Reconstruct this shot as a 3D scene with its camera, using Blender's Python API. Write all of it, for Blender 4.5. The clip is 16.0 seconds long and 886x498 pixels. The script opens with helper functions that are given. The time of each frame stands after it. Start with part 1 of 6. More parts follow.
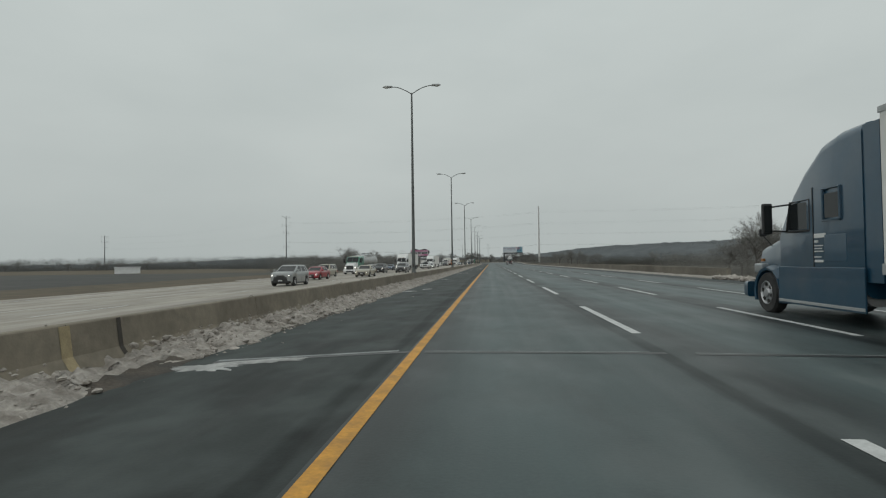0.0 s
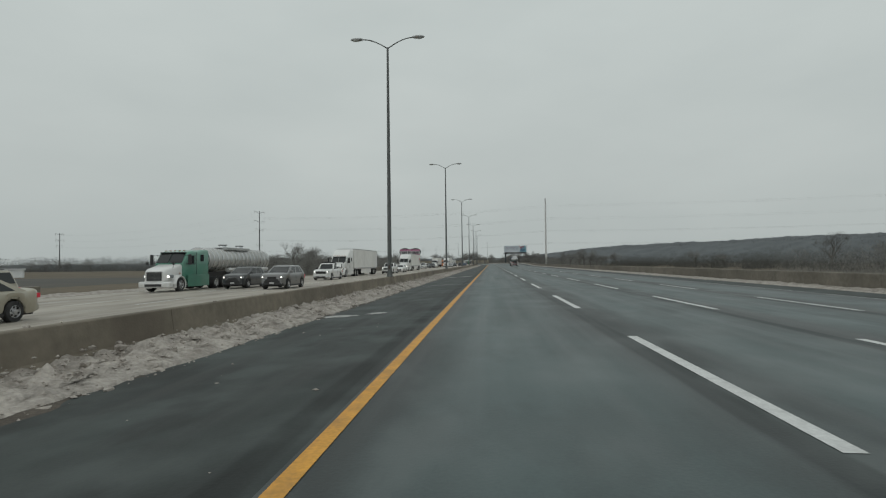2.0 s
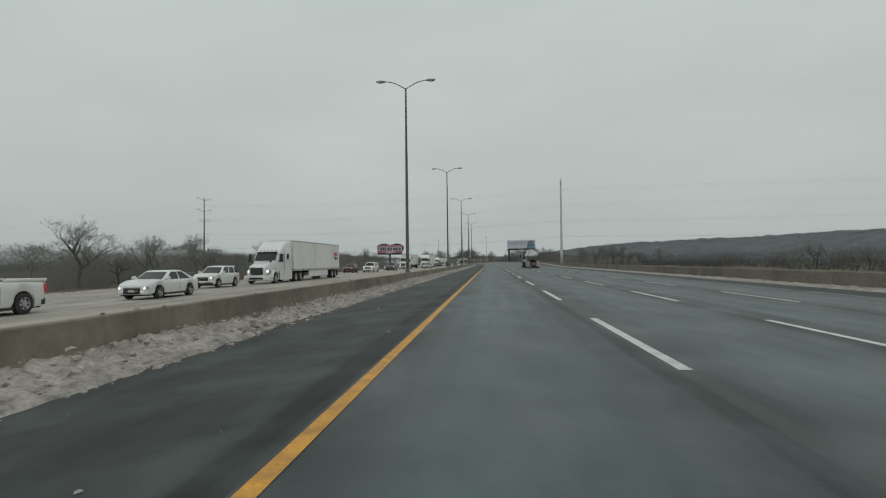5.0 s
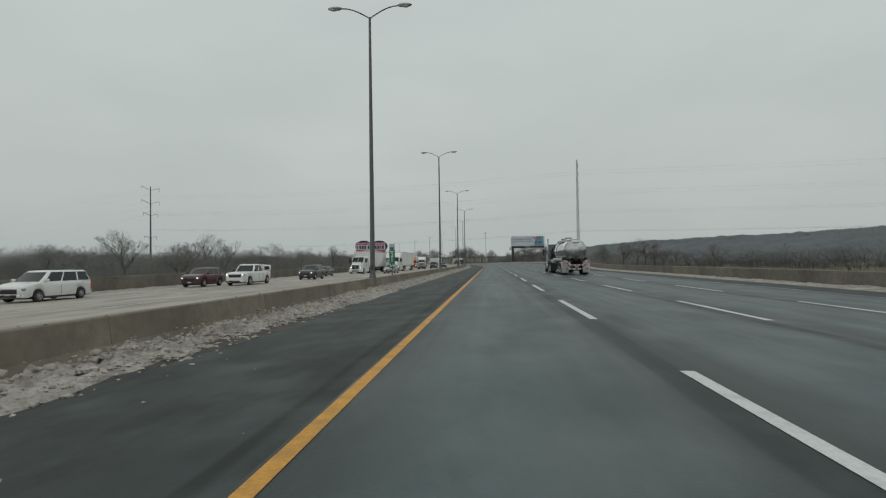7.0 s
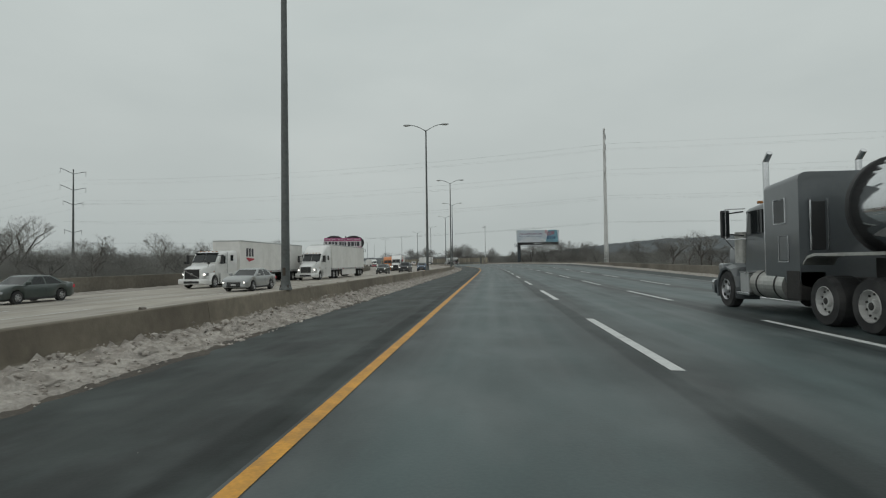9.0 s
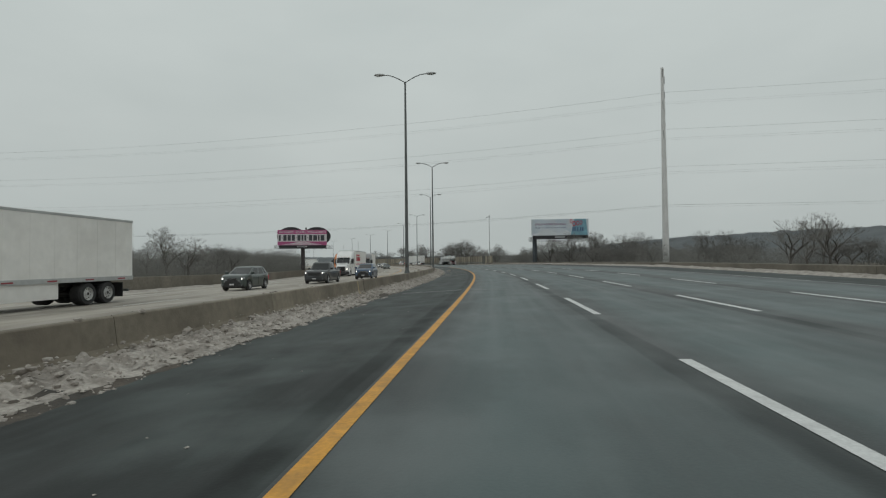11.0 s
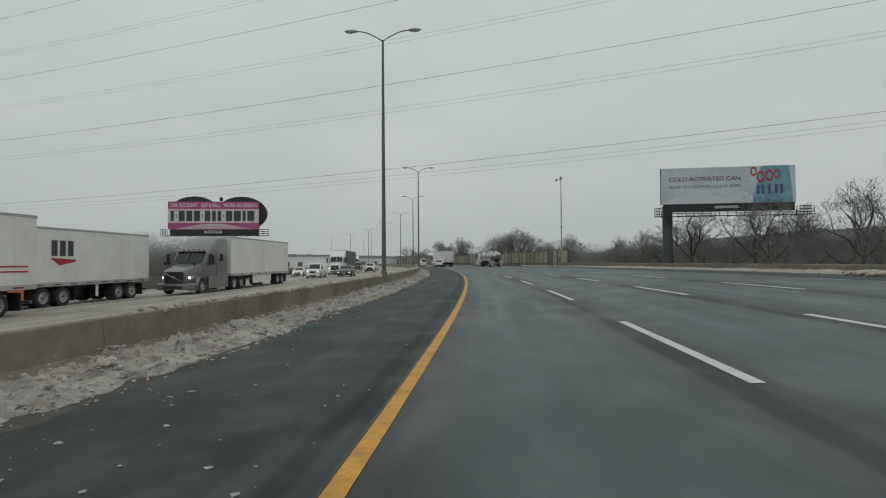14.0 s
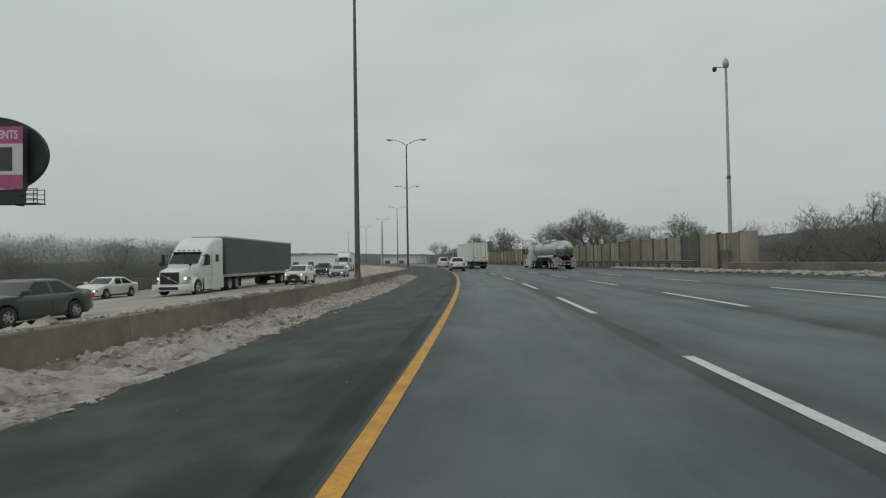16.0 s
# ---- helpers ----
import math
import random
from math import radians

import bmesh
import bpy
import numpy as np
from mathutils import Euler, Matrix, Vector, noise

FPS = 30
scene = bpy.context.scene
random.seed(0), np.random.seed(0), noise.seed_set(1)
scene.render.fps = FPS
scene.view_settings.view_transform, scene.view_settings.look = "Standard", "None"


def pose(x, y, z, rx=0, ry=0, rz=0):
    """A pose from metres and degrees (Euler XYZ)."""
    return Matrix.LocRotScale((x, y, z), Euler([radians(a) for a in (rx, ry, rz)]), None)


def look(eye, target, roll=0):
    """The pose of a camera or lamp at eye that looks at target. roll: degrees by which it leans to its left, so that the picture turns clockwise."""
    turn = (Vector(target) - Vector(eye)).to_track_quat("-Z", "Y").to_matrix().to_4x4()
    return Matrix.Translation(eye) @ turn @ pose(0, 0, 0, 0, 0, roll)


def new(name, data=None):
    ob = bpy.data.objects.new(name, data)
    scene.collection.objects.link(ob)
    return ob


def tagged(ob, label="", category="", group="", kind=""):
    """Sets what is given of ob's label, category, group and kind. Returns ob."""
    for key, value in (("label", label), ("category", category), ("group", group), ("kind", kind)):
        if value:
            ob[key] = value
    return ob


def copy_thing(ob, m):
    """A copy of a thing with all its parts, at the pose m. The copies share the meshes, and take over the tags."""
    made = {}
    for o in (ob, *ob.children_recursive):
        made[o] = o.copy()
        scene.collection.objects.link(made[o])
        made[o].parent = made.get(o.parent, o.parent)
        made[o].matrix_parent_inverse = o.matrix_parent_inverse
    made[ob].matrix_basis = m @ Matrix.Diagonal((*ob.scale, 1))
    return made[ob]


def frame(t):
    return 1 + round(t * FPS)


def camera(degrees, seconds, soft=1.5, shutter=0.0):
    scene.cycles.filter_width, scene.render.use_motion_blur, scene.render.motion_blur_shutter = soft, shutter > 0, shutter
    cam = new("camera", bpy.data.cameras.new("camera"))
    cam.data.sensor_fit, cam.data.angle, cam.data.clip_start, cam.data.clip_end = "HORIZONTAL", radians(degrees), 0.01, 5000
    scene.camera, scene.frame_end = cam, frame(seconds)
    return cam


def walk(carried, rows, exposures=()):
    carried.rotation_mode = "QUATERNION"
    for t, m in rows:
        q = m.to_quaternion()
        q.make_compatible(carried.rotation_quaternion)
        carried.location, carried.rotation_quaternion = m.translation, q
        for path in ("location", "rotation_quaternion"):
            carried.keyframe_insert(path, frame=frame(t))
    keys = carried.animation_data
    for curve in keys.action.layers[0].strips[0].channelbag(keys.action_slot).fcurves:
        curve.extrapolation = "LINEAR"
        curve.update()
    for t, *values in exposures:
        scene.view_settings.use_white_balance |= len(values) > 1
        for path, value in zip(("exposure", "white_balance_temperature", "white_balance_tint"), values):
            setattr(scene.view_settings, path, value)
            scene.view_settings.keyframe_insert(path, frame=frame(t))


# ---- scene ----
cam = camera(78.7, 16.0, 1.2)
PATH = [
    (0.0, 1.180, 0.000, 1.303, 91.389, 0.770, 5.054),
    (0.5, 1.212, 13.062, 1.303, 91.469, 0.730, 4.967),
    (1.0, 1.244, 26.112, 1.303, 91.401, 0.701, 4.940),
    (1.5, 1.278, 39.148, 1.303, 91.428, 0.727, 5.014),
    (2.0, 1.314, 52.171, 1.303, 91.477, 0.690, 5.027),
    (2.5, 1.351, 65.182, 1.303, 91.400, 0.650, 4.976),
    (3.0, 1.388, 78.179, 1.303, 91.401, 0.716, 4.956),
    (3.5, 1.420, 91.163, 1.303, 91.448, 0.847, 4.975),
    (4.0, 1.444, 104.135, 1.303, 91.445, 0.678, 5.001),
    (4.5, 1.457, 117.095, 1.303, 91.379, 0.683, 5.006),
    (5.0, 1.463, 130.045, 1.303, 91.347, 0.701, 5.019),
    (5.5, 1.465, 142.985, 1.303, 91.316, 0.719, 5.015),
    (6.0, 1.467, 155.915, 1.303, 91.285, 0.736, 4.993),
    (6.5, 1.473, 168.835, 1.303, 91.254, 0.754, 4.954),
    (7.0, 1.487, 181.745, 1.303, 91.380, 0.844, 5.037),
    (7.5, 1.507, 194.646, 1.303, 91.358, 0.669, 4.965),
    (8.0, 1.534, 207.536, 1.303, 91.433, 0.651, 4.886),
    (8.5, 1.563, 220.445, 1.303, 91.444, 0.737, 4.967),
    (9.0, 1.578, 233.403, 1.303, 91.391, 0.783, 5.128),
    (9.5, 1.563, 246.409, 1.303, 91.383, 0.755, 5.297),
    (10.0, 1.512, 259.465, 1.303, 91.375, 0.726, 5.480),
    (10.5, 1.422, 272.570, 1.303, 91.367, 0.697, 5.646),
    (11.0, 1.312, 285.724, 1.303, 91.359, 0.668, 5.668),
    (11.5, 1.203, 298.931, 1.303, 91.355, 0.599, 5.758),
    (12.0, 1.042, 312.194, 1.303, 91.294, 0.531, 6.071),
    (12.5, 0.724, 325.507, 1.303, 91.296, 0.286, 6.863),
    (13.0, 0.129, 338.857, 1.303, 91.354, 0.589, 8.395),
    (13.5, -0.818, 352.227, 1.303, 91.385, 0.495, 10.244),
    (14.0, -2.138, 365.604, 1.303, 91.310, 0.435, 11.715),
    (14.5, -3.781, 378.984, 1.303, 91.129, 0.491, 12.729),
    (15.0, -5.695, 392.367, 1.303, 91.090, 0.534, 13.784),
    (15.5, -7.892, 405.747, 1.303, 91.266, 0.628, 15.110),
    (16.0, -10.399, 419.114, 1.303, 91.199, 0.879, 16.462),
]
walk(cam, [(t, pose(*p)) for t, *p in PATH])
# light: even overcast sky with a wide, weak sun high behind the clouds
world = bpy.data.worlds.new("world")
scene.world = world
world.use_nodes = True
wn, wl = world.node_tree.nodes, world.node_tree.links
wn.clear()
w_out, w_bg = wn.new("ShaderNodeOutputWorld"), wn.new("ShaderNodeBackground")
w_sky = wn.new("ShaderNodeTexSky")
w_sky.sky_type, w_sky.sun_disc = "NISHITA", False
w_sky.sun_elevation, w_sky.sun_rotation = radians(35), radians(200)
w_sat = wn.new("ShaderNodeHueSaturation")
w_sat.inputs["Saturation"].default_value, w_sat.inputs["Value"].default_value = 0.06, 0.30
w_geo, w_map, w_noise, w_ramp, w_mix = (wn.new(n) for n in ("ShaderNodeTexCoord", "ShaderNodeMapping", "ShaderNodeTexNoise", "ShaderNodeValToRGB", "ShaderNodeMixRGB"))
w_map.inputs["Scale"].default_value = (1.2, 1.2, 3.2)
w_noise.inputs["Scale"].default_value, w_noise.inputs["Detail"].default_value = 1.6, 5.0
w_ramp.color_ramp.elements[0].position, w_ramp.color_ramp.elements[1].position = 0.3, 0.75
w_ramp.color_ramp.elements[0].color, w_ramp.color_ramp.elements[1].color = (5.12, 5.66, 5.56, 1), (5.95, 6.48, 6.33, 1)
w_mix.inputs[0].default_value = 0.9
wl.new(w_geo.outputs["Generated"], w_map.inputs[0])
wl.new(w_map.outputs[0], w_noise.inputs["Vector"])
wl.new(w_noise.outputs["Fac"], w_ramp.inputs[0])
wl.new(w_sky.outputs[0], w_sat.inputs["Color"])
wl.new(w_sat.outputs[0], w_mix.inputs[1])
wl.new(w_ramp.outputs[0], w_mix.inputs[2])
w_sep, w_rng, w_dim = (wn.new(n) for n in ("ShaderNodeSeparateXYZ", "ShaderNodeMapRange", "ShaderNodeVectorMath"))
w_dim.operation = "SCALE"
w_rng.inputs["From Min"].default_value, w_rng.inputs["From Max"].default_value = 0.0, 0.4
w_rng.inputs["To Min"].default_value, w_rng.inputs["To Max"].default_value = 0.83, 1.04
wl.new(w_geo.outputs["Generated"], w_sep.inputs[0])
wl.new(w_sep.outputs["Z"], w_rng.inputs["Value"])
wl.new(w_mix.outputs[0], w_dim.inputs[0])
wl.new(w_rng.outputs[0], w_dim.inputs["Scale"])
wl.new(w_dim.outputs[0], w_bg.inputs["Color"])
w_bg.inputs["Strength"].default_value = 0.1
wl.new(w_bg.outputs[0], w_out.inputs[0])
sun = new("sun", bpy.data.lights.new("sun", "SUN"))
sun.data.energy, sun.data.angle, sun.data.color = 0.5, radians(120), (1, 0.98, 0.95)
sun.matrix_world = look((0, 0, 50), (12, 25, 0))

# ---- the road's line: straight, then a bend to the left ----
BEND, CURV, RAMP = 285.4, 0.001817, 46.2
STEP = 0.5
_s = np.arange(0, 1100, STEP)
_k = CURV * np.clip((_s - BEND) / RAMP, 0, 1) * np.clip((820 - _s) / 60, 0, 1)
_th = np.concatenate([[0], np.cumsum((_k[1:] + _k[:-1]) / 2 * STEP)])
_mid = (_th[1:] + _th[:-1]) / 2
_rx = -np.concatenate([[0], np.cumsum(np.sin(_mid) * STEP)])
_ry = np.concatenate([[0], np.cumsum(np.cos(_mid) * STEP)])


def heading(s):
    return float(np.interp(s, _s, _th))


def road_z(l):
    """Height of the pavement beside the yellow line: shoulders fall to the median barrier, the far lanes fall away."""
    if l > 0:
        return -0.003 * l
    if l > -4.75:
        return 0.055 * l
    if l > -9:
        return -0.26 - (-4.75 - l) * 0.01
    return -0.302 - 0.018 * (-9 - l)


def bank(s, l):
    """Superelevation: in the bend the far carriageway lies lower on the inside, the lanes right of the first lane line climb outwards."""
    if l <= -40:
        return 0.0
    if l <= 0:
        return -0.02 * max(0.0, -l - 5) * min(max((s - 300) / 60, 0.0), 1.0)
    hinge = float(np.interp(s, (385, 405, 430, 460), (0, -0.03, -0.075, -0.09)))
    if l <= 3.74:
        return hinge * l / 3.74
    tilt = float(np.interp(s, (262, 310, 338, 380, 408, 440, 455, 500), (-0.0105, 0.029, 0.047, 0.046, 0.044, 0.038, 0.028, 0.02)))
    return hinge + tilt * (min(l, 18.9) - 3.74)


def road(s, l, z=None):
    """The world point at s metres along the road and l metres right of the yellow line."""
    th = heading(s)
    x, y = (0.0, s) if s < 0 else (float(np.interp(s, _s, _rx)), float(np.interp(s, _s, _ry)))
    return Vector((x + l * math.cos(th), y + l * math.sin(th), (road_z(l) if z is None else z) + bank(s, l)))


def on_road(s, l, turn=0.0, z=None):
    p = road(s, l, z)
    return pose(p.x, p.y, p.z, 0, 0, math.degrees(heading(s)) + turn)


# ---- materials ----
def nodes_of(name):
    m = bpy.data.materials.new(name)
    m.use_nodes = True
    return m, m.node_tree.nodes, m.node_tree.links, m.node_tree.nodes["Principled BSDF"]


def material(name, base, rough=0.6, metal=0.0, var=0.18, scale=2.0, bump=0.0, bump_scale=30.0, bump_depth=0.02, coord="Object", stretch=(1, 1, 1), coat=0.0, dirt=None, dirt_amount=0.5, dirt_scale=1.0, per_object=0.0):
    """Colour that varies at two scales, with fine relief and, if dirt is given, patches of it."""
    m, n, l, b = nodes_of(name)
    b.inputs["Roughness"].default_value, b.inputs["Metallic"].default_value = rough, metal
    b.inputs["Coat Weight"].default_value = coat
    tc, mp = n.new("ShaderNodeTexCoord"), n.new("ShaderNodeMapping")
    mp.inputs["Scale"].default_value = stretch
    l.new(tc.outputs[coord], mp.inputs[0])

    def tex(sc, detail=4.0):
        t = n.new("ShaderNodeTexNoise")
        t.inputs["Scale"].default_value, t.inputs["Detail"].default_value = sc, detail
        l.new(mp.outputs[0], t.inputs["Vector"])
        return t
    a, c = tex(scale), tex(scale * 9)
    add = n.new("ShaderNodeMath")
    add.operation = "ADD"
    l.new(a.outputs["Fac"], add.inputs[0])
    l.new(c.outputs["Fac"], add.inputs[1])
    rng = n.new("ShaderNodeMapRange")
    rng.inputs["From Min"].default_value, rng.inputs["From Max"].default_value = 0.7, 1.3
    rng.inputs["To Min"].default_value, rng.inputs["To Max"].default_value = 1 - var, 1 + var
    l.new(add.outputs[0], rng.inputs["Value"])
    value = rng.outputs[0]
    if per_object:
        oi, r2, mu = n.new("ShaderNodeObjectInfo"), n.new("ShaderNodeMapRange"), n.new("ShaderNodeMath")
        r2.inputs["To Min"].default_value, r2.inputs["To Max"].default_value = 1 - per_object, 1 + per_object
        l.new(oi.outputs["Random"], r2.inputs["Value"])
        mu.operation = "MULTIPLY"
        l.new(value, mu.inputs[0])
        l.new(r2.outputs[0], mu.inputs[1])
        value = mu.outputs[0]
    mix = n.new("ShaderNodeVectorMath")
    mix.operation = "SCALE"
    mix.inputs[0].default_value = base[:3]
    l.new(value, mix.inputs["Scale"])
    colour = mix.outputs[0]
    if dirt:
        d, ramp, mm = tex(dirt_scale, 6.0), n.new("ShaderNodeValToRGB"), n.new("ShaderNodeMixRGB")
        ramp.color_ramp.elements[0].position, ramp.color_ramp.elements[1].position = 0.45, 0.7
        ramp.color_ramp.elements[1].color = (dirt_amount, dirt_amount, dirt_amount, 1)
        l.new(d.outputs["Fac"], ramp.inputs[0])
        l.new(ramp.outputs[0], mm.inputs[0])
        l.new(colour, mm.inputs[1])
        mm.inputs[2].default_value = (*dirt, 1)
        colour = mm.outputs[0]
    l.new(colour, b.inputs["Base Color"])
    if bump:
        t, bp = tex(bump_scale, 3.0), n.new("ShaderNodeBump")
        bp.inputs["Strength"].default_value, bp.inputs["Distance"].default_value = bump, bump_depth
        l.new(t.outputs["Fac"], bp.inputs["Height"])
        l.new(bp.outputs[0], b.inputs["Normal"])
    return m


def pavement(name, base, track, seams, gloss, tint, shine=0.5, dust=0.42, smudge=0.8, seal=0.48, streaks=0.9, worn=0.0, along=1.0):
    """Road surface on the strip's own metres: u across, v along. Worn wheel paths, dried salt, patches and grain."""
    m, n, l, b = nodes_of(name)
    b.inputs["Specular IOR Level"].default_value = shine
    uv = n.new("ShaderNodeUVMap")
    uv.uv_map = "metres"

    def noise_at(sx, sy, scale, detail):
        mp, t = n.new("ShaderNodeMapping"), n.new("ShaderNodeTexNoise")
        mp.inputs["Scale"].default_value = (sx, sy, 1)
        t.inputs["Scale"].default_value, t.inputs["Detail"].default_value = scale, detail
        l.new(uv.outputs[0], mp.inputs[0])
        l.new(mp.outputs[0], t.inputs["Vector"])
        return t.outputs["Fac"]

    def calc(op, a, c):
        k = n.new("ShaderNodeMath")
        k.operation = op
        for i, v in enumerate((a, c)):
            if isinstance(v, (int, float)):
                k.inputs[i].default_value = v
            else:
                l.new(v, k.inputs[i])
        return k.outputs[0]

    def smooth(value, low, high):
        k = n.new("ShaderNodeMapRange")
        k.interpolation_type = "SMOOTHSTEP"
        k.inputs["From Min"].default_value, k.inputs["From Max"].default_value = low, high
        l.new(value, k.inputs["Value"])
        return k.outputs[0]
    sep = n.new("ShaderNodeSeparateXYZ")
    l.new(uv.outputs[0], sep.inputs[0])
    wob = calc("MULTIPLY", calc("SUBTRACT", noise_at(0.1, 0.02, 1, 2), 0.5), 0.9)
    u = calc("ADD", sep.outputs[0], wob)
    wide_wave = calc("COSINE", calc("MULTIPLY", calc("ADD", u, -1.75), 2 * math.pi / 3.74), 0)
    fine_wave = calc("COSINE", calc("MULTIPLY", calc("ADD", u, -1.0), 2 * math.pi / 1.87), 0)
    wave = calc("ADD", wide_wave, calc("MULTIPLY", fine_wave, 0.4))
    streak = noise_at(2.2, 0.035 * along, 1, 5)
    patch = noise_at(0.35, 0.06 * along, 1, 4)
    blotch = noise_at(0.9, 0.34 * along ** 0.6, 1, 6)
    grain = noise_at(30, 30, 1, 3)
    v = calc("ADD", 1.0, calc("MULTIPLY", wave, track))
    v = calc("ADD", v, calc("MULTIPLY", calc("SUBTRACT", streak, 0.5), streaks))
    v = calc("ADD", v, calc("MULTIPLY", calc("SUBTRACT", patch, 0.5), 1.2))
    v = calc("ADD", v, calc("MULTIPLY", calc("SUBTRACT", blotch, 0.5), smudge))
    v = calc("ADD", v, calc("MULTIPLY", calc("SUBTRACT", grain, 0.5), 0.5))
    if worn:
        hole = smooth(calc("ADD", noise_at(0.8, 0.42, 1, 6), calc("MULTIPLY", noise_at(4.5, 2.4, 1, 4), 0.35)), 0.62, 0.78)
        v = calc("MULTIPLY", v, calc("SUBTRACT", 1.12, calc("MULTIPLY", hole, worn)))
    tar = None
    for seam in seams:
        du = calc("ABSOLUTE", calc("SUBTRACT", calc("ADD", sep.outputs[0], calc("MULTIPLY", wob, 0.2)), seam), 0)
        ragged = calc("ADD", calc("MULTIPLY", noise_at(5, 0.25, 1, 4), -0.24), calc("MULTIPLY", calc("SUBTRACT", noise_at(0.3, 0.045, 1, 3), 0.47), -0.5))
        clear = smooth(calc("ADD", du, ragged), -0.04, 0.08)
        v = calc("MULTIPLY", v, calc("ADD", calc("MULTIPLY", clear, seal), 1 - seal))
        tar = clear if tar is None else calc("MULTIPLY", tar, clear)
    if tar is not None:
        l.new(calc("MULTIPLY", calc("ADD", calc("MULTIPLY", tar, seal), 1 - seal), shine), b.inputs["Specular IOR Level"])
    v = calc("MAXIMUM", v, 0.35)
    mix = n.new("ShaderNodeVectorMath")
    mix.operation = "SCALE"
    mix.inputs[0].default_value = base
    l.new(v, mix.inputs["Scale"])
    # salt dust
    salt = n.new("ShaderNodeMixRGB")
    l.new(calc("MULTIPLY", smooth(calc("ADD", blotch, calc("MULTIPLY", streak, 0.5)), 0.68, 1.02), dust), salt.inputs[0])
    l.new(mix.outputs[0], salt.inputs[1])
    salt.inputs[2].default_value = (*tint, 1)
    l.new(salt.outputs[0], b.inputs["Base Color"])
    l.new(calc("ADD", gloss, calc("MULTIPLY", streak, 0.35)), b.inputs["Roughness"])
    bp = n.new("ShaderNodeBump")
    bp.inputs["Strength"].default_value, bp.inputs["Distance"].default_value = 0.18, 0.008
    l.new(grain, bp.inputs["Height"])
    l.new(bp.outputs[0], b.inputs["Normal"])
    return m


def glow(name, colour, strength):
    m, n, l, b = nodes_of(name)
    b.inputs["Base Color"].default_value = (*colour, 1)
    b.inputs["Emission Color"].default_value, b.inputs["Emission Strength"].default_value = (*colour, 1), strength
    return m


ASPHALT = pavement("asphalt", (0.0385, 0.0565, 0.0570), 0.46, (3.5, 7.2, 10.95), 0.34, (0.125, 0.14, 0.139), 0.5, 0.5, 1.0, 0.48, 0.75, 0.2, 1.6)
SHOULDER = pavement("shoulder_asphalt", (0.0225, 0.0295, 0.0280), 0.0, (-0.3,), 0.5, (0.086, 0.100, 0.098), 0.4, 0.5, 1.0, 0.34, 0.4, 0.5, 4.0)
SALTED = pavement("salted_pavement", (0.318, 0.288, 0.247), 0.05, (), 0.6, (0.40, 0.38, 0.35))
CONCRETE = material("barrier_concrete", (0.200, 0.173, 0.134), 0.85, var=0.22, scale=0.6, bump=0.3, bump_scale=25, dirt=(0.10, 0.082, 0.064), dirt_amount=0.7, dirt_scale=0.5, per_object=0.14)
WALL_CONCRETE = material("parapet_concrete", (0.172, 0.154, 0.126), 0.85, var=0.24, scale=0.5, bump=0.25, dirt=(0.09, 0.078, 0.062), dirt_amount=0.6, dirt_scale=0.3, per_object=0.12)
SNOW = material("dirty_snow", (0.368, 0.336, 0.302), 0.75, var=0.3, scale=1.8, bump=1.0, bump_scale=11, bump_depth=0.06, dirt=(0.15, 0.126, 0.104), dirt_amount=0.75, dirt_scale=3.4)
SNOW_LUMP = material("snow_lump", (0.395, 0.360, 0.324), 0.75, var=0.35, scale=3, bump=0.6, bump_scale=20, dirt=(0.14, 0.12, 0.10), dirt_amount=0.7, dirt_scale=2.0)
YELLOW = material("yellow_paint", (0.60, 0.29, 0.035), 0.6, var=0.2, scale=3, dirt=(0.2, 0.12, 0.05), dirt_amount=0.45, dirt_scale=4)
WHITE_PAINT = material("white_road_paint", (0.62, 0.63, 0.62), 0.6, var=0.15, scale=3, dirt=(0.25, 0.25, 0.25), dirt_amount=0.5, dirt_scale=3)
GALV = material("galvanised_steel", (0.120, 0.128, 0.126), 0.6, 0.3, var=0.25, scale=1.2)
CHASSIS_STEEL = material("rusted_steel", (0.07, 0.055, 0.045), 0.8, 0.2, var=0.3, scale=6)
GALV_LIGHT = material("pale_galvanised_steel", (0.42, 0.43, 0.43), 0.5, 0.25, var=0.12, scale=0.6)
GRASS = material("dry_grass_ground", (0.105, 0.082, 0.052), 0.95, var=0.35, scale=0.05, bump=0.6, bump_scale=3, dirt=(0.05, 0.05, 0.046), dirt_amount=0.8, dirt_scale=0.006)
BARK = material("bare_bark", (0.115, 0.107, 0.098), 0.9, var=0.3, scale=1.5, per_object=0.3)
TWIG = material("bare_twigs", (0.192, 0.186, 0.174), 0.95, var=0.2, scale=0.15, per_object=0.25)
BRUSH = material("brushwood", (0.235, 0.232, 0.218), 0.95, var=0.2, scale=0.05)
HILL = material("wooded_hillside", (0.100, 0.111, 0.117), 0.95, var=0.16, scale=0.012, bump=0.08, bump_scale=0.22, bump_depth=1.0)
FAR_WOOD = material("far_wood_twigs", (0.165, 0.170, 0.166), 0.95, var=0.15, scale=0.03)
# Brightened copy of the hill's wood colour; sky light and haze painted in.
LIT_CREST = material("lit_ridge_twigs", (0.215, 0.230, 0.236), 0.95, var=0.12, scale=0.03)
FOOT_WOOD = material("hill_foot_wood", (0.098, 0.097, 0.090), 0.95, var=0.16, scale=0.03)


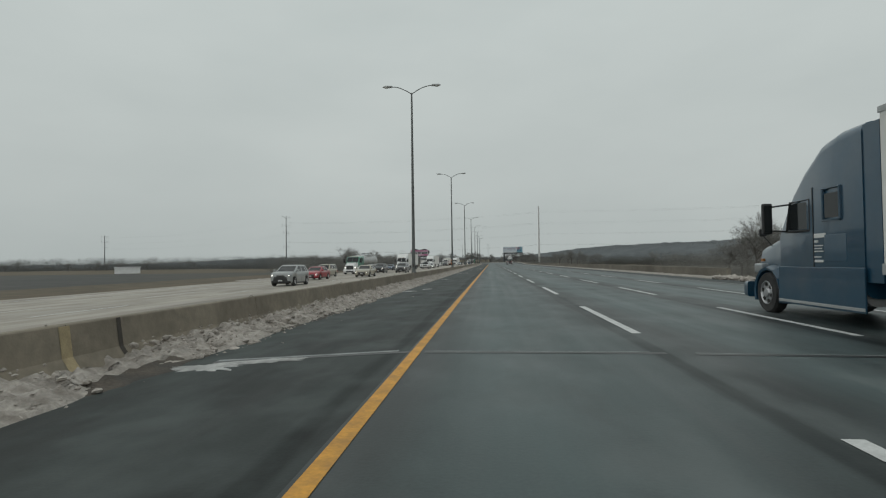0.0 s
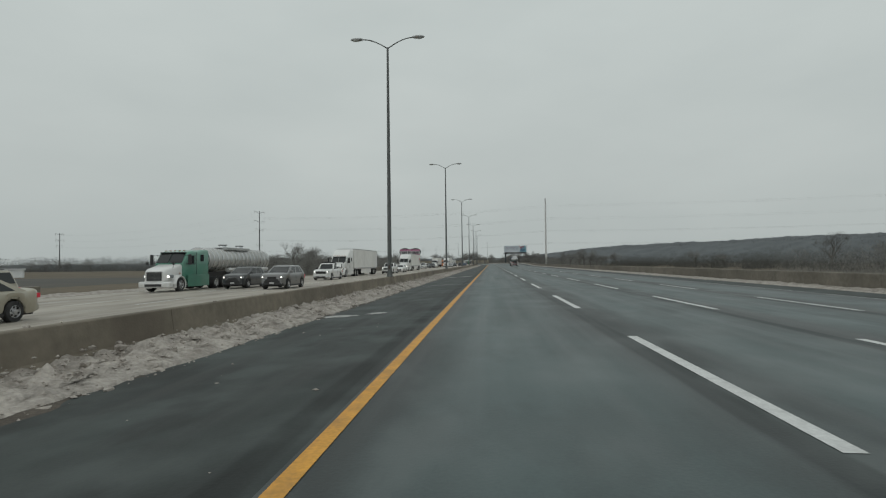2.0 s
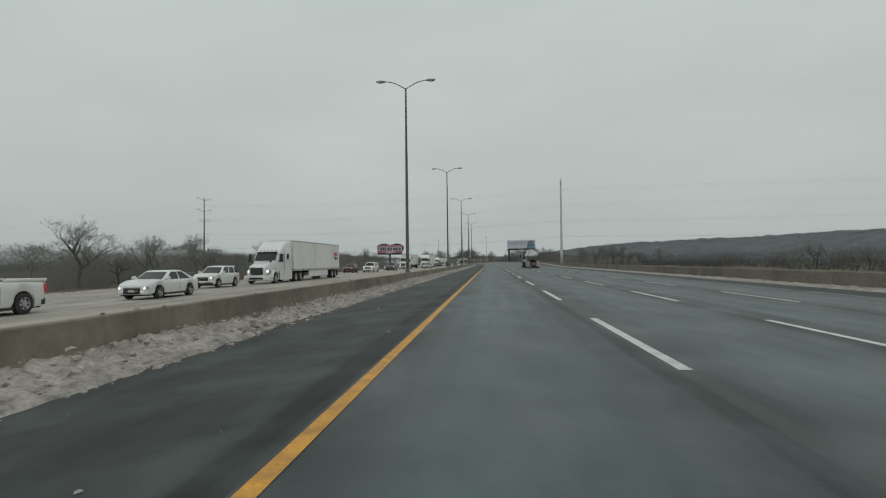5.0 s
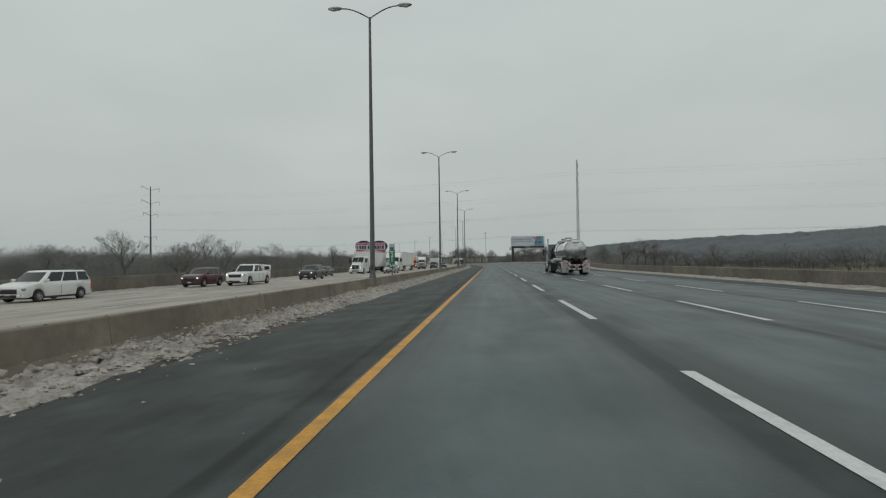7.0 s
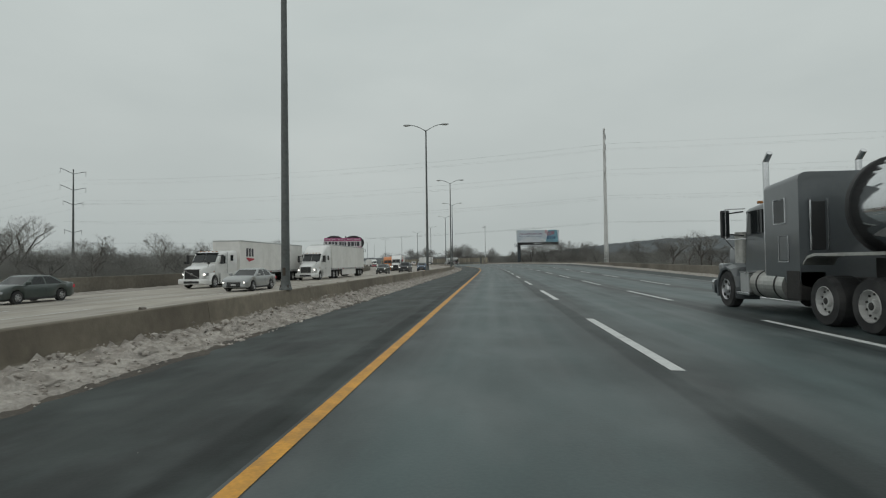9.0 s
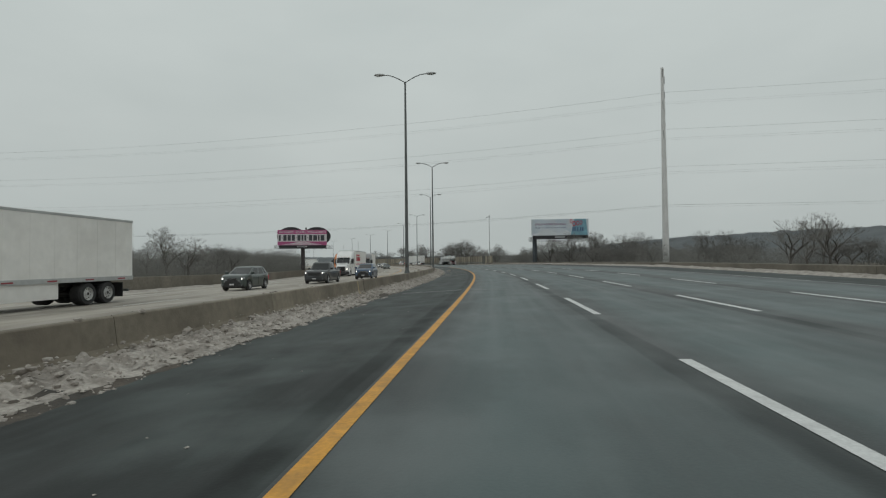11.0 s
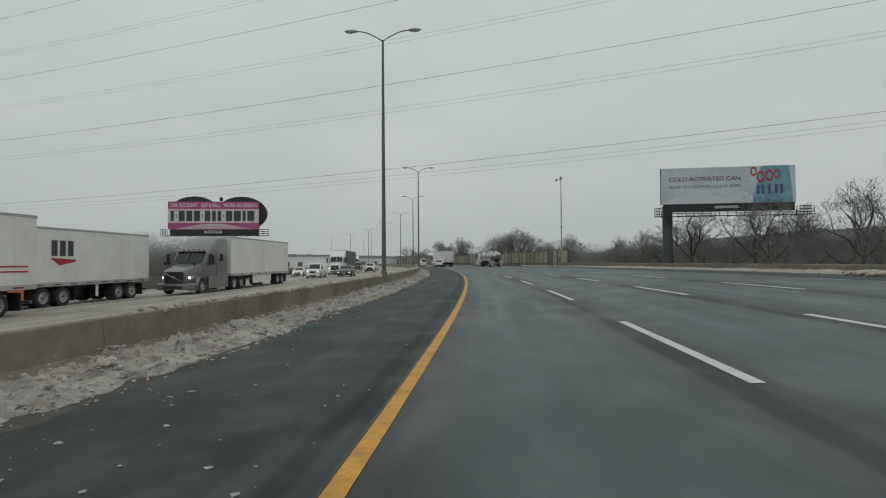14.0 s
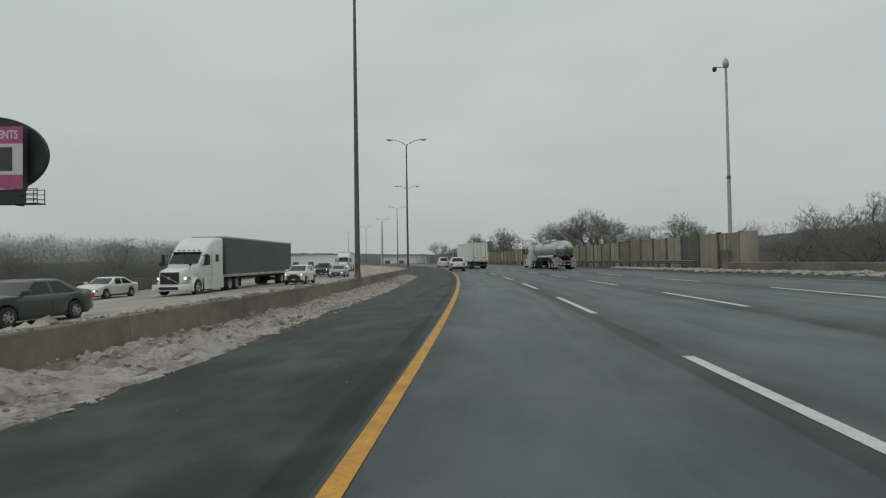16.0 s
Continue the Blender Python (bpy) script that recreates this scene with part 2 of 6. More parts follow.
def let_light_through(m, share):
    """Thin twigs, lit from either side alike."""
    n, l = m.node_tree.nodes, m.node_tree.links
    b, out = n["Principled BSDF"], n["Material Output"]
    t, mix = n.new("ShaderNodeBsdfTranslucent"), n.new("ShaderNodeMixShader")
    l.new(b.inputs["Base Color"].links[0].from_socket, t.inputs["Color"])
    mix.inputs[0].default_value = share
    l.new(b.outputs[0], mix.inputs[1])
    l.new(t.outputs[0], mix.inputs[2])
    l.new(mix.outputs[0], out.inputs[0])


for twiggy in (BRUSH, TWIG, FAR_WOOD, LIT_CREST, FOOT_WOOD):
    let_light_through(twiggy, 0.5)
FADED = material("faded_marker_paint", (0.36, 0.29, 0.17), 0.75, var=0.25, scale=6, dirt=(0.24, 0.19, 0.12), dirt_amount=0.6, dirt_scale=5)
TAR = material("tar_seal", (0.02, 0.021, 0.022), 0.4, var=0.2, scale=4)


# ---- mesh tools ----
def link(name, verts, faces, mat, parent=None, label="", smooth=False, uvs=None):
    me = bpy.data.meshes.new(name)
    me.from_pydata([tuple(v) for v in verts], [], faces)
    if uvs is not None:
        layer = me.uv_layers.new(name="metres")
        idx = np.empty(len(me.loops), dtype=np.int32)
        me.loops.foreach_get("vertex_index", idx)
        layer.data.foreach_set("uv", np.asarray(uvs, dtype=np.float32)[idx].ravel())
    if smooth:
        me.polygons.foreach_set("use_smooth", [True] * len(me.polygons))
    me.materials.append(mat)
    me.update()
    ob = new(name, me)
    if parent:
        ob.parent = parent
    if label:
        ob["label"] = label
    return ob


def part(name, bm, mat, parent, label="", smooth=False, soft=0):
    """One mesh object from a bmesh, under a thing or a part."""
    me = bpy.data.meshes.new(name)
    bm.normal_update()
    if soft:
        for e in bm.edges:
            e.smooth = e.calc_face_angle(3.0) < radians(soft)
        smooth = True
    bm.to_mesh(me)
    bm.free()
    if smooth:
        me.polygons.foreach_set("use_smooth", [True] * len(me.polygons))
    me.materials.append(mat)
    ob = new(name, me)
    ob.parent = parent
    if label:
        ob["label"] = label
    return ob


def thing(name, label, category, group="", kind=""):
    return tagged(new(name), label, category, group, kind)


def structure(ob, label, category):
    return tagged(ob, label, category, kind="structure")


def bm_box(x0, x1, y0, y1, z0, z1, bevel=0.0, bm=None):
    bm = bm or bmesh.new()
    r = bmesh.ops.create_cube(bm, size=1.0)
    bmesh.ops.scale(bm, vec=(x1 - x0, y1 - y0, z1 - z0), verts=r["verts"])
    bmesh.ops.translate(bm, vec=((x0 + x1) / 2, (y0 + y1) / 2, (z0 + z1) / 2), verts=r["verts"])
    if bevel:
        edges = list({e for v in r["verts"] for e in v.link_edges})
        bmesh.ops.bevel(bm, geom=edges, offset=bevel, segments=2, affect="EDGES", profile=0.6)
    return bm


def bm_tube(a, b, r0, r1=None, sides=10, bm=None):
    bm = bm or bmesh.new()
    a, b = Vector(a), Vector(b)
    d = b - a
    m = Matrix.Translation((a + b) / 2) @ d.to_track_quat("Z", "Y").to_matrix().to_4x4()
    bmesh.ops.create_cone(bm, cap_ends=True, segments=sides, radius1=r0, radius2=r0 if r1 is None else r1, depth=d.length, matrix=m)
    return bm


def bm_lathe(profile, seg=20, centre=(0, 0, 0), axis="X", open_start=False, open_end=False):
    """Turns (radius, along) pairs about the axis."""
    bm = bmesh.new()
    rings = []
    for r, a in profile:
        ring = []
        for i in range(seg):
            t = 2 * math.pi * i / seg
            c, d = math.cos(t) * r, math.sin(t) * r
            p = {"X": (a, c, d), "Y": (c, a, d), "Z": (c, d, a)}[axis]
            ring.append(bm.verts.new(Vector(p) + Vector(centre)))
        rings.append(ring)
    for a, b in zip(rings, rings[1:]):
        for i in range(seg):
            bm.faces.new((a[i], a[(i + 1) % seg], b[(i + 1) % seg], b[i]))
    if not open_start:
        bm.faces.new(rings[0][::-1])
    if not open_end:
        bm.faces.new(rings[-1])
    bmesh.ops.recalc_face_normals(bm, faces=bm.faces)
    return bm


def bm_path(points, radius, sides=8, bm=None):
    """One continuous tube through the points."""
    bm = bm or bmesh.new()
    pts = [Vector(p) for p in points]
    rings = []
    for i, p in enumerate(pts):
        d = (pts[min(i + 1, len(pts) - 1)] - pts[max(i - 1, 0)]).normalized()
        u = d.cross(Vector((0.12, 1, 0.05))).normalized()
        w = d.cross(u)
        rings.append([bm.verts.new(p + (u * math.cos(2 * math.pi * k / sides) + w * math.sin(2 * math.pi * k / sides)) * radius) for k in range(sides)])
    for a, b in zip(rings, rings[1:]):
        for k in range(sides):
            bm.faces.new((a[k], a[(k + 1) % sides], b[(k + 1) % sides], b[k]))
    bm.faces.new(rings[0][::-1])
    bm.faces.new(rings[-1])
    bmesh.ops.recalc_face_normals(bm, faces=bm.faces)
    return bm


def sweep(name, profile, s0, s1, mat, ds=2.0, parent=None, closed=False, caps=False, smooth=False):
    """A strip or solid of one cross-section (l, z), or one given by the place s, carried along the road."""
    n = max(2, int(math.ceil((s1 - s0) / ds)) + 1)
    ss = np.linspace(s0, s1, n)
    k = len(profile(s0) if callable(profile) else profile)
    verts, uvs, faces = [], [], []
    for s in ss:
        for l, z in (profile(s) if callable(profile) else profile):
            verts.append(road(s, l, z))
            uvs.append((l, s))
    turns = k if closed else k - 1
    for i in range(n - 1):
        for j in range(turns):
            a, b = i * k + j, i * k + (j + 1) % k
            faces.append((a, b, b + k, a + k))
    if caps:
        faces.append(tuple(range(k))[::-1])
        faces.append(tuple(range((n - 1) * k, n * k)))
    return link(name, verts, faces, mat, parent, uvs=uvs, smooth=smooth)


# ---- ground, carriageways ----
GROUND = -1.5
def build_ground():
    n = 60
    xs = [math.copysign(abs(t) ** 2.2 * 2600, t) for t in np.linspace(-1, 1, n)]
    verts, faces = [], []
    for y in xs:
        for x in xs:
            verts.append((x, y + 300, GROUND))
    for i in range(n - 1):
        for j in range(n - 1):
            a = i * n + j
            faces.append((a, a + 1, a + n + 1, a + n))
    structure(link("ground", verts, faces, GRASS), "flat winter fields of dry brown grass beside the highway", "ground")


build_ground()
S0, S1 = -60, 900
RZ = road_z
structure(sweep("road", [(-0.04, RZ(-0.04)), (0, 0), (3.74, RZ(3.74)), (15.2, RZ(15.2))], S0, S1, ASPHALT), "damp grey asphalt carriageway with worn wheel paths", "road")
structure(sweep("shoulder", [(-4.6, RZ(-4.6)), (-0.04, RZ(-0.04))], S0, S1, SHOULDER), "dark asphalt median shoulder dusted with salt", "road shoulder")
structure(sweep("outer_shoulder", [(15.2, RZ(15.2)), (18.9, RZ(18.9) - 0.02), (22.5, -1.55)], S0, S1, SHOULDER), "dark asphalt outer shoulder of the highway", "road shoulder")
structure(sweep("opposite_road", [(-33, -1.55), (-28.5, RZ(-28.5)), (-18, RZ(-18)), (-9, RZ(-9)), (-4.9, RZ(-4.9))], S0, S1, SALTED), "pale salt-covered carriageway for oncoming traffic", "road")


def painted(name, l0, l1, s0, s1, mat, parent, lift=0.005, ds=2.0):
    return sweep(name, [(l0, RZ(l0) + lift), (l1, RZ(l1) + lift)], s0, s1, mat, ds, parent)


lines = structure(new("road_markings"), "painted yellow edge line and white lane dashes", "road markings")
painted("yellow_edge_line", 0.0, 0.145, S0, S1, YELLOW, lines)
PERIOD, DASH = 11.59, 5.8
DASH_NO, DASH_AT = (-6, 0, 3, 8, 15, 20, 28, 29, 30, 31, 33, 34, 35, 36, 60), (-53.6, 15.7, 50.3, 108.1, 188.3, 245.8, 340.4, 352.1, 364.6, 377.4, 401.8, 414.4, 427.4, 439.2, 716)
for l in (3.74, 7.47, 11.2):
    for i in range(-5, 60):
        e = float(np.interp(i, DASH_NO, DASH_AT))
        painted("lane_dash", l - 0.08, l + 0.09, e - DASH, e, WHITE_PAINT, lines)
WORN_PAINT = material("worn_road_paint", (0.34, 0.35, 0.345), 0.7, var=0.2, scale=2, dirt=(0.07, 0.085, 0.085), dirt_amount=0.95, dirt_scale=0.7)
painted("white_edge_line", 15.0, 15.12, S0, S1, WORN_PAINT, lines)
painted("yellow_edge_line", -11.15, -11.0, S0, S1, YELLOW, lines)
for l in (-14.6, -18.2, -21.8):
    for i in range(-6, 50):
        painted("lane_dash", l - 0.06, l + 0.06, 52 + i * PERIOD, 52 + i * PERIOD + 5, WHITE_PAINT, lines)
painted("white_edge_line", -25.5, -25.36, S0, S1, WHITE_PAINT, lines)
SALT_LINE = material("salt_line", (0.30, 0.315, 0.31), 0.8, var=0.35, scale=1.5, dirt=(0.09, 0.10, 0.10), dirt_amount=0.75, dirt_scale=1.2)
JOINTS = (7.7, 86.0, 163.0, 236.0, 310.8, 342.6, 406.0)
for k, s in enumerate(JOINTS):
    joint = structure(new("pavement_joint"), "dark sealed joint with pale salt across the asphalt", "pavement joint")
    rnd = random.Random(k)
    for l0, l1 in ((-3.0, 0.0), (0.2, 3.6), (4.0, 7.4), (7.6, 11.1), (11.3, 15)):
        w = rnd.uniform(-0.1, 0.1)
        painted("tar_strip", l0, l1, s + w, s + w + 0.13, TAR, joint, 0.004)
        painted("salt_strip", l0, l1 - 0.2, s + w + 0.14, s + w + (0.32 if k == 6 else 0.27 if l0 < 0 else 0.17), SALT_LINE, joint, 0.006)

# ---- median barrier, snow bank ----
LAMPS = [-0.8, 42.05, 84.9, 127.86, 170.95, 210.42, 249.83, 287.59, 325.23, 361.68, 397.71, 446.0, 481.79, 521, 560, 600, 640, 680]
MED = -4.85
BASE = RZ(-4.75)
TOP = BASE + 0.76


def barrier_profile(c, base, top, half_top=0.09, half_base=0.3):
    """Cross-section of a concrete safety barrier with a sloped toe."""
    return [(c + half_base, base), (c + half_base, base + 0.08), (c + 0.15, base + 0.3), (c + half_top, top - 0.02), (c + half_top - 0.02, top),
            (c - half_top + 0.02, top), (c - half_top, top - 0.02), (c - 0.15, base + 0.3), (c - half_base, base + 0.08), (c - half_base, base)]


median = structure(new("median_barrier"), "stained tan concrete median barrier with open joints", "barrier")
cuts = [S0]
while cuts[-1] < 760:
    cuts.append(cuts[-1] + 6.1)
for a, b in zip(cuts, cuts[1:]):
    sweep("barrier_segment", barrier_profile(MED, BASE, TOP), a, b - 0.012, CONCRETE, 3.0, median, True, True)
rnd = random.Random(5)
JOINT_SEAL = material("joint_filler", (0.055, 0.048, 0.04), 0.8, var=0.3, scale=3)
for s in (6.95, 309.2, 342.4, 405.6):
    sweep("reflector_patch", [(MED + 0.305, BASE + 0.08), (MED + 0.155, BASE + 0.3), (MED + 0.096, TOP - 0.02)], s, s + 0.2, FADED, 1, median)
for s in (8.1, 85.6, 88.2, 236.3, 310.3, 343.5, 406.6):
    sweep("joint_seal", [(MED + 0.305, BASE + 0.08), (MED + 0.155, BASE + 0.3), (MED + 0.096, TOP - 0.01), (MED - 0.096, TOP - 0.01)], s, s + 0.1, JOINT_SEAL, 1, median)


def fbm(x, y, z=0.0):
    return noise.fractal(Vector((x, y, z)), 0.9, 2.1, 4)


def snow_bank(name, label, edge, out, s0, s1, high, wide, ds, rows):
    """A rough bank of ploughed snow along a barrier; edge: its l at the barrier; out: +1 or -1."""
    ss = np.arange(s0, s1, ds)
    verts, faces = [], []
    for i, s in enumerate(ss):
        big = 0.86 + 0.36 * noise.noise(Vector((s * 0.11, 3.3, 0))) + 0.22 * noise.noise(Vector((s * 0.6, 7.3, 0)))
        big *= 1 - 0.8 * max(math.exp(-((s - k) / 1.1) ** 2) for k in (7.2, 309.4, 342.6, 406.1))
        w = wide * (0.75 + 0.45 * big)
        h = high * max(0.15, big)
        for j in range(rows):
            f = j / (rows - 1)
            l = edge + out * f * w + 0.09 * noise.noise(Vector((s * 1.7, j * 1.1, 5)))
            d0, d1 = noise.voronoi(Vector((s * 3.9, l * 4.4, 0)))[0][:2]
            e0 = noise.voronoi(Vector((s * 9, l * 10, 3)))[0][0]
            bulge = (1 - f) ** 0.65 * h * (0.8 + 0.35 * fbm(s * 1.2, l * 1.5))
            bulge += (0.19 * min(1.0, max(0.0, 0.8 - d0 * 1.25)) * (0.35 + d1) + 0.05 * (0.5 - e0)) * min(1.0, (1 - f) * 2.2) * min(1.15, high / 0.3)
            z = RZ(l) - (0.03 if j == rows - 1 else 0) + max(bulge, 0.0)
            verts.append(road(s, l, z))
    for i in range(len(ss) - 1):
        for j in range(rows - 1):
            a = i * rows + j
            faces.append((a, a + rows, a + rows + 1, a + 1) if out < 0 else (a, a + 1, a + rows + 1, a + rows))
    ob = link(name, verts, faces, SNOW, smooth=True)
    tagged(ob, label, "snow bank", kind="stuff")
    return ob


snow_bank("snow_bank", "lumpy dirty ploughed snow along the barrier", MED + 0.2, 1, -5, 470, 0.30, 1.08, 0.085, 20)
snow_bank("snow_bank", "thin dirty snow along the far barrier face", MED - 0.24, -1, -5, 470, 0.24, 1.5, 0.25, 10)
snow_bank("snow_bank", "dirty snow piled up behind the barrier in the bend", MED - 0.1, -1, 372, 470, 0.56, 1.7, 0.16, 12)
snow_bank("snow_bank", "crusted dirty snow at the foot of the parapet", 18.7, -1, 30, 480, 0.15, 0.9, 0.3, 7)
snow_bank("snow_bank", "crusted dirty snow at the far parapet", -28.3, 1, 60, 520, 0.16, 1.2, 0.35, 7)

GRIT = material("road_grit", (0.078, 0.064, 0.051), 0.9, var=0.35, scale=2.0, bump=0.6, bump_scale=25, dirt=(0.035, 0.035, 0.033), dirt_amount=0.8, dirt_scale=1.6)


def grit_strip(name, label, inner, s0, s1):
    """Dark brown slush and grit that melts out of the foot of the bank, with a ragged edge."""
    ss, rows = np.arange(s0, s1, 0.16), 7
    verts, faces = [], []
    for s in ss:
        w = 0.5 + 0.3 * noise.noise(Vector((s * 0.22, 1.7, 0))) + 0.22 * noise.noise(Vector((s * 1.3, 4.7, 0))) + 0.12 * noise.noise(Vector((s * 4.1, 9.7, 0)))
        for j in range(rows):
            f = j / (rows - 1)
            l = inner + f * max(0.1, w)
            h = 0.11 * (1 - f) ** 1.5 * (0.6 + 0.8 * noise.noise(Vector((s * 5, l * 6, 2)))) + 0.006
            verts.append(road(s, l, RZ(l) + (max(h, 0.005) if j < rows - 1 else -0.01)))
    for i in range(len(ss) - 1):
        for j in range(rows - 1):
            a = i * rows + j
            faces.append((a, a + 1, a + rows + 1, a + rows))
    return tagged(link(name, verts, faces, GRIT, smooth=True), label, "slush", kind="stuff")


grit_strip("slush", "dark brown gritty slush along the foot of the bank", MED + 0.98, -5, 470)

_ico = bmesh.new()
bmesh.ops.create_icosphere(_ico, subdivisions=1, radius=1.0)
ICO_V = np.array([v.co[:] for v in _ico.verts])
ICO_F = [tuple(v.index for v in f.verts) for f in _ico.faces]
_ico.free()


OCT_V = np.array([(1, 0, 0), (-1, 0, 0), (0, 1, 0), (0, -1, 0), (0, 0, 1), (0, 0, -1)], float)
OCT_F = [(0, 2, 4), (2, 1, 4), (1, 3, 4), (3, 0, 4), (2, 0, 5), (1, 2, 5), (3, 1, 5), (0, 3, 5)]


def lumps(name, label, mat, places, seed, flat=0.65, coarse=0.04):
    """Many small broken pieces, joined. places: (s, l, z, size)."""
    rs = np.random.RandomState(seed)
    verts, faces = [], []
    for s, l, z, r in places:
        c = road(s, l, z)
        pv, pf = (OCT_V, OCT_F) if r < coarse else (ICO_V, ICO_F)
        shape = pv * (1 + (0.3 if r < coarse else 0.2) * rs.randn(len(pv), 1)) * np.array([rs.uniform(0.6, 1.4), rs.uniform(0.6, 1.4), flat]) * r
        k = len(verts)
        verts.extend((shape + np.array(c)).tolist())
        faces.extend(tuple(i + k for i in f) for f in pf)
    return tagged(link(name, verts, faces, mat), label, "snow lumps", kind="stuff")


rs = np.random.RandomState(3)
pl = []
for _ in range(15000):
    s, f = rs.uniform(0, 460), rs.rand() ** 1.1
    l = MED + 0.3 + f * 1.28
    pl.append((s, l, RZ(l) + 0.33 * max(0.0, 1 - f * 1.12) ** 0.8 * rs.uniform(0.55, 1.15), min(0.085, rs.gamma(1.7, 0.014) + 0.012)))
for _ in range(14000):
    s, f = rs.uniform(0, 460), rs.rand() ** 0.9
    l = MED + 0.28 + f * 1.15
    pl.append((s, l, RZ(l) + 0.33 * max(0.0, 1 - f) ** 0.7 * rs.uniform(0.75, 1.2), rs.uniform(0.012, 0.038)))
pl = [q for q in pl if min(abs(q[0] - k) for k in (7.2, 309.4, 342.6, 406.1)) > 0.9]
lumps("snow_lumps", "broken grey snow and ice lumps on the bank", SNOW_LUMP, pl, 1)
pl = [(s, MED + rs.uniform(-0.09, 0.09), TOP + 0.015, min(0.08, rs.gamma(2, 0.016) + 0.012)) for s in rs.uniform(0, 460, 330)]
pl += [(rs.uniform(374, 466), MED - rs.uniform(-0.04, 0.22), TOP + rs.uniform(-0.03, 0.02), min(0.13, rs.gamma(2, 0.022) + 0.02)) for _ in range(1500)]
pl += [(rs.uniform(0, 460), l, RZ(l) + 0.05, min(0.11, rs.gamma(2, 0.022) + 0.015)) for l in rs.uniform(-8.4, -5.2, 2200)]
lumps("snow_lumps", "small dirty snow lumps on and behind the barrier", SNOW_LUMP, pl, 2)
pl = []
for s_mid, count in ((20, 20), (60, 30), (130, 30), (180, 40), (225, 30), (300, 25), (342, 110), (352, 260), (361, 240), (372, 60), (415, 60)):
    for _ in range(count):
        l = -3.3 + 3.0 * rs.rand() ** 1.7
        pl.append((s_mid + rs.randn() * 9, l, RZ(l) + 0.006, min(0.045, rs.gamma(1.3, 0.009) + 0.006)))
pl += [(399.0 + rs.randn() * 0.45, -2.6 + rs.randn() * 0.14, RZ(-2.6) + 0.008, min(0.035, rs.gamma(1.3, 0.009) + 0.006)) for _ in range(60)]
lumps("ice_crumbs", "scattered ice crumbs on the dark shoulder", SNOW_LUMP, pl, 4, 0.4)
lumps("ice_block", "single large dirty-white block of ice on the shoulder", SNOW_LUMP, [(368.4, -2.5, RZ(-2.5) + 0.09, 0.22), (368.6, -2.3, RZ(-2.4) + 0.06, 0.13), (368.1, -2.7, RZ(-2.7) + 0.04, 0.1)], 12)
pl = [(s + rs.randn() * 1.5, 17.8 + rs.randn() * 0.45, RZ(17.6) + 0.06, min(0.22, rs.gamma(1.6, 0.045) + 0.02)) for s in (366, 369, 372, 375, 378, 380, 384, 390, 446, 450, 454, 457, 459, 460, 461, 462, 463) for _ in range(60)]
lumps("snow_lumps", "heaps of frozen snow lumps by the parapet", SNOW_LUMP, pl, 6)

FLAT_SNOW = material("thin_snow", (0.44, 0.44, 0.43), 0.7, var=0.2, scale=2.5, bump=0.4, bump_scale=15, dirt=(0.2, 0.2, 0.195), dirt_amount=0.7, dirt_scale=3)


def snow_patch(s, l, long, wide, seed):
    """A thin ragged sheet of trodden snow left lying across the shoulder."""
    rd = random.Random(seed)
    n, verts, faces = 64, [road(s, l, RZ(l) + 0.02)], []
    for ring, z in ((0.55, 0.022), (0.85, 0.013), (1.0, 0.001)):
        for k in range(n):
            a = 2 * math.pi * k / n
            r = ring * max(0.12, 0.8 + 0.55 * noise.noise(Vector((math.cos(a) * 1.7, math.sin(a) * 1.7, seed * 3.1))) + 0.55 * noise.noise(Vector((math.cos(a) * 6, math.sin(a) * 6, seed * 1.3))) + rd.uniform(-0.14, 0.14))
            pl_, ps_ = l + math.cos(a) * r * wide / 2, s + math.sin(a) * r * long / 2
            verts.append(road(ps_, pl_, RZ(pl_) + z))
    for k in range(n):
        k2 = (k + 1) % n
        faces.append((0, 1 + k, 1 + k2))
        for b in (1, 1 + n):
            faces.append((b + k, b + n + k, b + n + k2, b + k2))
    tagged(link("snow_patch", verts, faces, FLAT_SNOW, smooth=True), "thin ragged patch of wet snow on the shoulder", "snow patch", "snow patches on the shoulder")


for k, (s, l, long, wide) in enumerate(((7.45, -2.9, 0.6, 1.3), (7.7, -2.1, 0.3, 1.3), (104.6, -2.75, 0.45, 1.3), (104.7, -1.25, 0.3, 0.8), (104.5, -0.75, 0.25, 0.5), (27.2, -3.0, 0.5, 0.9), (28.4, -2.2, 0.35, 0.5), (67.0, -2.9, 0.5, 0.9), (67.3, -1.9, 0.4, 0.6), (44.0, -2.6, 0.4, 0.5))):
    snow_patch(s, l, long, wide, k + 1)
pl = [(s, 18.2 + rs.randn() * 0.35, RZ(18) + 0.1, min(0.34, rs.gamma(2, 0.07) + 0.04)) for s in rs.uniform(33, 42, 150)]
lumps("snow_lumps", "frozen brown lumps at the head of the parapet", SNOW_LUMP, pl, 15)

# ---- parapets, sound wall ----


def parapet(name, label, l, base, top, s0, s1, seg=9.0, thick=0.28):
    ob = structure(new(name), label, "wall")
    s = s0
    while s < s1:
        e = min(s + seg, s1)
        def section(at):
            z = top - 0.62 * max(0.0, bank(at, l))
            return [(l, base), (l, z - 0.03), (l + 0.03, z), (l + thick - 0.03, z), (l + thick, z - 0.03), (l + thick, base)]
        sweep("wall_panel", section, s, e - 0.02, WALL_CONCRETE, 3.0, ob, True, True)
        s = e
    return ob


parapet("parapet_wall", "brown concrete parapet wall along the outer shoulder", 18.7, -1.5, 0.74, 42, 457.2)
parapet("parapet_wall", "low brown concrete parapet beyond the oncoming lanes", -28.9, -2.6, 0.55, 178, 560)


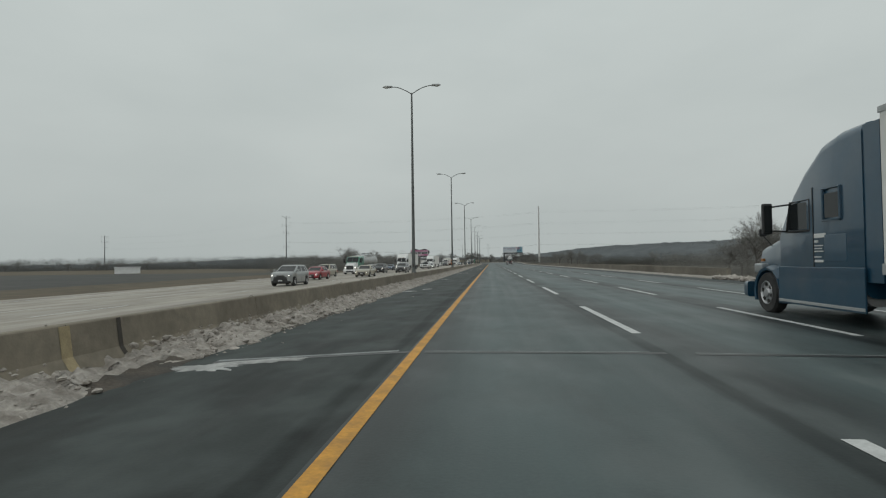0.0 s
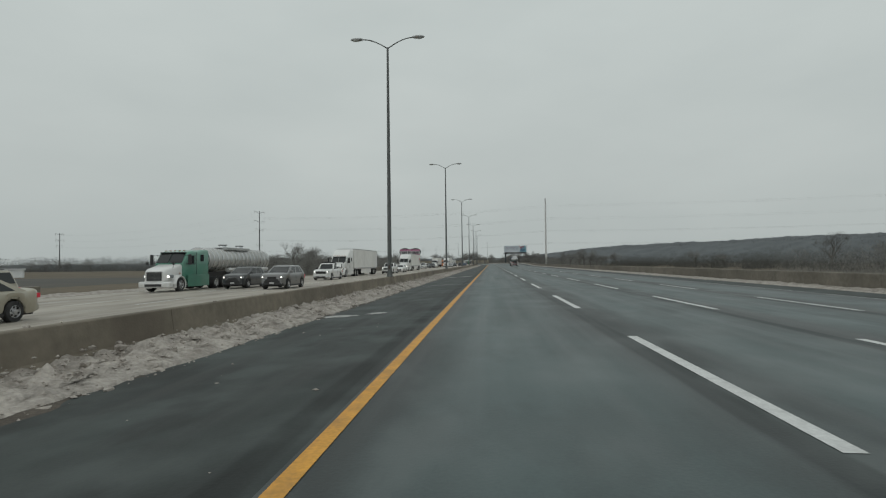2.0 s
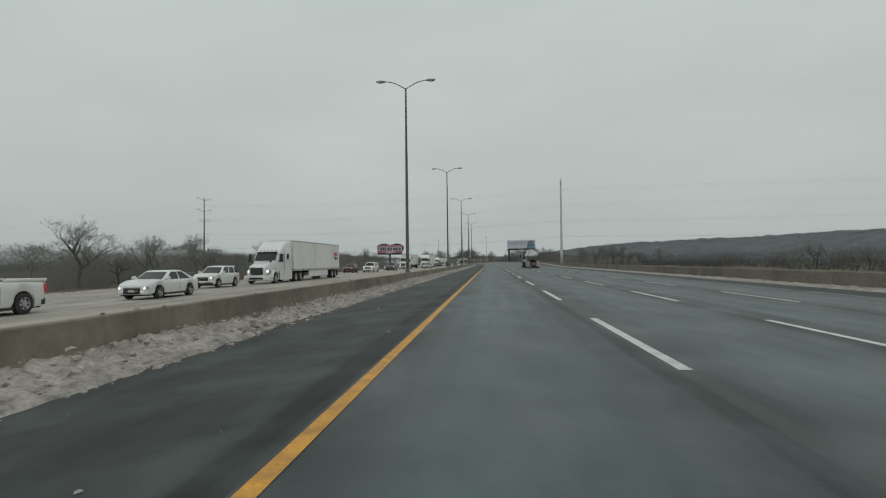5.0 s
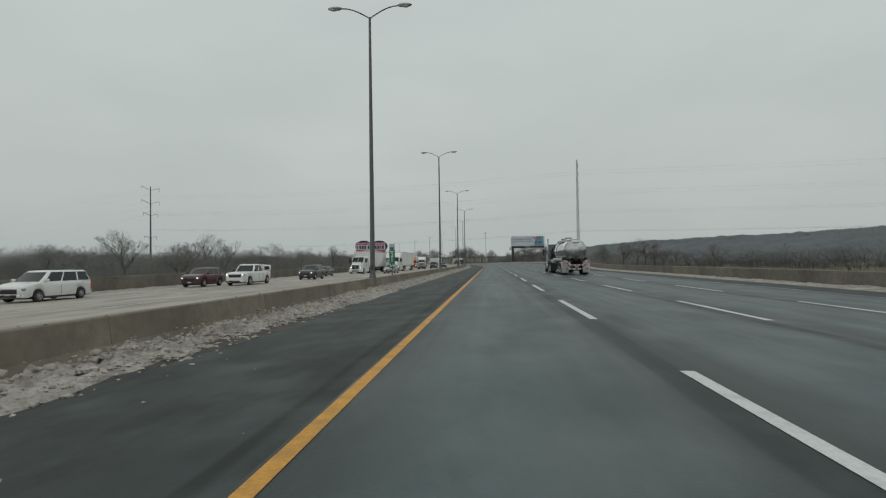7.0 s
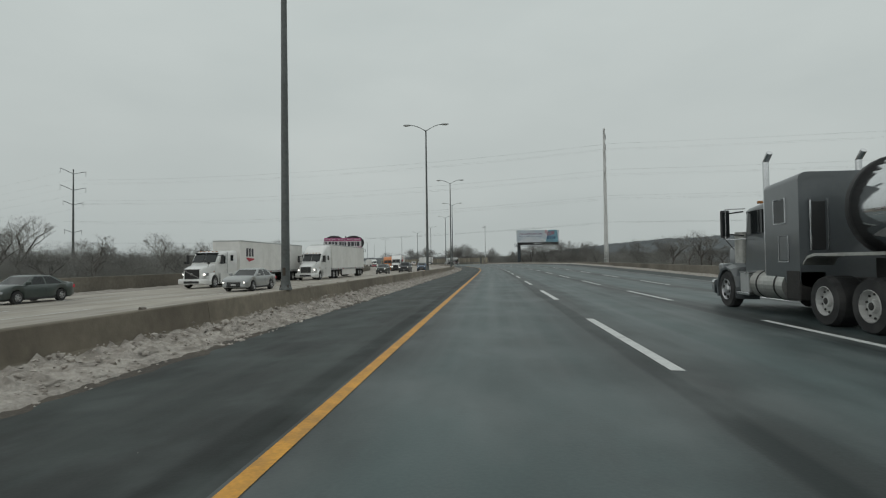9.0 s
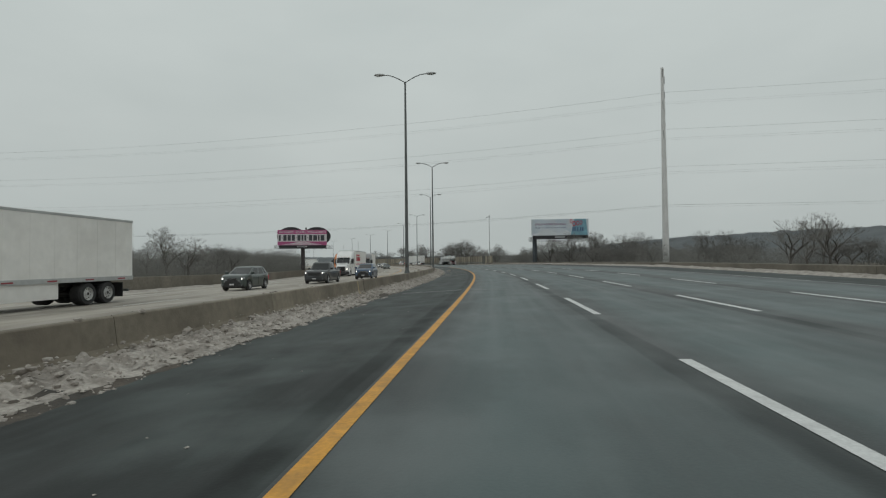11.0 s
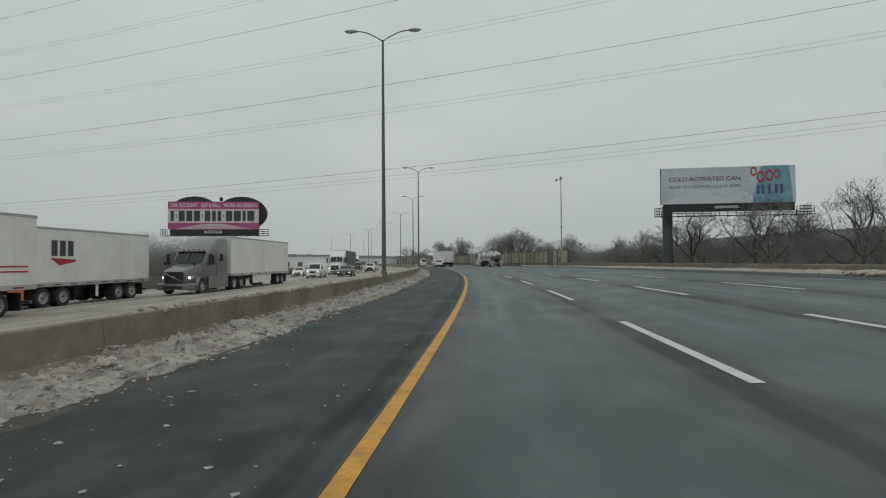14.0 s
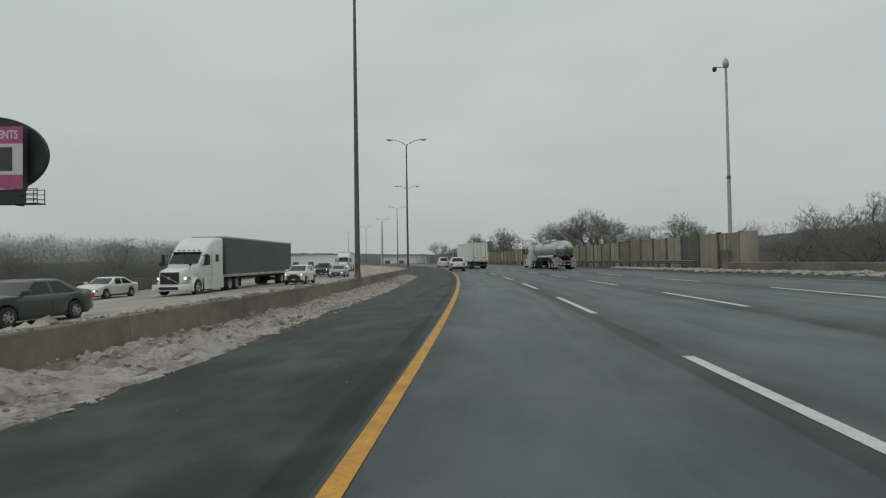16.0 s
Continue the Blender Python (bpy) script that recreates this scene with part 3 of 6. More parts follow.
def build_soundwall():
    ob = structure(new("sound_wall"), "tan precast concrete sound wall with posts", "sound wall")
    rnd = random.Random(8)
    panel = material("soundwall_panel", (0.30, 0.268, 0.212), 0.9, var=0.14, scale=0.5, bump=0.3, bump_scale=15, per_object=0.3, dirt=(0.2, 0.165, 0.12), dirt_amount=0.4, dirt_scale=0.4)
    post = material("soundwall_post", (0.15, 0.132, 0.105), 0.9, var=0.2, scale=1, dirt=(0.08, 0.07, 0.055), dirt_amount=0.7, dirt_scale=0.8)
    dark = material("soundwall_door", (0.12, 0.125, 0.115), 0.8, var=0.2, scale=0.6)
    s, l = 459.0, 20.6
    while s < 640:
        top = 3.05 + (s - 455) * 0.002 + rnd.uniform(-0.03, 0.03) - bank(s, l)
        sweep("panel", [(l, -1.5), (l, top), (l + 0.14, top), (l + 0.14, -1.5)], s + 0.14, s + 3.0, dark if 464 < s < 467 else panel, 1.5, ob, True, True)
        sweep("post", [(l - 0.08, -1.5), (l - 0.08, top + 0.08), (l + 0.2, top + 0.08), (l + 0.2, -1.5)], s - 0.11, s + 0.13, post, 1, ob, True, True)
        sweep("panel_rib", [(l - 0.05, -1.5), (l - 0.05, top - 0.04), (l - 0.004, top - 0.04), (l - 0.004, -1.5)], s + 1.5, s + 1.62, panel, 1, ob, True, True)
        s += 3.15
    top = 3.02 - bank(458, l)
    sweep("end_pier", [(l - 0.2, -1.5), (l - 0.2, top), (l + 0.3, top), (l + 0.3, -1.5)], 457.4, 458.8, panel, 1, ob, True, True)
    for s in (460.2, 461.3):
        sweep("gate_post", [(l - 0.3, -1.5), (l - 0.3, top - 1.25), (l - 0.22, top - 1.25), (l - 0.22, -1.5)], s, s + 0.1, dark, 1, ob, True, True)
    sweep("gate_rail", [(l - 0.3, top - 1.4), (l - 0.3, top - 1.3), (l - 0.22, top - 1.3), (l - 0.22, top - 1.4)], 460.0, 461.6, dark, 1, ob, True, True)
    rail = structure(new("guard_rail"), "weathered steel guard rail before the sound wall", "guard rail")
    sweep("rail_beam", [(18.9, 0.42), (18.83, 0.48), (18.9, 0.55), (18.83, 0.62), (18.9, 0.7)], 462.5, 600, GALV, 2, rail)
    for i in range(4, 60):
        sweep("rail_post", [(18.93, -0.3), (18.93, 0.7), (19.08, 0.7), (19.08, -0.3)], 453 + i * 2.4, 453.12 + i * 2.4, GALV, 1, rail, True, True)


build_soundwall()

# ---- street lamps ----


def build_lamp():
    ob = thing("street_lamp", "tall grey steel twin-arm street lamp on the median barrier", "street lamp", "lamps along the median")
    h = 14.68 - TOP
    part("base", bm_lathe([(0.2, 0.0), (0.2, 0.05), (0.165, 0.12), (0.14, 0.3)], 12, (0, 0, 0), "Z"), GALV, ob)
    for sx, sy in ((-1, -1), (-1, 1), (1, -1), (1, 1)):
        part("anchor_bolt", bm_tube((sx * 0.12, sy * 0.12, 0.0), (sx * 0.12, sy * 0.12, 0.16), 0.018, 0.018, 6), CHASSIS_STEEL, ob)
    part("hand_hole_cover", bm_box(-0.05, 0.05, -0.142, -0.125, 0.45, 0.7, 0.01), CHASSIS_STEEL, ob)
    part("pole", bm_tube((0, 0, 0.2), (0, 0, h), 0.135, 0.065, 14), GALV, ob, smooth=False)
    for side in (-1, 1):
        pts = [(0, 0, h - 0.06)]
        for i in range(1, 8):
            f = i / 7
            pts.append((side * 1.55 * f, 0, h - 0.06 + 0.62 * math.sin(f * math.pi / 2)))
        part("arm", bm_path(pts, 0.035), GALV, ob)
        bm = bmesh.new()
        bmesh.ops.create_uvsphere(bm, u_segments=12, v_segments=8, radius=1)
        bmesh.ops.scale(bm, vec=(0.42, 0.17, 0.1), verts=bm.verts)
        bmesh.ops.translate(bm, vec=(side * 1.92, 0, h + 0.58), verts=bm.verts)
        head = part("lamp_head", bm, GALV_LIGHT, ob, smooth=True)
        bm = bmesh.new()
        bmesh.ops.create_uvsphere(bm, u_segments=10, v_segments=6, radius=1)
        bmesh.ops.scale(bm, vec=(0.2, 0.13, 0.07), verts=bm.verts)
        bmesh.ops.translate(bm, vec=(side * 2.0, 0, h + 0.52), verts=bm.verts)
        part("lens", bm, material("lamp_lens", (0.5, 0.52, 0.5), 0.2) if side < 0 else bpy.data.materials["lamp_lens"], head, smooth=True)
    return ob


lamp0 = build_lamp()
lamp0.matrix_world = on_road(LAMPS[0], MED, 0, TOP)
for s in LAMPS[1:]:
    copy_thing(lamp0, on_road(s, MED, 0, TOP))

# ---- woods, hills, far land ----


def tree_mesh(seed, height, spread=0.5, levels=7):
    """A bare broadleaf tree: trunk and limbs in one mesh, fine twigs in another."""
    rd = random.Random(seed)
    wood, twigs = ([], []), ([], [])

    def limb(store, a, b, r0, r1, sides):
        vs, fs = store
        d = (b - a).normalized()
        u = d.orthogonal().normalized()
        w = d.cross(u)
        k = len(vs)
        if sides < 3:
            turn = rd.uniform(0, 6.28)
            e = (u * math.cos(turn) + w * math.sin(turn)) * r0
            vs.extend((a - e, a + e, b))
            fs.append((k, k + 1, k + 2))
            return
        for p, r in ((a, r0), (b, r1)):
            for i in range(sides):
                t = 2 * math.pi * i / sides
                vs.append(p + (u * math.cos(t) + w * math.sin(t)) * r)
        for i in range(sides):
            j = (i + 1) % sides
            fs.append((k + i, k + j, k + sides + j, k + sides + i))

    def grow(p, d, length, r, level):
        mid = p + d * length * 0.5 + Vector((rd.uniform(-1, 1), rd.uniform(-1, 1), rd.uniform(-0.5, 0.7))) * length * 0.07
        d2 = (d + Vector((rd.uniform(-1, 1), rd.uniform(-1, 1), rd.uniform(-0.15, 0.5))) * (0.16 + 0.05 * level)).normalized()
        end = mid + d2 * length * 0.5
        store = wood if level < 3 else twigs
        sides = (7, 5, 4, 3, 2, 2, 2, 2)[min(level, 7)]
        if sides < 3:
            limb(store, p, end, r, r, 2)
        else:
            limb(store, p, mid, r, r * 0.82, sides)
            limb(store, mid, end, r * 0.82, r * 0.6, sides)
        if level >= levels:
            return
        n = rd.choice((3, 4, 4)) if level == 0 else rd.choice((3, 4) if level > 3 else (2, 3, 3))
        turn = rd.uniform(0, 6.28)
        for i in range(n):
            phi = turn + 2.4 * i + rd.uniform(-0.5, 0.5)
            out = Vector((math.cos(phi), math.sin(phi), rd.uniform(-0.25, 0.35)))
            nd = (d2 * rd.uniform(0.6, 1.0) + out * rd.uniform(0.5, 1.15) * spread * (1.7 - 0.08 * level) + Vector((0, 0, 0.06))).normalized()
            at = 1.0 if i == 0 else rd.uniform(0.35, 0.95) if level else rd.uniform(0.7, 1.0)
            start = p.lerp(mid, at * 2) if at < 0.5 else mid.lerp(end, at * 2 - 1)
            grow(start, nd, length * (rd.uniform(0.66, 0.84) if level < 4 else rd.uniform(0.55, 0.8)), max(r * (rd.uniform(0.6, 0.72) if i == 0 else rd.uniform(0.42, 0.58)), 0.009), level + 1)
    grow(Vector((0, 0, -0.1)), Vector((rd.uniform(-0.08, 0.08), rd.uniform(-0.08, 0.08), 1)).normalized(), height * 0.235, height * 0.021, 0)
    return wood, twigs


def build_tree(seed, height, spread):
    ob = thing("bare_tree", "leafless broadleaf tree with fine grey-brown twigs", "tree", "bare roadside trees")
    wood, twigs = tree_mesh(seed, height, spread)
    link("trunk", *wood, BARK, ob)
    link("crown", *twigs, TWIG, ob)
    return ob


TREES = [build_tree(11, 9, 0.55), build_tree(12, 8, 0.75), build_tree(13, 10, 0.45), build_tree(14, 7, 0.85), build_tree(15, 9, 0.65)]
_first = [True] * len(TREES)


def plant(s, l, size, kind, turn):
    p = road(s, l, GROUND)
    m = pose(p.x, p.y, GROUND, 0, 0, turn)
    if _first[kind]:
        _first[kind] = False
        TREES[kind].matrix_world = m
        return
    t = copy_thing(TREES[kind], m)
    t.scale = (size, size, size)


rt = random.Random(21)
for k in range(44):      # behind the sound wall
    plant(478 + k * 4.2 + rt.uniform(-2, 2), rt.uniform(28, 42), rt.uniform(1.35, 1.95), k % 5, rt.uniform(0, 360))
for k in range(40):      # beside the poster and up to the steel pole
    plant(372 + k * 3.2 + rt.uniform(-2, 2), rt.uniform(40, 80), rt.uniform(1.05, 1.5), (k * 2) % 5, rt.uniform(0, 360))
for k in range(30):      # taller trees in the scrub behind the parapet
    plant(392 + k * 3.0 + rt.uniform(-2, 2), rt.uniform(33, 44), rt.uniform(1.05, 1.5), (k * 3 + 1) % 5, rt.uniform(0, 360))
for k in range(34):      # beyond the oncoming lanes, first wood
    plant(195 + k * 4.6 + rt.uniform(-3, 3), rt.uniform(-70, -48), rt.uniform(1.0, 1.5), (k * 3) % 5, rt.uniform(0, 360))
for k in range(26):      # beyond the oncoming lanes, along the bend
    plant(362 + k * 6 + rt.uniform(-3, 3), rt.uniform(-75, -46), rt.uniform(1.0, 1.45), (k * 2 + 1) % 5, rt.uniform(0, 360))
for s, l, h in ((83, 40, 1.25), (86, 44, 1.4), (90, 41, 1.2), (94, 47, 1.45), (99, 43, 1.25), (104, 50, 1.4), (112, 52, 1.3), (124, 61, 1.5), (131, 66, 1.2), (150, 75, 1.3), (172, 84, 1.2), (205, 92, 1.4), (262, 88, 1.2), (268, 80, 1.1), (345, 70, 1.2), (352, 64, 1.0), (520, 62, 1.2)):
    plant(s, l, h, int(l) % 5, s)
for x, y, size, kind in ((83, 491, 1.9, 1), (93, 498, 1.5, 3), (101, 506, 1.35, 0), (52, 500, 1.3, 4), (59, 506, 1.2, 1), (66, 498, 1.35, 2), (73, 504, 1.15, 0)):
    copy_thing(TREES[kind], pose(x, y, GROUND, 0, 0, x * 7)).scale = (size, size, size)
for k in range(30):      # edge of the far wood, west
    plant(300 + k * 17 + rt.uniform(-6, 6), rt.uniform(-330, -240) + k * 2, rt.uniform(0.8, 1.3), k % 5, rt.uniform(0, 360))


def brush(name, label, places, seed, blades, width, mat=None):
    """Dense bare scrub, joined: a few upright stems and many fine twigs round each. places: world x, y, height, radius."""
    rs = np.random.RandomState(seed)
    n = len(places) * blades
    pl = np.repeat(np.array(places), blades, axis=0)
    ang, f = rs.uniform(0, 6.28, n), np.sqrt(rs.rand(n))
    stem = rs.rand(n) < 0.06
    up = np.where(stem, 0.0, rs.beta(1.25, 1.15, n))
    wide = np.sqrt(np.clip(1 - ((up - 0.42) / 0.62) ** 2, 0.02, 1))
    rad = f * pl[:, 3] * np.where(stem, 0.6, wide)
    out = np.stack([np.cos(ang), np.sin(ang), np.zeros(n)], 1)
    start = np.stack([pl[:, 0] + out[:, 0] * rad, pl[:, 1] + out[:, 1] * rad, GROUND + up * pl[:, 2] * 0.9], 1)
    length = pl[:, 2] * np.where(stem, rs.uniform(0.3, 0.55, n), rs.uniform(0.05, 0.13, n))
    lean = rs.randn(n, 3) * np.where(stem, 0.25, 0.75)[:, None] + out * 0.35
    lean[:, 2] += np.where(stem, 1.0, 0.2)
    lean /= np.linalg.norm(lean, axis=1)[:, None]
    tip = start + lean * length[:, None]
    a2 = rs.uniform(0, 3.14, n)
    w = width * np.where(stem, 1.2, 0.75) * rs.uniform(0.6, 1.4, n)
    side = np.stack([np.cos(a2) * w, np.sin(a2) * w, np.zeros(n)], 1)
    verts = np.stack([start - side, start + side, tip], 1).reshape(-1, 3)
    faces = [(i, i + 1, i + 2) for i in range(0, 3 * n, 3)]
    return tagged(link(name, verts.tolist(), faces, mat or BRUSH), label, "woods", kind="stuff")


def band(s0, s1, l0, l1, count, h0, h1, rad, seed):
    rd, out = random.Random(seed), []
    for _ in range(count):
        p = road(rd.uniform(s0, s1), rd.uniform(l0, l1))
        f = 0.5 + 0.45 * noise.noise(Vector((p.x * 0.04, p.y * 0.04, seed))) + rd.uniform(-0.25, 0.25)
        out.append((p.x, p.y, h0 + (h1 - h0) * f, rad * rd.uniform(0.7, 1.3)))
    return out


brush("roadside_scrub", "leafless brown scrub behind the head of the parapet", band(78, 125, 36, 62, 170, 2.2, 5.0, 2.2, 9), 9, 420, 0.015)
brush("roadside_scrub", "dense leafless brown scrub beyond the oncoming lanes", band(185, 345, -78, -46, 760, 3.6, 7.4, 2.3, 1), 1, 560, 0.017)
brush("roadside_scrub", "dense leafless brown scrub along the bend", band(360, 440, -85, -44, 360, 3.6, 7.0, 2.3, 2), 2, 480, 0.018)
brush("roadside_scrub", "tall dense leafless scrub along the end of the bend", band(432, 590, -64, -40, 620, 4.6, 8.6, 2.4, 8), 8, 440, 0.019)
brush("roadside_scrub", "dense leafless grey-brown scrub behind the parapet", band(383, 520, 32, 80, 1250, 4.0, 7.0, 2.6, 3), 3, 480, 0.018)
brush("roadside_scrub", "dense leafless scrub behind the sound wall", band(455, 680, 26, 60, 800, 4.6, 7.8, 2.5, 4), 4, 340, 0.024)
far = []
rf = random.Random(31)
for _ in range(1100):
    f = rf.random()
    far.append((-150 - 330 * f + rf.uniform(-20, 20), 330 + 10 * f + rf.uniform(0, 60) + (1 - f) * 60, rf.uniform(6, 11), 4.0))
for _ in range(900):
    far.append((rf.uniform(-165, -105), rf.uniform(330, 510), rf.uniform(5, 9), 3.5))
for _ in range(700):
    far.append((rf.uniform(-620, -380), rf.uniform(150, 420), rf.uniform(7, 11), 5.0))
brush("far_wood", "distant leafless tree line across the fields", far, 5, 135, 0.08, FAR_WOOD)
far = [(rf.uniform(-900, 500), rf.uniform(760, 1000), rf.uniform(4, 8), 7.0) for _ in range(1300)]
brush("far_wood", "hazy grey woods along the horizon", far, 6, 110, 0.09, HILL)
far = [(rf.uniform(110, 250), rf.uniform(120, 700), rf.uniform(5, 10), 4.0) for _ in range(700)]
brush("far_wood", "leafless woods at the foot of the hill", far, 7, 190, 0.05, FOOT_WOOD)
far = [(rf.uniform(70, 112), rf.uniform(135, 430), rf.uniform(2.5, 5.6), 3.2) for _ in range(560)]
brush("roadside_scrub", "dark leafless thicket at the edge of the hillside woods", far, 17, 200, 0.035, FOOT_WOOD)


def ridge(az):
    """Distance and height of the hill's crest by its bearing east of north, seen from the first straight."""
    far_ = float(np.interp(az, (-60, -12, 4, 11.5, 34, 60, 100), (1300, 1150, 980, 800, 560, 480, 470)))
    tall = float(np.interp(az, (-60, -36, -24, -12, 2, 8, 14, 34, 70, 100), (6, 8, 17, 12, 11, 19, 25, 24, 22, 18)))
    return far_, tall * (1 + 0.07 * noise.noise(Vector((az * 0.16, 2.2, 0))))


def build_hill():
    azs, fs_ = np.linspace(-60, 100, 600), np.linspace(-1, 1, 34)
    verts, faces, crest = [], [], []
    for az in azs:
        r, h = ridge(az)
        for f in fs_:
            d = r + f * 190
            x, y = math.sin(radians(az)) * d, 90 + math.cos(radians(az)) * d
            z = h * (0.5 + 0.5 * math.cos(math.pi * f)) ** 0.8
            bump = (2.0 * noise.noise(Vector((x * 0.06, y * 0.06, 0))) + 1.5 * noise.noise(Vector((x * 0.23, y * 0.23, 2)))) * min(1, z / 6)
            verts.append((x, y, GROUND - 0.5 + z + bump))
            if -0.3 < f < 0.12:
                crest.append((x, y, GROUND + z))
    n = len(fs_)
    for i in range(len(azs) - 1):
        for j in range(n - 1):
            a = i * n + j
            faces.append((a, a + n, a + n + 1, a + 1))
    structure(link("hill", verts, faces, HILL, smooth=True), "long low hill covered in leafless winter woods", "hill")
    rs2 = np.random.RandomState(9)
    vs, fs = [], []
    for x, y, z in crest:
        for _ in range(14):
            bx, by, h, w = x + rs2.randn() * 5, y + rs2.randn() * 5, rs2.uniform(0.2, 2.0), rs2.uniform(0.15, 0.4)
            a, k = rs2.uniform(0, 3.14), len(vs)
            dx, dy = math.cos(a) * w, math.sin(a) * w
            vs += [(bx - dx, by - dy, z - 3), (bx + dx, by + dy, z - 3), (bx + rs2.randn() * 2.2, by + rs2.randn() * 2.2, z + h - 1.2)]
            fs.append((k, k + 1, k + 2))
    tagged(link("hill_trees", vs, fs, LIT_CREST), "leafless trees covering the ridge of the hill", "woods", kind="stuff")


build_hill()

# ---- power line ----
STEEL = material("weathered_pole_steel", (0.62, 0.62, 0.61), 0.6, 0.2, var=0.12, scale=0.3)
WIRE = material("wire", (0.06, 0.06, 0.06), 0.5, 0.3)
INSULATOR = material("insulator", (0.22, 0.22, 0.22), 0.4)


def power_pole(x, y, top, r0, r1, turn, levels, reach, label, mat, studs=()):
    ob = thing("power_pole", label, "power pole", "poles of the power line")
    h = top - GROUND
    part("shaft", bm_tube((0, 0, 0), (0, 0, h), r0, r1, 14), mat, ob)
    ends = []
    for i, z in enumerate(levels):
        for side in (-1, 1):
            k = reach[i]
            pts = [(0, 0, z - GROUND - 0.28 * k), (side * k * 0.35, 0, z - GROUND - 0.17 * k), (side * k * 0.7, 0, z - GROUND - 0.05 * k), (side * k, 0, z - GROUND + 0.1)]
            arm = part("crossarm", bm_path(pts, 0.11, 6), mat, ob)
            part("insulator", bm_tube((side * k, 0, z - GROUND - 1.7), (side * k, 0, z - GROUND + 0.1), 0.07, 0.07, 6), INSULATOR, arm)
            ends.append(Vector((side * k, 0, z - GROUND - 1.7)))
    for z in studs:
        stud = part("standoff", bm_tube((0, 0, z - GROUND), (0.75, -0.35, z - GROUND + 0.18), 0.1, 0.07, 6), mat, ob)
        part("insulator", bm_tube((0.7, -0.33, z - GROUND - 0.75), (0.78, -0.36, z - GROUND + 0.75), 0.13, 0.13, 8), INSULATOR, stud)
    ob.matrix_world = pose(x, y, GROUND, 0, 0, turn)
    return [ob.matrix_world @ e for e in ends]


def wires(a_ends, b_ends, sag):
    for a, b in zip(a_ends, b_ends):
        cu = bpy.data.curves.new("power_cable", "CURVE")
        cu.dimensions, cu.bevel_depth, cu.bevel_resolution = "3D", 0.009, 1
        sp = cu.splines.new("POLY")
        sp.points.add(32)
        for i in range(33):
            f = i / 32
            p = a.lerp(b, f)
            sp.points[i].co = (p.x, p.y, p.z - sag * 4 * f * (1 - f), 1)
        cu.materials.append(WIRE)
        tagged(new("power_cable", cu), "thin dark overhead power cable crossing the highway", "cable", "cables over the road")


LEVELS = (41.2, 34.6, 28.2)
west = power_pole(-170.3, 441.8, 41.8, 0.55, 0.22, 75, (41.4, 34.6, 28.2, 16.5), (5.4, 5.4, 4.2, 3.6), "tall slim steel power pole with paired crossarms", GALV)
east = power_pole(36.9, 403.8, 42.0, 0.72, 0.3, 75, LEVELS, (1.5, 1.5, 1.5), "thick pale steel power pole with short crossarms", STEEL, (39.5, 36.2, 32.6, 29.6, 24.5, 20.8, 17.2))
beyond = power_pole(250, 386, 42.0, 0.75, 0.32, 75, LEVELS, (1.5, 1.5, 1.5), "thick pale steel power pole with short crossarms", STEEL)
farw = power_pole(-356.1, 472.4, 30.1, 0.5, 0.22, 75, (29.5, 24.5, 19.5), (3.4, 3.4, 2.6), "distant slim steel power pole with crossarms", GALV)


def cable(y0, z0, radius, rise=0.043, hang=2.6e-4):
    """A cable over the road on a shallow arc, from the western pole to beyond the eastern one."""
    cu = bpy.data.curves.new("power_cable", "CURVE")
    cu.dimensions, cu.bevel_depth, cu.bevel_resolution = "3D", radius, 1
    sp = cu.splines.new("POLY")
    sp.points.add(48)
    for i in range(49):
        x = -170 + 420 * i / 48
        e = max(0.0, x - 40)
        sp.points[i].co = (x, y0 - 0.13 * x, z0 + rise * x + hang * x * x - e * (0.0835 + 0.00017 * e), 1)
    cu.materials.append(WIRE)
    tagged(new("power_cable", cu), "thin dark overhead power cable crossing the highway", "cable", "cables over the road")


for z in (36.3, 28.0, 19.7, 11.2):
    cable(414.6, z, 0.014)
for z in (36.0, 27.5, 19.5, 11.7):
    cable(422.4, z - 0.2, 0.009)
    cable(422.4, z + 0.25, 0.009)
wires(farw, west[:6], 4.0)
for x, y, top in ((-70, 560, 14), (-95, 620, 14)):
    ob = thing("utility_pole", "slender grey utility pole beside the road", "utility pole")
    part("shaft", bm_tube((0, 0, 0), (0, 0, top), 0.14, 0.08, 8), GALV_LIGHT, ob)
    ob.matrix_world = pose(x, y, GROUND)

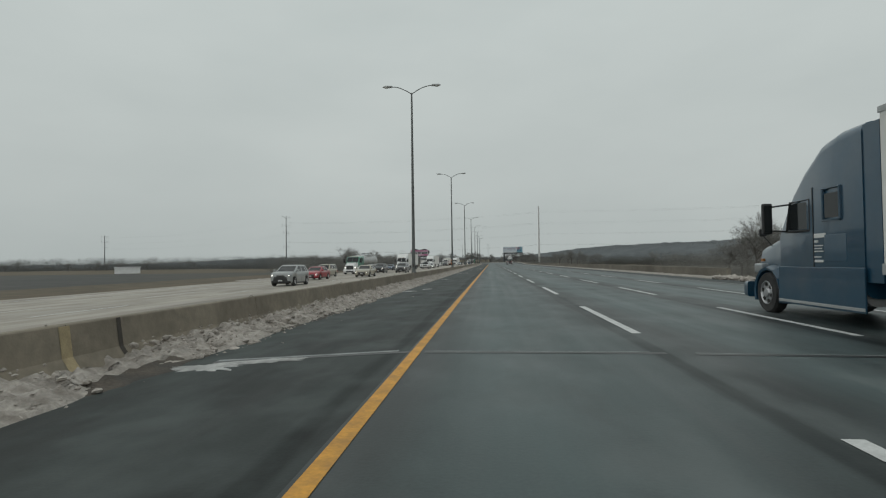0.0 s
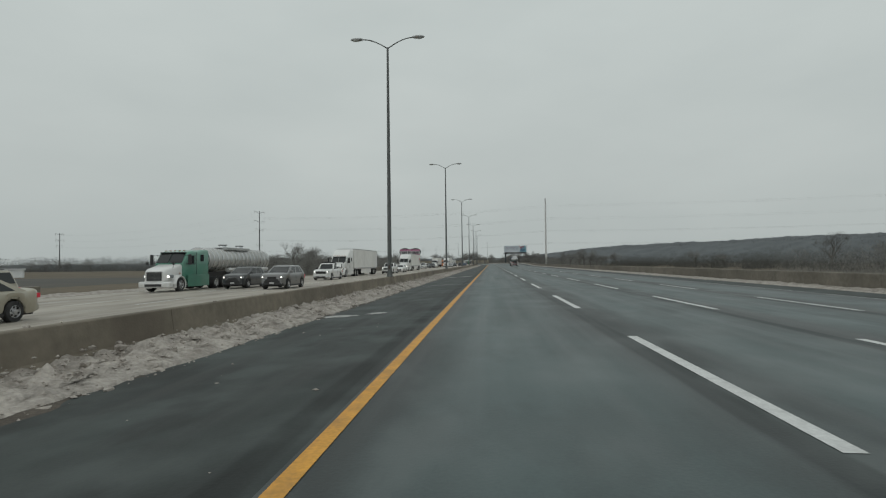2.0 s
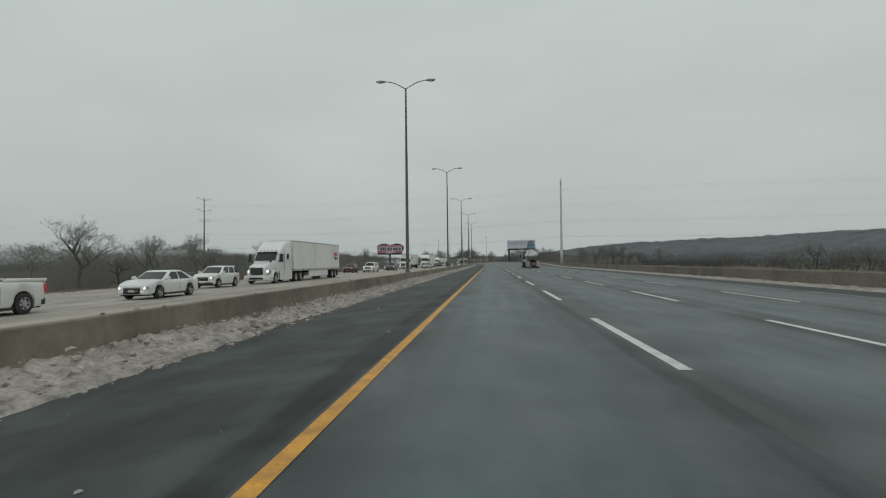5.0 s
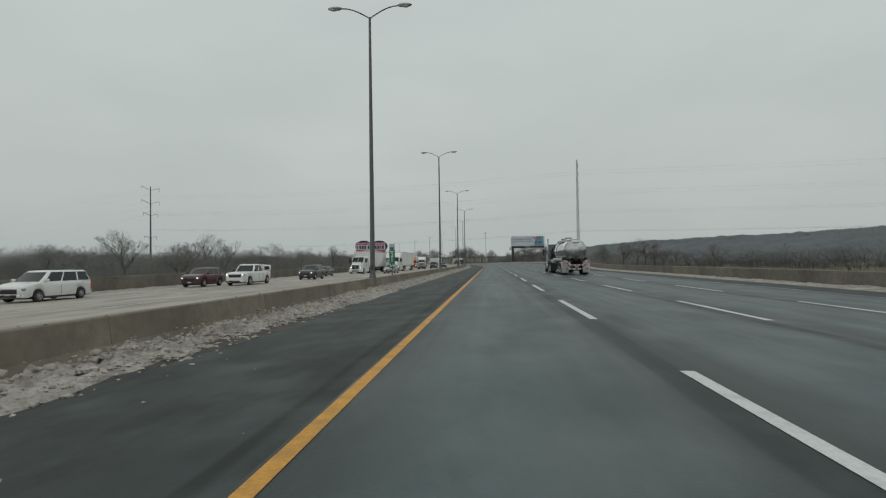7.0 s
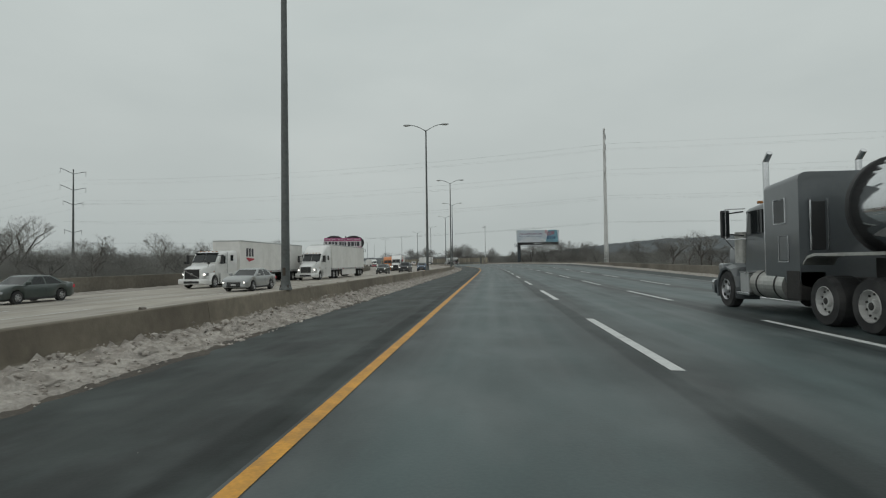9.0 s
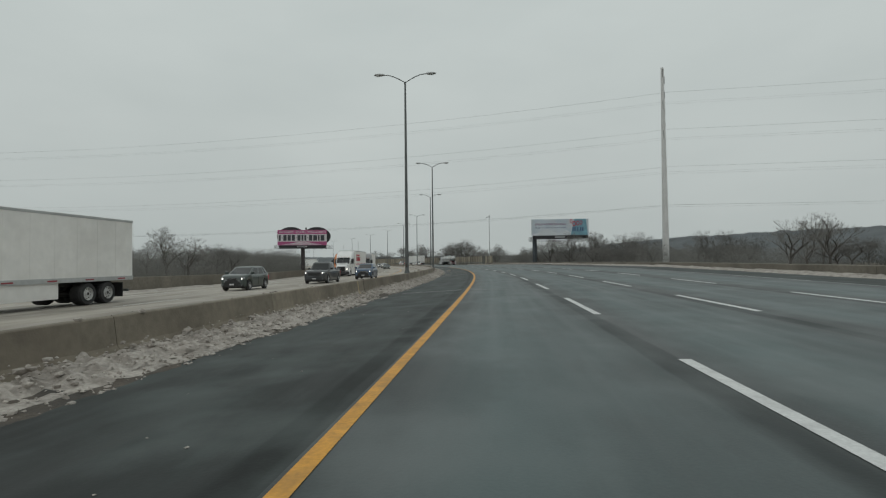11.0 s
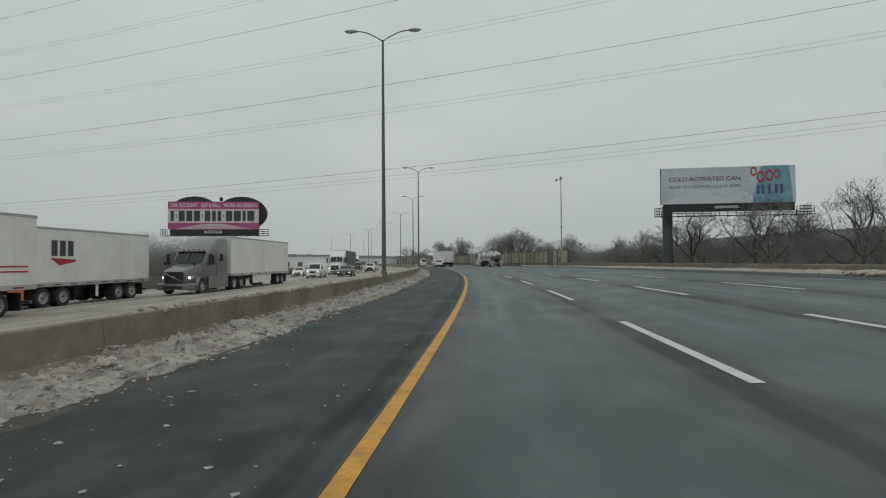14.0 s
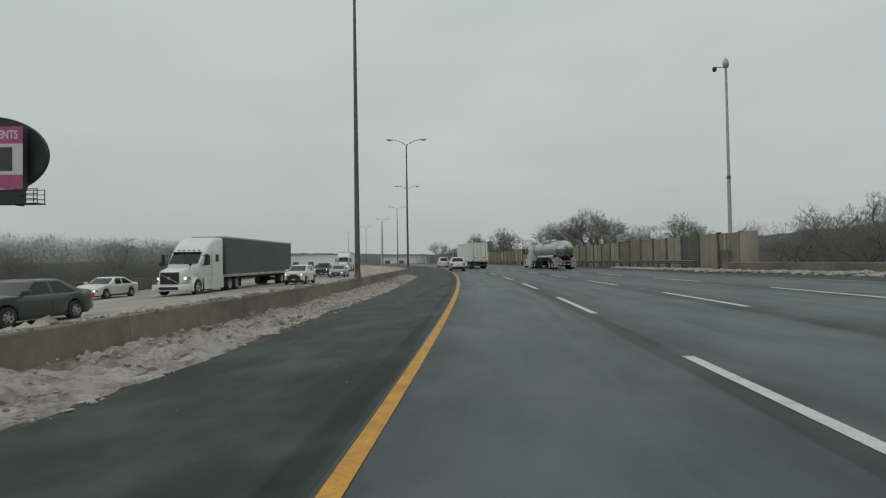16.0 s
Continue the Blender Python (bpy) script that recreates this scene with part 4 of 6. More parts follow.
def camera_mast(x, y, top):
    ob = thing("camera_mast", "slender pale steel mast with a traffic camera and a domed cap", "traffic mast")
    part("shaft", bm_tube((0, 0, 0), (0, 0, top * 0.5), 0.16, 0.13, 10), GALV_LIGHT, ob)
    part("shaft", bm_tube((0, 0, top * 0.5), (0, 0, top - 0.3), 0.115, 0.085, 10), GALV_LIGHT, ob)
    part("collar", bm_tube((0, 0, top * 0.5 - 0.12), (0, 0, top * 0.5 + 0.12), 0.15, 0.15, 10), GALV, ob)
    part("cap", bm_lathe([(0.09, top - 0.4), (0.22, top - 0.2), (0.24, top + 0.05), (0.14, top + 0.3), (0.02, top + 0.42)], 12, (0, 0, 0), "Z"), GALV_LIGHT, ob, smooth=True)
    part("arm", bm_tube((0, 0, top - 0.3), (-0.78, 0, top - 0.2), 0.03, 0.03, 6), GALV, ob)
    part("camera_housing", bm_lathe([(0.13, top - 0.2), (0.17, top - 0.3), (0.16, top - 0.45), (0.08, top - 0.56), (0.01, top - 0.58)], 12, (-0.8, 0, 0), "Z"), BLACK_DOME, ob, "dark domed camera", smooth=True)
    part("control_box", bm_box(-0.5, 0.14, -0.42, -0.16, 3.3, 4.5, 0.03), GALV_LIGHT, ob)
    part("bracket", bm_box(-0.12, 0.75, -0.3, -0.2, 2.9, 3.0), BLACK_DOME, ob)
    ob.matrix_world = pose(x, y, GROUND)


BLACK_DOME = material("dark_plastic", (0.04, 0.04, 0.042), 0.4, var=0.1)
camera_mast(-0.95, 465.2, 17.7)

# ---- billboards ----
PINK = material("poster_magenta", (0.42, 0.085, 0.22), 0.6, var=0.12, scale=0.6)
POSTER_WHITE = material("poster_white", (0.62, 0.60, 0.61), 0.6, var=0.06, scale=0.5)
INK = material("poster_ink", (0.05, 0.05, 0.06), 0.6)
PALE_INK = material("poster_pale_ink", (0.70, 0.62, 0.66), 0.6)
BLACK = material("black_steel", (0.025, 0.025, 0.028), 0.6, var=0.25, scale=1)
POSTER_BLUE = material("poster_pale_blue", (0.56, 0.60, 0.64), 0.6, var=0.15, scale=0.3, dirt=(0.40, 0.50, 0.58), dirt_amount=0.8, dirt_scale=0.25)
POSTER_NAVY = material("poster_navy", (0.06, 0.10, 0.20), 0.6)
POSTER_PLUM = material("poster_plum", (0.17, 0.05, 0.14), 0.6)
POSTER_RED = material("poster_red", (0.42, 0.03, 0.05), 0.6)
POSTER_SNOW = material("poster_mountain", (0.62, 0.65, 0.68), 0.6, var=0.12, scale=0.5)
POSTER_CAN = material("poster_can_blue", (0.17, 0.34, 0.42), 0.5, var=0.3, scale=0.8)
BLUE_MAST = material("slate_mast", (0.052, 0.062, 0.070), 0.55, var=0.2, scale=0.5)
MAST = material("poster_mast", (0.055, 0.045, 0.045), 0.6, var=0.2, scale=0.5)


def text_mesh(name, words, size, mat, parent, x, z, y, bold=0.0, label="", align="CENTER", width=0.0):
    """Flat letters that stand in the plane facing -Y, in the built-in font."""
    cu = bpy.data.curves.new(name, "FONT")
    cu.body, cu.size, cu.align_x, cu.align_y, cu.offset, cu.extrude = words, size, align, "CENTER", bold, 0.004
    tmp = bpy.data.objects.new(name, cu)
    me = bpy.data.meshes.new_from_object(tmp)
    bpy.data.objects.remove(tmp)
    me.materials.clear()
    me.materials.append(mat)
    sx = 1.0
    if width:
        xs = [v.co.x for v in me.vertices]
        sx = width / (max(xs) - min(xs))
    me.transform(Matrix.Translation((x, y, z)) @ Matrix.Rotation(math.pi / 2, 4, "X") @ Matrix.Diagonal((sx, 1, 1, 1)))
    ob = new(name, me)
    ob.parent = parent
    if label:
        ob["label"] = label
    return ob


def billboard_frame(ob, half, bottom, top, mast_x, mast_r, steel, drop=0.0):
    walk_z = bottom - 1.0 - drop
    part("mast", bm_tube((mast_x, 0.75, 0), (mast_x, 0.75, bottom - 0.2), mast_r, mast_r, 16), steel, ob, smooth=False)
    part("backing", bm_box(-half, half, 0.0, 0.5, bottom, top, 0.03), BLACK, ob)
    part("catwalk", bm_box(-half - 0.9, half + 1.7, -0.9, -0.05, walk_z - 0.12, walk_z - 0.05), BLACK, ob)
    part("skirt", bm_box(-half + 0.3, half - 0.1, 0.05, 0.4, bottom - 1.0, bottom - 0.02), BLACK, ob)
    for i in range(9):
        x = -half + i * half / 4
        part("bracket", bm_box(x - 0.05, x + 0.05, -0.9, 0.1, walk_z - 0.2, walk_z - 0.1), BLACK, ob)
        if i % 2:
            part("lamp_arm", bm_tube((x, -0.85, walk_z - 0.05), (x, -1.7, walk_z + 0.05), 0.03, 0.03, 6), BLACK, ob)
    if drop:
        for i in range(17):
            x = -half + i * half / 8
            part("hanger", bm_box(x - 0.03, x + 0.03, -0.06, 0.0, walk_z - 0.12, bottom - 0.95), BLACK, ob)
        part("truss_rail", bm_tube((-half - 0.8, -0.9, walk_z + 0.22), (half + 1.6, -0.9, walk_z + 0.22), 0.035, 0.035, 6), BLACK, ob)
    part("ladder_cage", bm_path([(mast_x + 0.75, 0.75, bottom - 1.1), (mast_x + 1.9, 0.75, bottom - 1.1), (mast_x + 1.9, 0.75, bottom - 2.1), (mast_x + 0.6, 0.75, bottom - 2.1)], 0.035, 6), BLACK, ob)
    for side in (-1, 1):
        x, reach = (half + 1.65, 1.6) if side > 0 else (-half - 0.85, 0.8)
        for y in (-0.85, -0.1):
            bm = None
            for z in (walk_z + 0.25, walk_z + 0.6, walk_z + 0.95):
                bm = bm_tube((x - side * reach, y, z), (x, y, z), 0.03, 0.03, 6, bm)
            for k in range(3):
                xx = x - side * reach * k / 2
                bm = bm_tube((xx, y, walk_z - 0.1), (xx, y, walk_z + 0.95), 0.03, 0.03, 6, bm)
            part("railing", bm, BLACK, ob)


def poster_left():
    ob = thing("billboard", "magenta and white advertising billboard on a dark mast", "billboard")
    half, lo, hi = 7.3, 6.9 - GROUND, 11.55 - GROUND
    billboard_frame(ob, half, lo, hi, 0.1, 0.6, MAST)
    h = hi - lo
    part("poster_band", bm_box(-half, half, -0.03, 0, lo + h * 0.73, hi), PINK, ob)
    part("poster_field", bm_box(-half, half, -0.03, 0, lo + h * 0.24, lo + h * 0.73), POSTER_WHITE, ob)
    part("poster_band", bm_box(-half, half, -0.03, 0, lo, lo + h * 0.24), PINK, ob)
    text_mesh("lettering", "CAR ACCIDENT   SLIP & FALL   WORK ACCIDENTS", 0.85, PALE_INK, ob, 0, lo + h * 0.865, -0.035, 0.015, "pale block lettering", width=13.9)
    # the number is shown as plain bars
    x = -6.9
    for wide in (0.55, 0.22, 0.95, 0.95, 0.95, 0.22, 0.9, 0.6, 0.6, 0.22, 1.0, 1.15, 0.5, 1.15):
        tall = 0.12 if wide == 0.22 else 0.87
        part("bar", bm_box(x, x + wide, -0.04, -0.03, lo + h * 0.485 - tall, lo + h * 0.485 + tall), INK, ob)
        x += wide + 0.27
    rr = random.Random(4)
    for i in range(22):
        a = -1.25 + 2.5 * i / 21
        x0, x1 = a * 1.2, a * 4.8
        bm = bmesh.new()
        w = 0.06
        f = [bm.verts.new((x0 - w, -0.036, lo + h * 0.2)), bm.verts.new((x0 + w, -0.036, lo + h * 0.2)), bm.verts.new((x1 + 3 * w, -0.036, lo + 0.05)), bm.verts.new((x1 - 3 * w, -0.036, lo + 0.05))]
        bm.faces.new(f)
        part("poster_ray", bm, PALE_INK if i % 2 else POSTER_WHITE, ob)
    for x in (-3.35, 4.3):
        bm = bm_tube((0, 0.75, 0), (0, 1.1, 0), 1, 1, 40)
        bmesh.ops.scale(bm, vec=(4.2, 1, 2.9), verts=bm.verts)
        bmesh.ops.translate(bm, vec=(x, 0, hi - 1.95), verts=bm.verts)
        part("round_back_panel", bm, BLACK, ob)
    part("floodlight", bm_box(0.9, 1.35, 0.1, 0.5, hi + 0.1, hi + 0.75, 0.05), BLACK, ob)
    part("name_plate", bm_box(-1.5, 1.3, -0.02, 0.04, lo - 0.62, lo - 0.2), POSTER_WHITE, ob)
    part("name_bar", bm_box(-1.3, 1.1, -0.04, -0.02, lo - 0.5, lo - 0.32), INK, ob)
    a, b = Vector((-64.7, 443.7)), Vector((-50.8, 448.1))
    c = (a + b) / 2
    ob.matrix_world = pose(c.x, c.y, GROUND, 0, 0, math.degrees(math.atan2(b.y - a.y, b.x - a.x)))


def poster_right():
    ob = thing("billboard", "pale blue drink advertising billboard on a dark side mast", "billboard")
    half, lo, hi = 7.9, 8.3 - GROUND, 12.85 - GROUND
    billboard_frame(ob, half, lo, hi, -half + 0.9, 0.62, BLUE_MAST, 0.5)
    h = hi - lo
    part("poster_field", bm_box(-half, half, -0.03, 0, lo, hi), POSTER_BLUE, ob)
    for pts, m, y in ((((-7.9, 0), (-3.6, 1.9), (-0.5, 0.5), (1.8, 1.5), (4.2, 0)), POSTER_SNOW, -0.034), (((2.9, 0), (4.0, h), (7.2, h), (7.6, 0)), POSTER_CAN, -0.036)):
        bm = bmesh.new()
        bm.faces.new([bm.verts.new((x, y, lo + z + 0.02)) for x, z in pts])
        part("poster_shape", bm, m, ob)
    text_mesh("lettering", "COLD ACTIVATED CAN.", 0.72, POSTER_PLUM, ob, -2.6, lo + h * 0.68, -0.045, 0.012, "dark block lettering", width=8.6)
    text_mesh("lettering", "BLUE MOUNTAIN, COLD BEER.", 0.5, POSTER_NAVY, ob, -2.6, lo + h * 0.47, -0.045, 0.0, "dark block lettering", width=8.6)
    for i, (x, z, r) in enumerate(((3.1, 3.9, 0.5), (3.9, 3.2, 0.62), (4.9, 3.35, 0.6), (5.8, 3.5, 0.5))):
        bm = bmesh.new()
        bmesh.ops.create_cone(bm, cap_ends=False, segments=20, radius1=r, radius2=r * 0.62, depth=0.01, matrix=Matrix.Translation((x, -0.05, lo + z)) @ Matrix.Rotation(math.pi / 2, 4, "X") @ Matrix.Diagonal((0.75, 1.2, 1, 1)))
        part("emblem_stroke", bm, POSTER_RED, ob)
    for x in (3.6, 4.15, 4.9, 5.7, 6.3):
        part("emblem_bar", bm_box(x - 0.2, x + 0.16, -0.05, -0.04, lo + 1.1, lo + 2.2), POSTER_NAVY, ob)
    part("name_plate", bm_box(-1.5, 1.3, -0.02, 0.04, lo - 0.62, lo - 0.3), GALV_LIGHT, ob)
    a, b = Vector((11.1, 438.3)), Vector((27.0, 439.3))
    c = (a + b) / 2
    ob.matrix_world = pose(c.x, c.y, GROUND, 0, 0, math.degrees(math.atan2(b.y - a.y, b.x - a.x)))


poster_left()
poster_right()

# ---- dark ploughed field and a block at the edge of the oncoming lanes ----
SOIL = material("wet_soil", (0.060, 0.060, 0.056), 0.95, var=0.25, scale=0.04, bump=0.5, bump_scale=1.5, dirt=(0.075, 0.066, 0.05), dirt_amount=0.7, dirt_scale=0.02)


def build_field():
    """A wide ploughed field on low furrows, a little above the ground."""
    verts, faces = [], []
    xs, ys = np.linspace(-640, -58, 90), np.linspace(-160, 182, 70)
    for x in xs:
        for y in ys:
            rim = min(1.0, (x + 640) / 30, (-58 - x) / 2.5, (y + 160) / 10, (182 - y) / 6)
            verts.append((x + noise.noise(Vector((y * 0.05, 3, 0))) * 1.5, y, GROUND - 0.05 + 0.17 * max(0.0, rim) + 0.05 * noise.noise(Vector((x * 0.2, y * 0.1, 0)))))
    n = len(ys)
    for i in range(len(xs) - 1):
        for j in range(n - 1):
            a = i * n + j
            faces.append((a, a + n, a + n + 1, a + 1))
    structure(link("field", verts, faces, SOIL, smooth=True), "dark bare ploughed winter field beyond the highway", "field")


build_field()
ob = thing("concrete_block", "weathered pale concrete block beside the oncoming lanes", "concrete block")
part("block", bm_box(-0.4, 0.4, -0.85, 0.85, 0, 0.72, 0.05), WALL_CONCRETE, ob)
part("foot", bm_box(-0.46, 0.46, -0.9, 0.9, 0, 0.14, 0.03), WALL_CONCRETE, ob)
ob.matrix_world = on_road(85.2, -29.2, 4)

# ---- mile marker on the median ----
GREEN = material("sign_green", (0.012, 0.15, 0.075), 0.45, var=0.1, scale=2)
SIGN_WHITE = material("sign_white", (0.65, 0.66, 0.65), 0.45)
SIGN_BLUE = material("sign_blue", (0.05, 0.12, 0.22), 0.45)


def mile_marker():
    ob = thing("mile_marker", "narrow green mile marker sign on a short post", "road sign")
    part("post", bm_box(-0.035, 0.035, 0.03, 0.08, RZ(-5.4) - TOP, 0.75, 0.01), GALV, ob)
    z0 = 0.42
    panel = part("sign_panel", bm_box(-0.2, 0.2, 0, 0.025, z0, z0 + 1.68, 0.008), GREEN, ob)
    part("sign_top", bm_box(-0.2, 0.2, -0.004, 0, z0 + 1.3, z0 + 1.66), GALV_LIGHT, panel)
    bm = bmesh.new()
    bm.faces.new([bm.verts.new((x, -0.008, z0 + z)) for x, z in ((-0.15, 1.36), (0, 1.27), (0.15, 1.36), (0.15, 1.47), (-0.15, 1.47))])
    part("shield", bm, SIGN_BLUE, panel)
    part("word_bar", bm_box(-0.13, 0.11, -0.006, 0, z0 + 1.13, z0 + 1.21), SIGN_WHITE, panel)
    for w, z, size in (("2", 0.92, 0.42), ("1", 0.57, 0.42), ("1/4", 0.2, 0.3)):
        text_mesh("numeral", w, size, SIGN_WHITE, panel, 0, z0 + z, -0.006, 0.008)
    ob.matrix_world = on_road(219.2, -5.4, -4, TOP)
    return ob


mile_marker()

# ---- far buildings ----
def shed(x, y, w, d, h, turn, label):
    ob = thing("warehouse", label, "building")
    part("wall_block", bm_box(-w / 2, w / 2, 0, d, 0, h, 0.05), material("shed_wall", (0.72, 0.73, 0.73), 0.7, var=0.1, scale=0.1), ob)
    part("roof", bm_box(-w / 2 - 0.3, w / 2 + 0.3, -0.3, d + 0.3, h, h + 0.35, 0.05), material("shed_roof", (0.60, 0.61, 0.62), 0.7), ob)
    for i in range(int(w // 10)):
        x0 = -w / 2 + 2 + i * 7
        part("loading_door", bm_box(x0, x0 + 2.6, -0.06, 0.02, 0.2, 3.0), GALV, ob)
    ob.matrix_world = pose(x, y, GROUND, 0, 0, turn)


shed(-146, 640, 50, 25, 5.6, 16, "long white low warehouse far beyond the fields")
shed(-106, 672, 22, 18, 4.6, 14, "low white shed beside the far warehouse")
shed(-137, 195, 8.5, 3, 2.3, 37, "small white shed standing in a field")

# ---- vehicles ----
TYRE = material("tyre_rubber", (0.022, 0.022, 0.023), 0.85, var=0.25, scale=3, dirt=(0.12, 0.115, 0.11), dirt_amount=0.35, dirt_scale=2)
RIM = material("alloy_rim", (0.45, 0.45, 0.46), 0.35, 0.8, var=0.15, scale=4)
STEEL_RIM = material("painted_rim", (0.50, 0.50, 0.49), 0.42, 0.15, var=0.08, scale=0.7, dirt=(0.25, 0.23, 0.21), dirt_amount=0.5, dirt_scale=0.9)
GLASS = material("tinted_glass", (0.016, 0.019, 0.020), 0.07, var=0.1, scale=0.5)
GLASS.node_tree.nodes["Principled BSDF"].inputs["Specular IOR Level"].default_value = 0.42
TRIM = material("black_trim", (0.022, 0.022, 0.023), 0.55, var=0.2, scale=3)
CHASSIS = material("grimy_chassis", (0.03, 0.028, 0.027), 0.8, var=0.3, scale=2)
CHROME = material("chrome", (0.62, 0.63, 0.64), 0.18, 1.0, var=0.08, scale=2)
DULL_ALLOY = material("weathered_aluminium", (0.46, 0.46, 0.44), 0.42, 0.7, var=0.18, scale=1.5, dirt=(0.22, 0.20, 0.17), dirt_amount=0.6, dirt_scale=1.2)
PLATE = material("plate_blank", (0.5, 0.5, 0.5), 0.5)
HEAD_ON = glow("headlight_on", (1.0, 0.96, 0.88), 2.2)
HEAD_OFF = material("headlight_off", (0.38, 0.40, 0.41), 0.12, 0.4)
TAIL = glow("tail_light", (0.36, 0.016, 0.03), 0.3)
AMBER = glow("amber_marker", (0.30, 0.12, 0.03), 0.04)
RED_TAPE = material("red_tape", (0.26, 0.022, 0.03), 0.5, var=0.1)
WHITE_TAPE = material("white_tape", (0.65, 0.65, 0.64), 0.5, var=0.1)
_paints = {}


def paint(name, colour, rough=0.32):
    if name not in _paints:
        _paints[name] = material("car_paint_" + name, colour, rough, 0.05, var=0.06, scale=0.8, coat=0.5, dirt=tuple(0.55 * c + 0.06 for c in colour), dirt_amount=0.45, dirt_scale=0.9)
    return _paints[name]


def bm_loft(rings, caps=True):
    bm = bmesh.new()
    vs = [[bm.verts.new(p) for p in ring] for ring in rings]
    n = len(vs[0])
    for a, b in zip(vs, vs[1:]):
        for i in range(n):
            bm.faces.new((a[i], a[(i + 1) % n], b[(i + 1) % n], b[i]))
    if caps:
        bm.faces.new(vs[0][::-1])
        bm.faces.new(vs[-1])
    bmesh.ops.recalc_face_normals(bm, faces=bm.faces)
    return bm


def rounded(y, hw, z0, z1, r, tilt=0.0):
    """A rounded rectangle across the vehicle at y; tilt moves its top back."""
    pts = []
    for cx, cz, a0 in ((hw - r, z1 - r, 0), (-hw + r, z1 - r, 90), (-hw + r, z0 + r, 180), (hw - r, z0 + r, 270)):
        for k in range(4):
            a = radians(a0 + 30 * k)
            z = cz + r * math.sin(a)
            pts.append((cx + r * math.cos(a), y - tilt * (z - z0) / max(0.01, z1 - z0), z))
    return pts


def bm_quad(pts, bm=None):
    bm = bm or bmesh.new()
    bm.faces.new([bm.verts.new(p) for p in pts])
    return bm


def pane(name, pts, mat, parent, thick=0.02, label=""):
    """A slab on four corners, lifted outwards along its normal."""
    a, b, c, d = (Vector(p) for p in pts)
    n = (b - a).cross(d - a).normalized() * thick
    return part(name, bm_loft([[a, b, c, d], [a + n, b + n, c + n, d + n]]), mat, parent, label)


def wheel(parent, x, y, r, w, rim_mat, dual=False):
    side = 1 if x > 0 else -1
    prof = [(r * 0.55, -w / 2), (r * 0.92, -w / 2), (r, -w * 0.33), (r, w * 0.33), (r * 0.92, w / 2), (r * 0.55, w / 2)]
    wh = part("wheel", bm_lathe(prof, 22, (x, y, r), "X", True, True), TYRE, parent, smooth=False)
    o = side * (w / 2)
    inner = 0.62 if dual else 0.2
    k = side * (0.10 if dual else 0.03)
    prof = [(r * 0.58, o + side * 0.006), (r * 0.56, o + side * 0.012), (r * 0.5, o - k), (r * 0.25, o - k * 0.8), (r * 0.2, o + side * (0.02 if not dual else -0.02)), (0.02, o + side * (0.025 if not dual else -0.015))]
    part("rim", bm_lathe(prof, 18, (x, y, r), "X", True), rim_mat, wh)
    bm = None
    holes, hole_r = (10, 0.045) if dual else (6, 0.1)
    for i in range(holes):
        a = 2 * math.pi * i / holes + 0.3
        cy, cz = y + math.cos(a) * r * 0.42, r + math.sin(a) * r * 0.42
        bm = bm_tube((x + o - k * 0.9, cy, cz), (x + o - k * 0.9 + side * 0.02, cy, cz), r * hole_r, r * hole_r, 8, bm)
    part("rim_holes", bm, CHASSIS, wh)
    if dual:
        part("hub", bm_lathe([(r * 0.22, o - k), (r * 0.2, o - k * 0.4), (r * 0.12, o - k * 0.1), (0.01, o)], 14, (x, y, r)), CHASSIS, wh, "grimy dark hub")
    return wh


CARS = dict(
    sedan=dict(L=4.8, W=1.83, H=1.47, nose=0.74, cowl=1.0, belt=0.96, deck=1.05, tail=1.0, gf=1.2, gr=-1.98, rf=0.28, rr=-0.82, wb=2.75, r=0.34),
    suv=dict(L=4.45, W=1.85, H=1.71, nose=0.95, cowl=1.13, belt=1.09, deck=1.1, tail=1.08, gf=1.2, gr=-2.13, rf=0.28, rr=-1.68, wb=2.66, r=0.37),
    crossover=dict(L=4.36, W=1.82, H=1.66, nose=0.99, cowl=1.13, belt=1.1, deck=1.13, tail=1.1, gf=1.32, gr=-2.06, rf=0.28, rr=-1.45, wb=2.67, r=0.365),
    minivan=dict(L=5.0, W=1.96, H=1.75, nose=0.86, cowl=1.08, belt=1.08, deck=1.08, tail=1.06, gf=1.55, gr=-2.42, rf=0.65, rr=-2.15, wb=3.0, r=0.34),
    van=dict(L=4.85, W=1.86, H=1.9, nose=1.04, cowl=1.2, belt=1.17, deck=1.17, tail=1.1, gf=1.65, gr=-2.36, rf=0.85, rr=-2.25, wb=3.06, r=0.34),
    pickup=dict(L=5.8, W=2.02, H=1.9, nose=1.10, cowl=1.22, belt=1.2, deck=1.22, tail=1.2, gf=1.15, gr=-0.98, rf=0.5, rr=-0.75, wb=3.65, r=0.40))


def cabin_outline(cuts):
    """Half outline of the cabin from the middle of the windscreen round to the middle of the tail: (x, y, kind of the span that follows)."""
    pts = [(0.0, 1.0, "windshield"), (0.45, 0.995, "windshield"), (0.84, 0.975, "pillar"), (0.955, 0.95, "pillar"), (1.0, cuts[-1][1], "side")]
    for k in range(len(cuts) - 1, -1, -1):
        lo = cuts[k][0]
        mid = (lo + cuts[k][1]) / 2
        pts += [(1.0, mid, "side"), (1.0, lo, "pillar")]
        if k:
            pts.append((1.0, cuts[k - 1][1], "side"))
    pts += [(0.97, 0.03, "pillar"), (0.84, 0.008, "rear"), (0.4, 0.0, "rear")]
    return pts


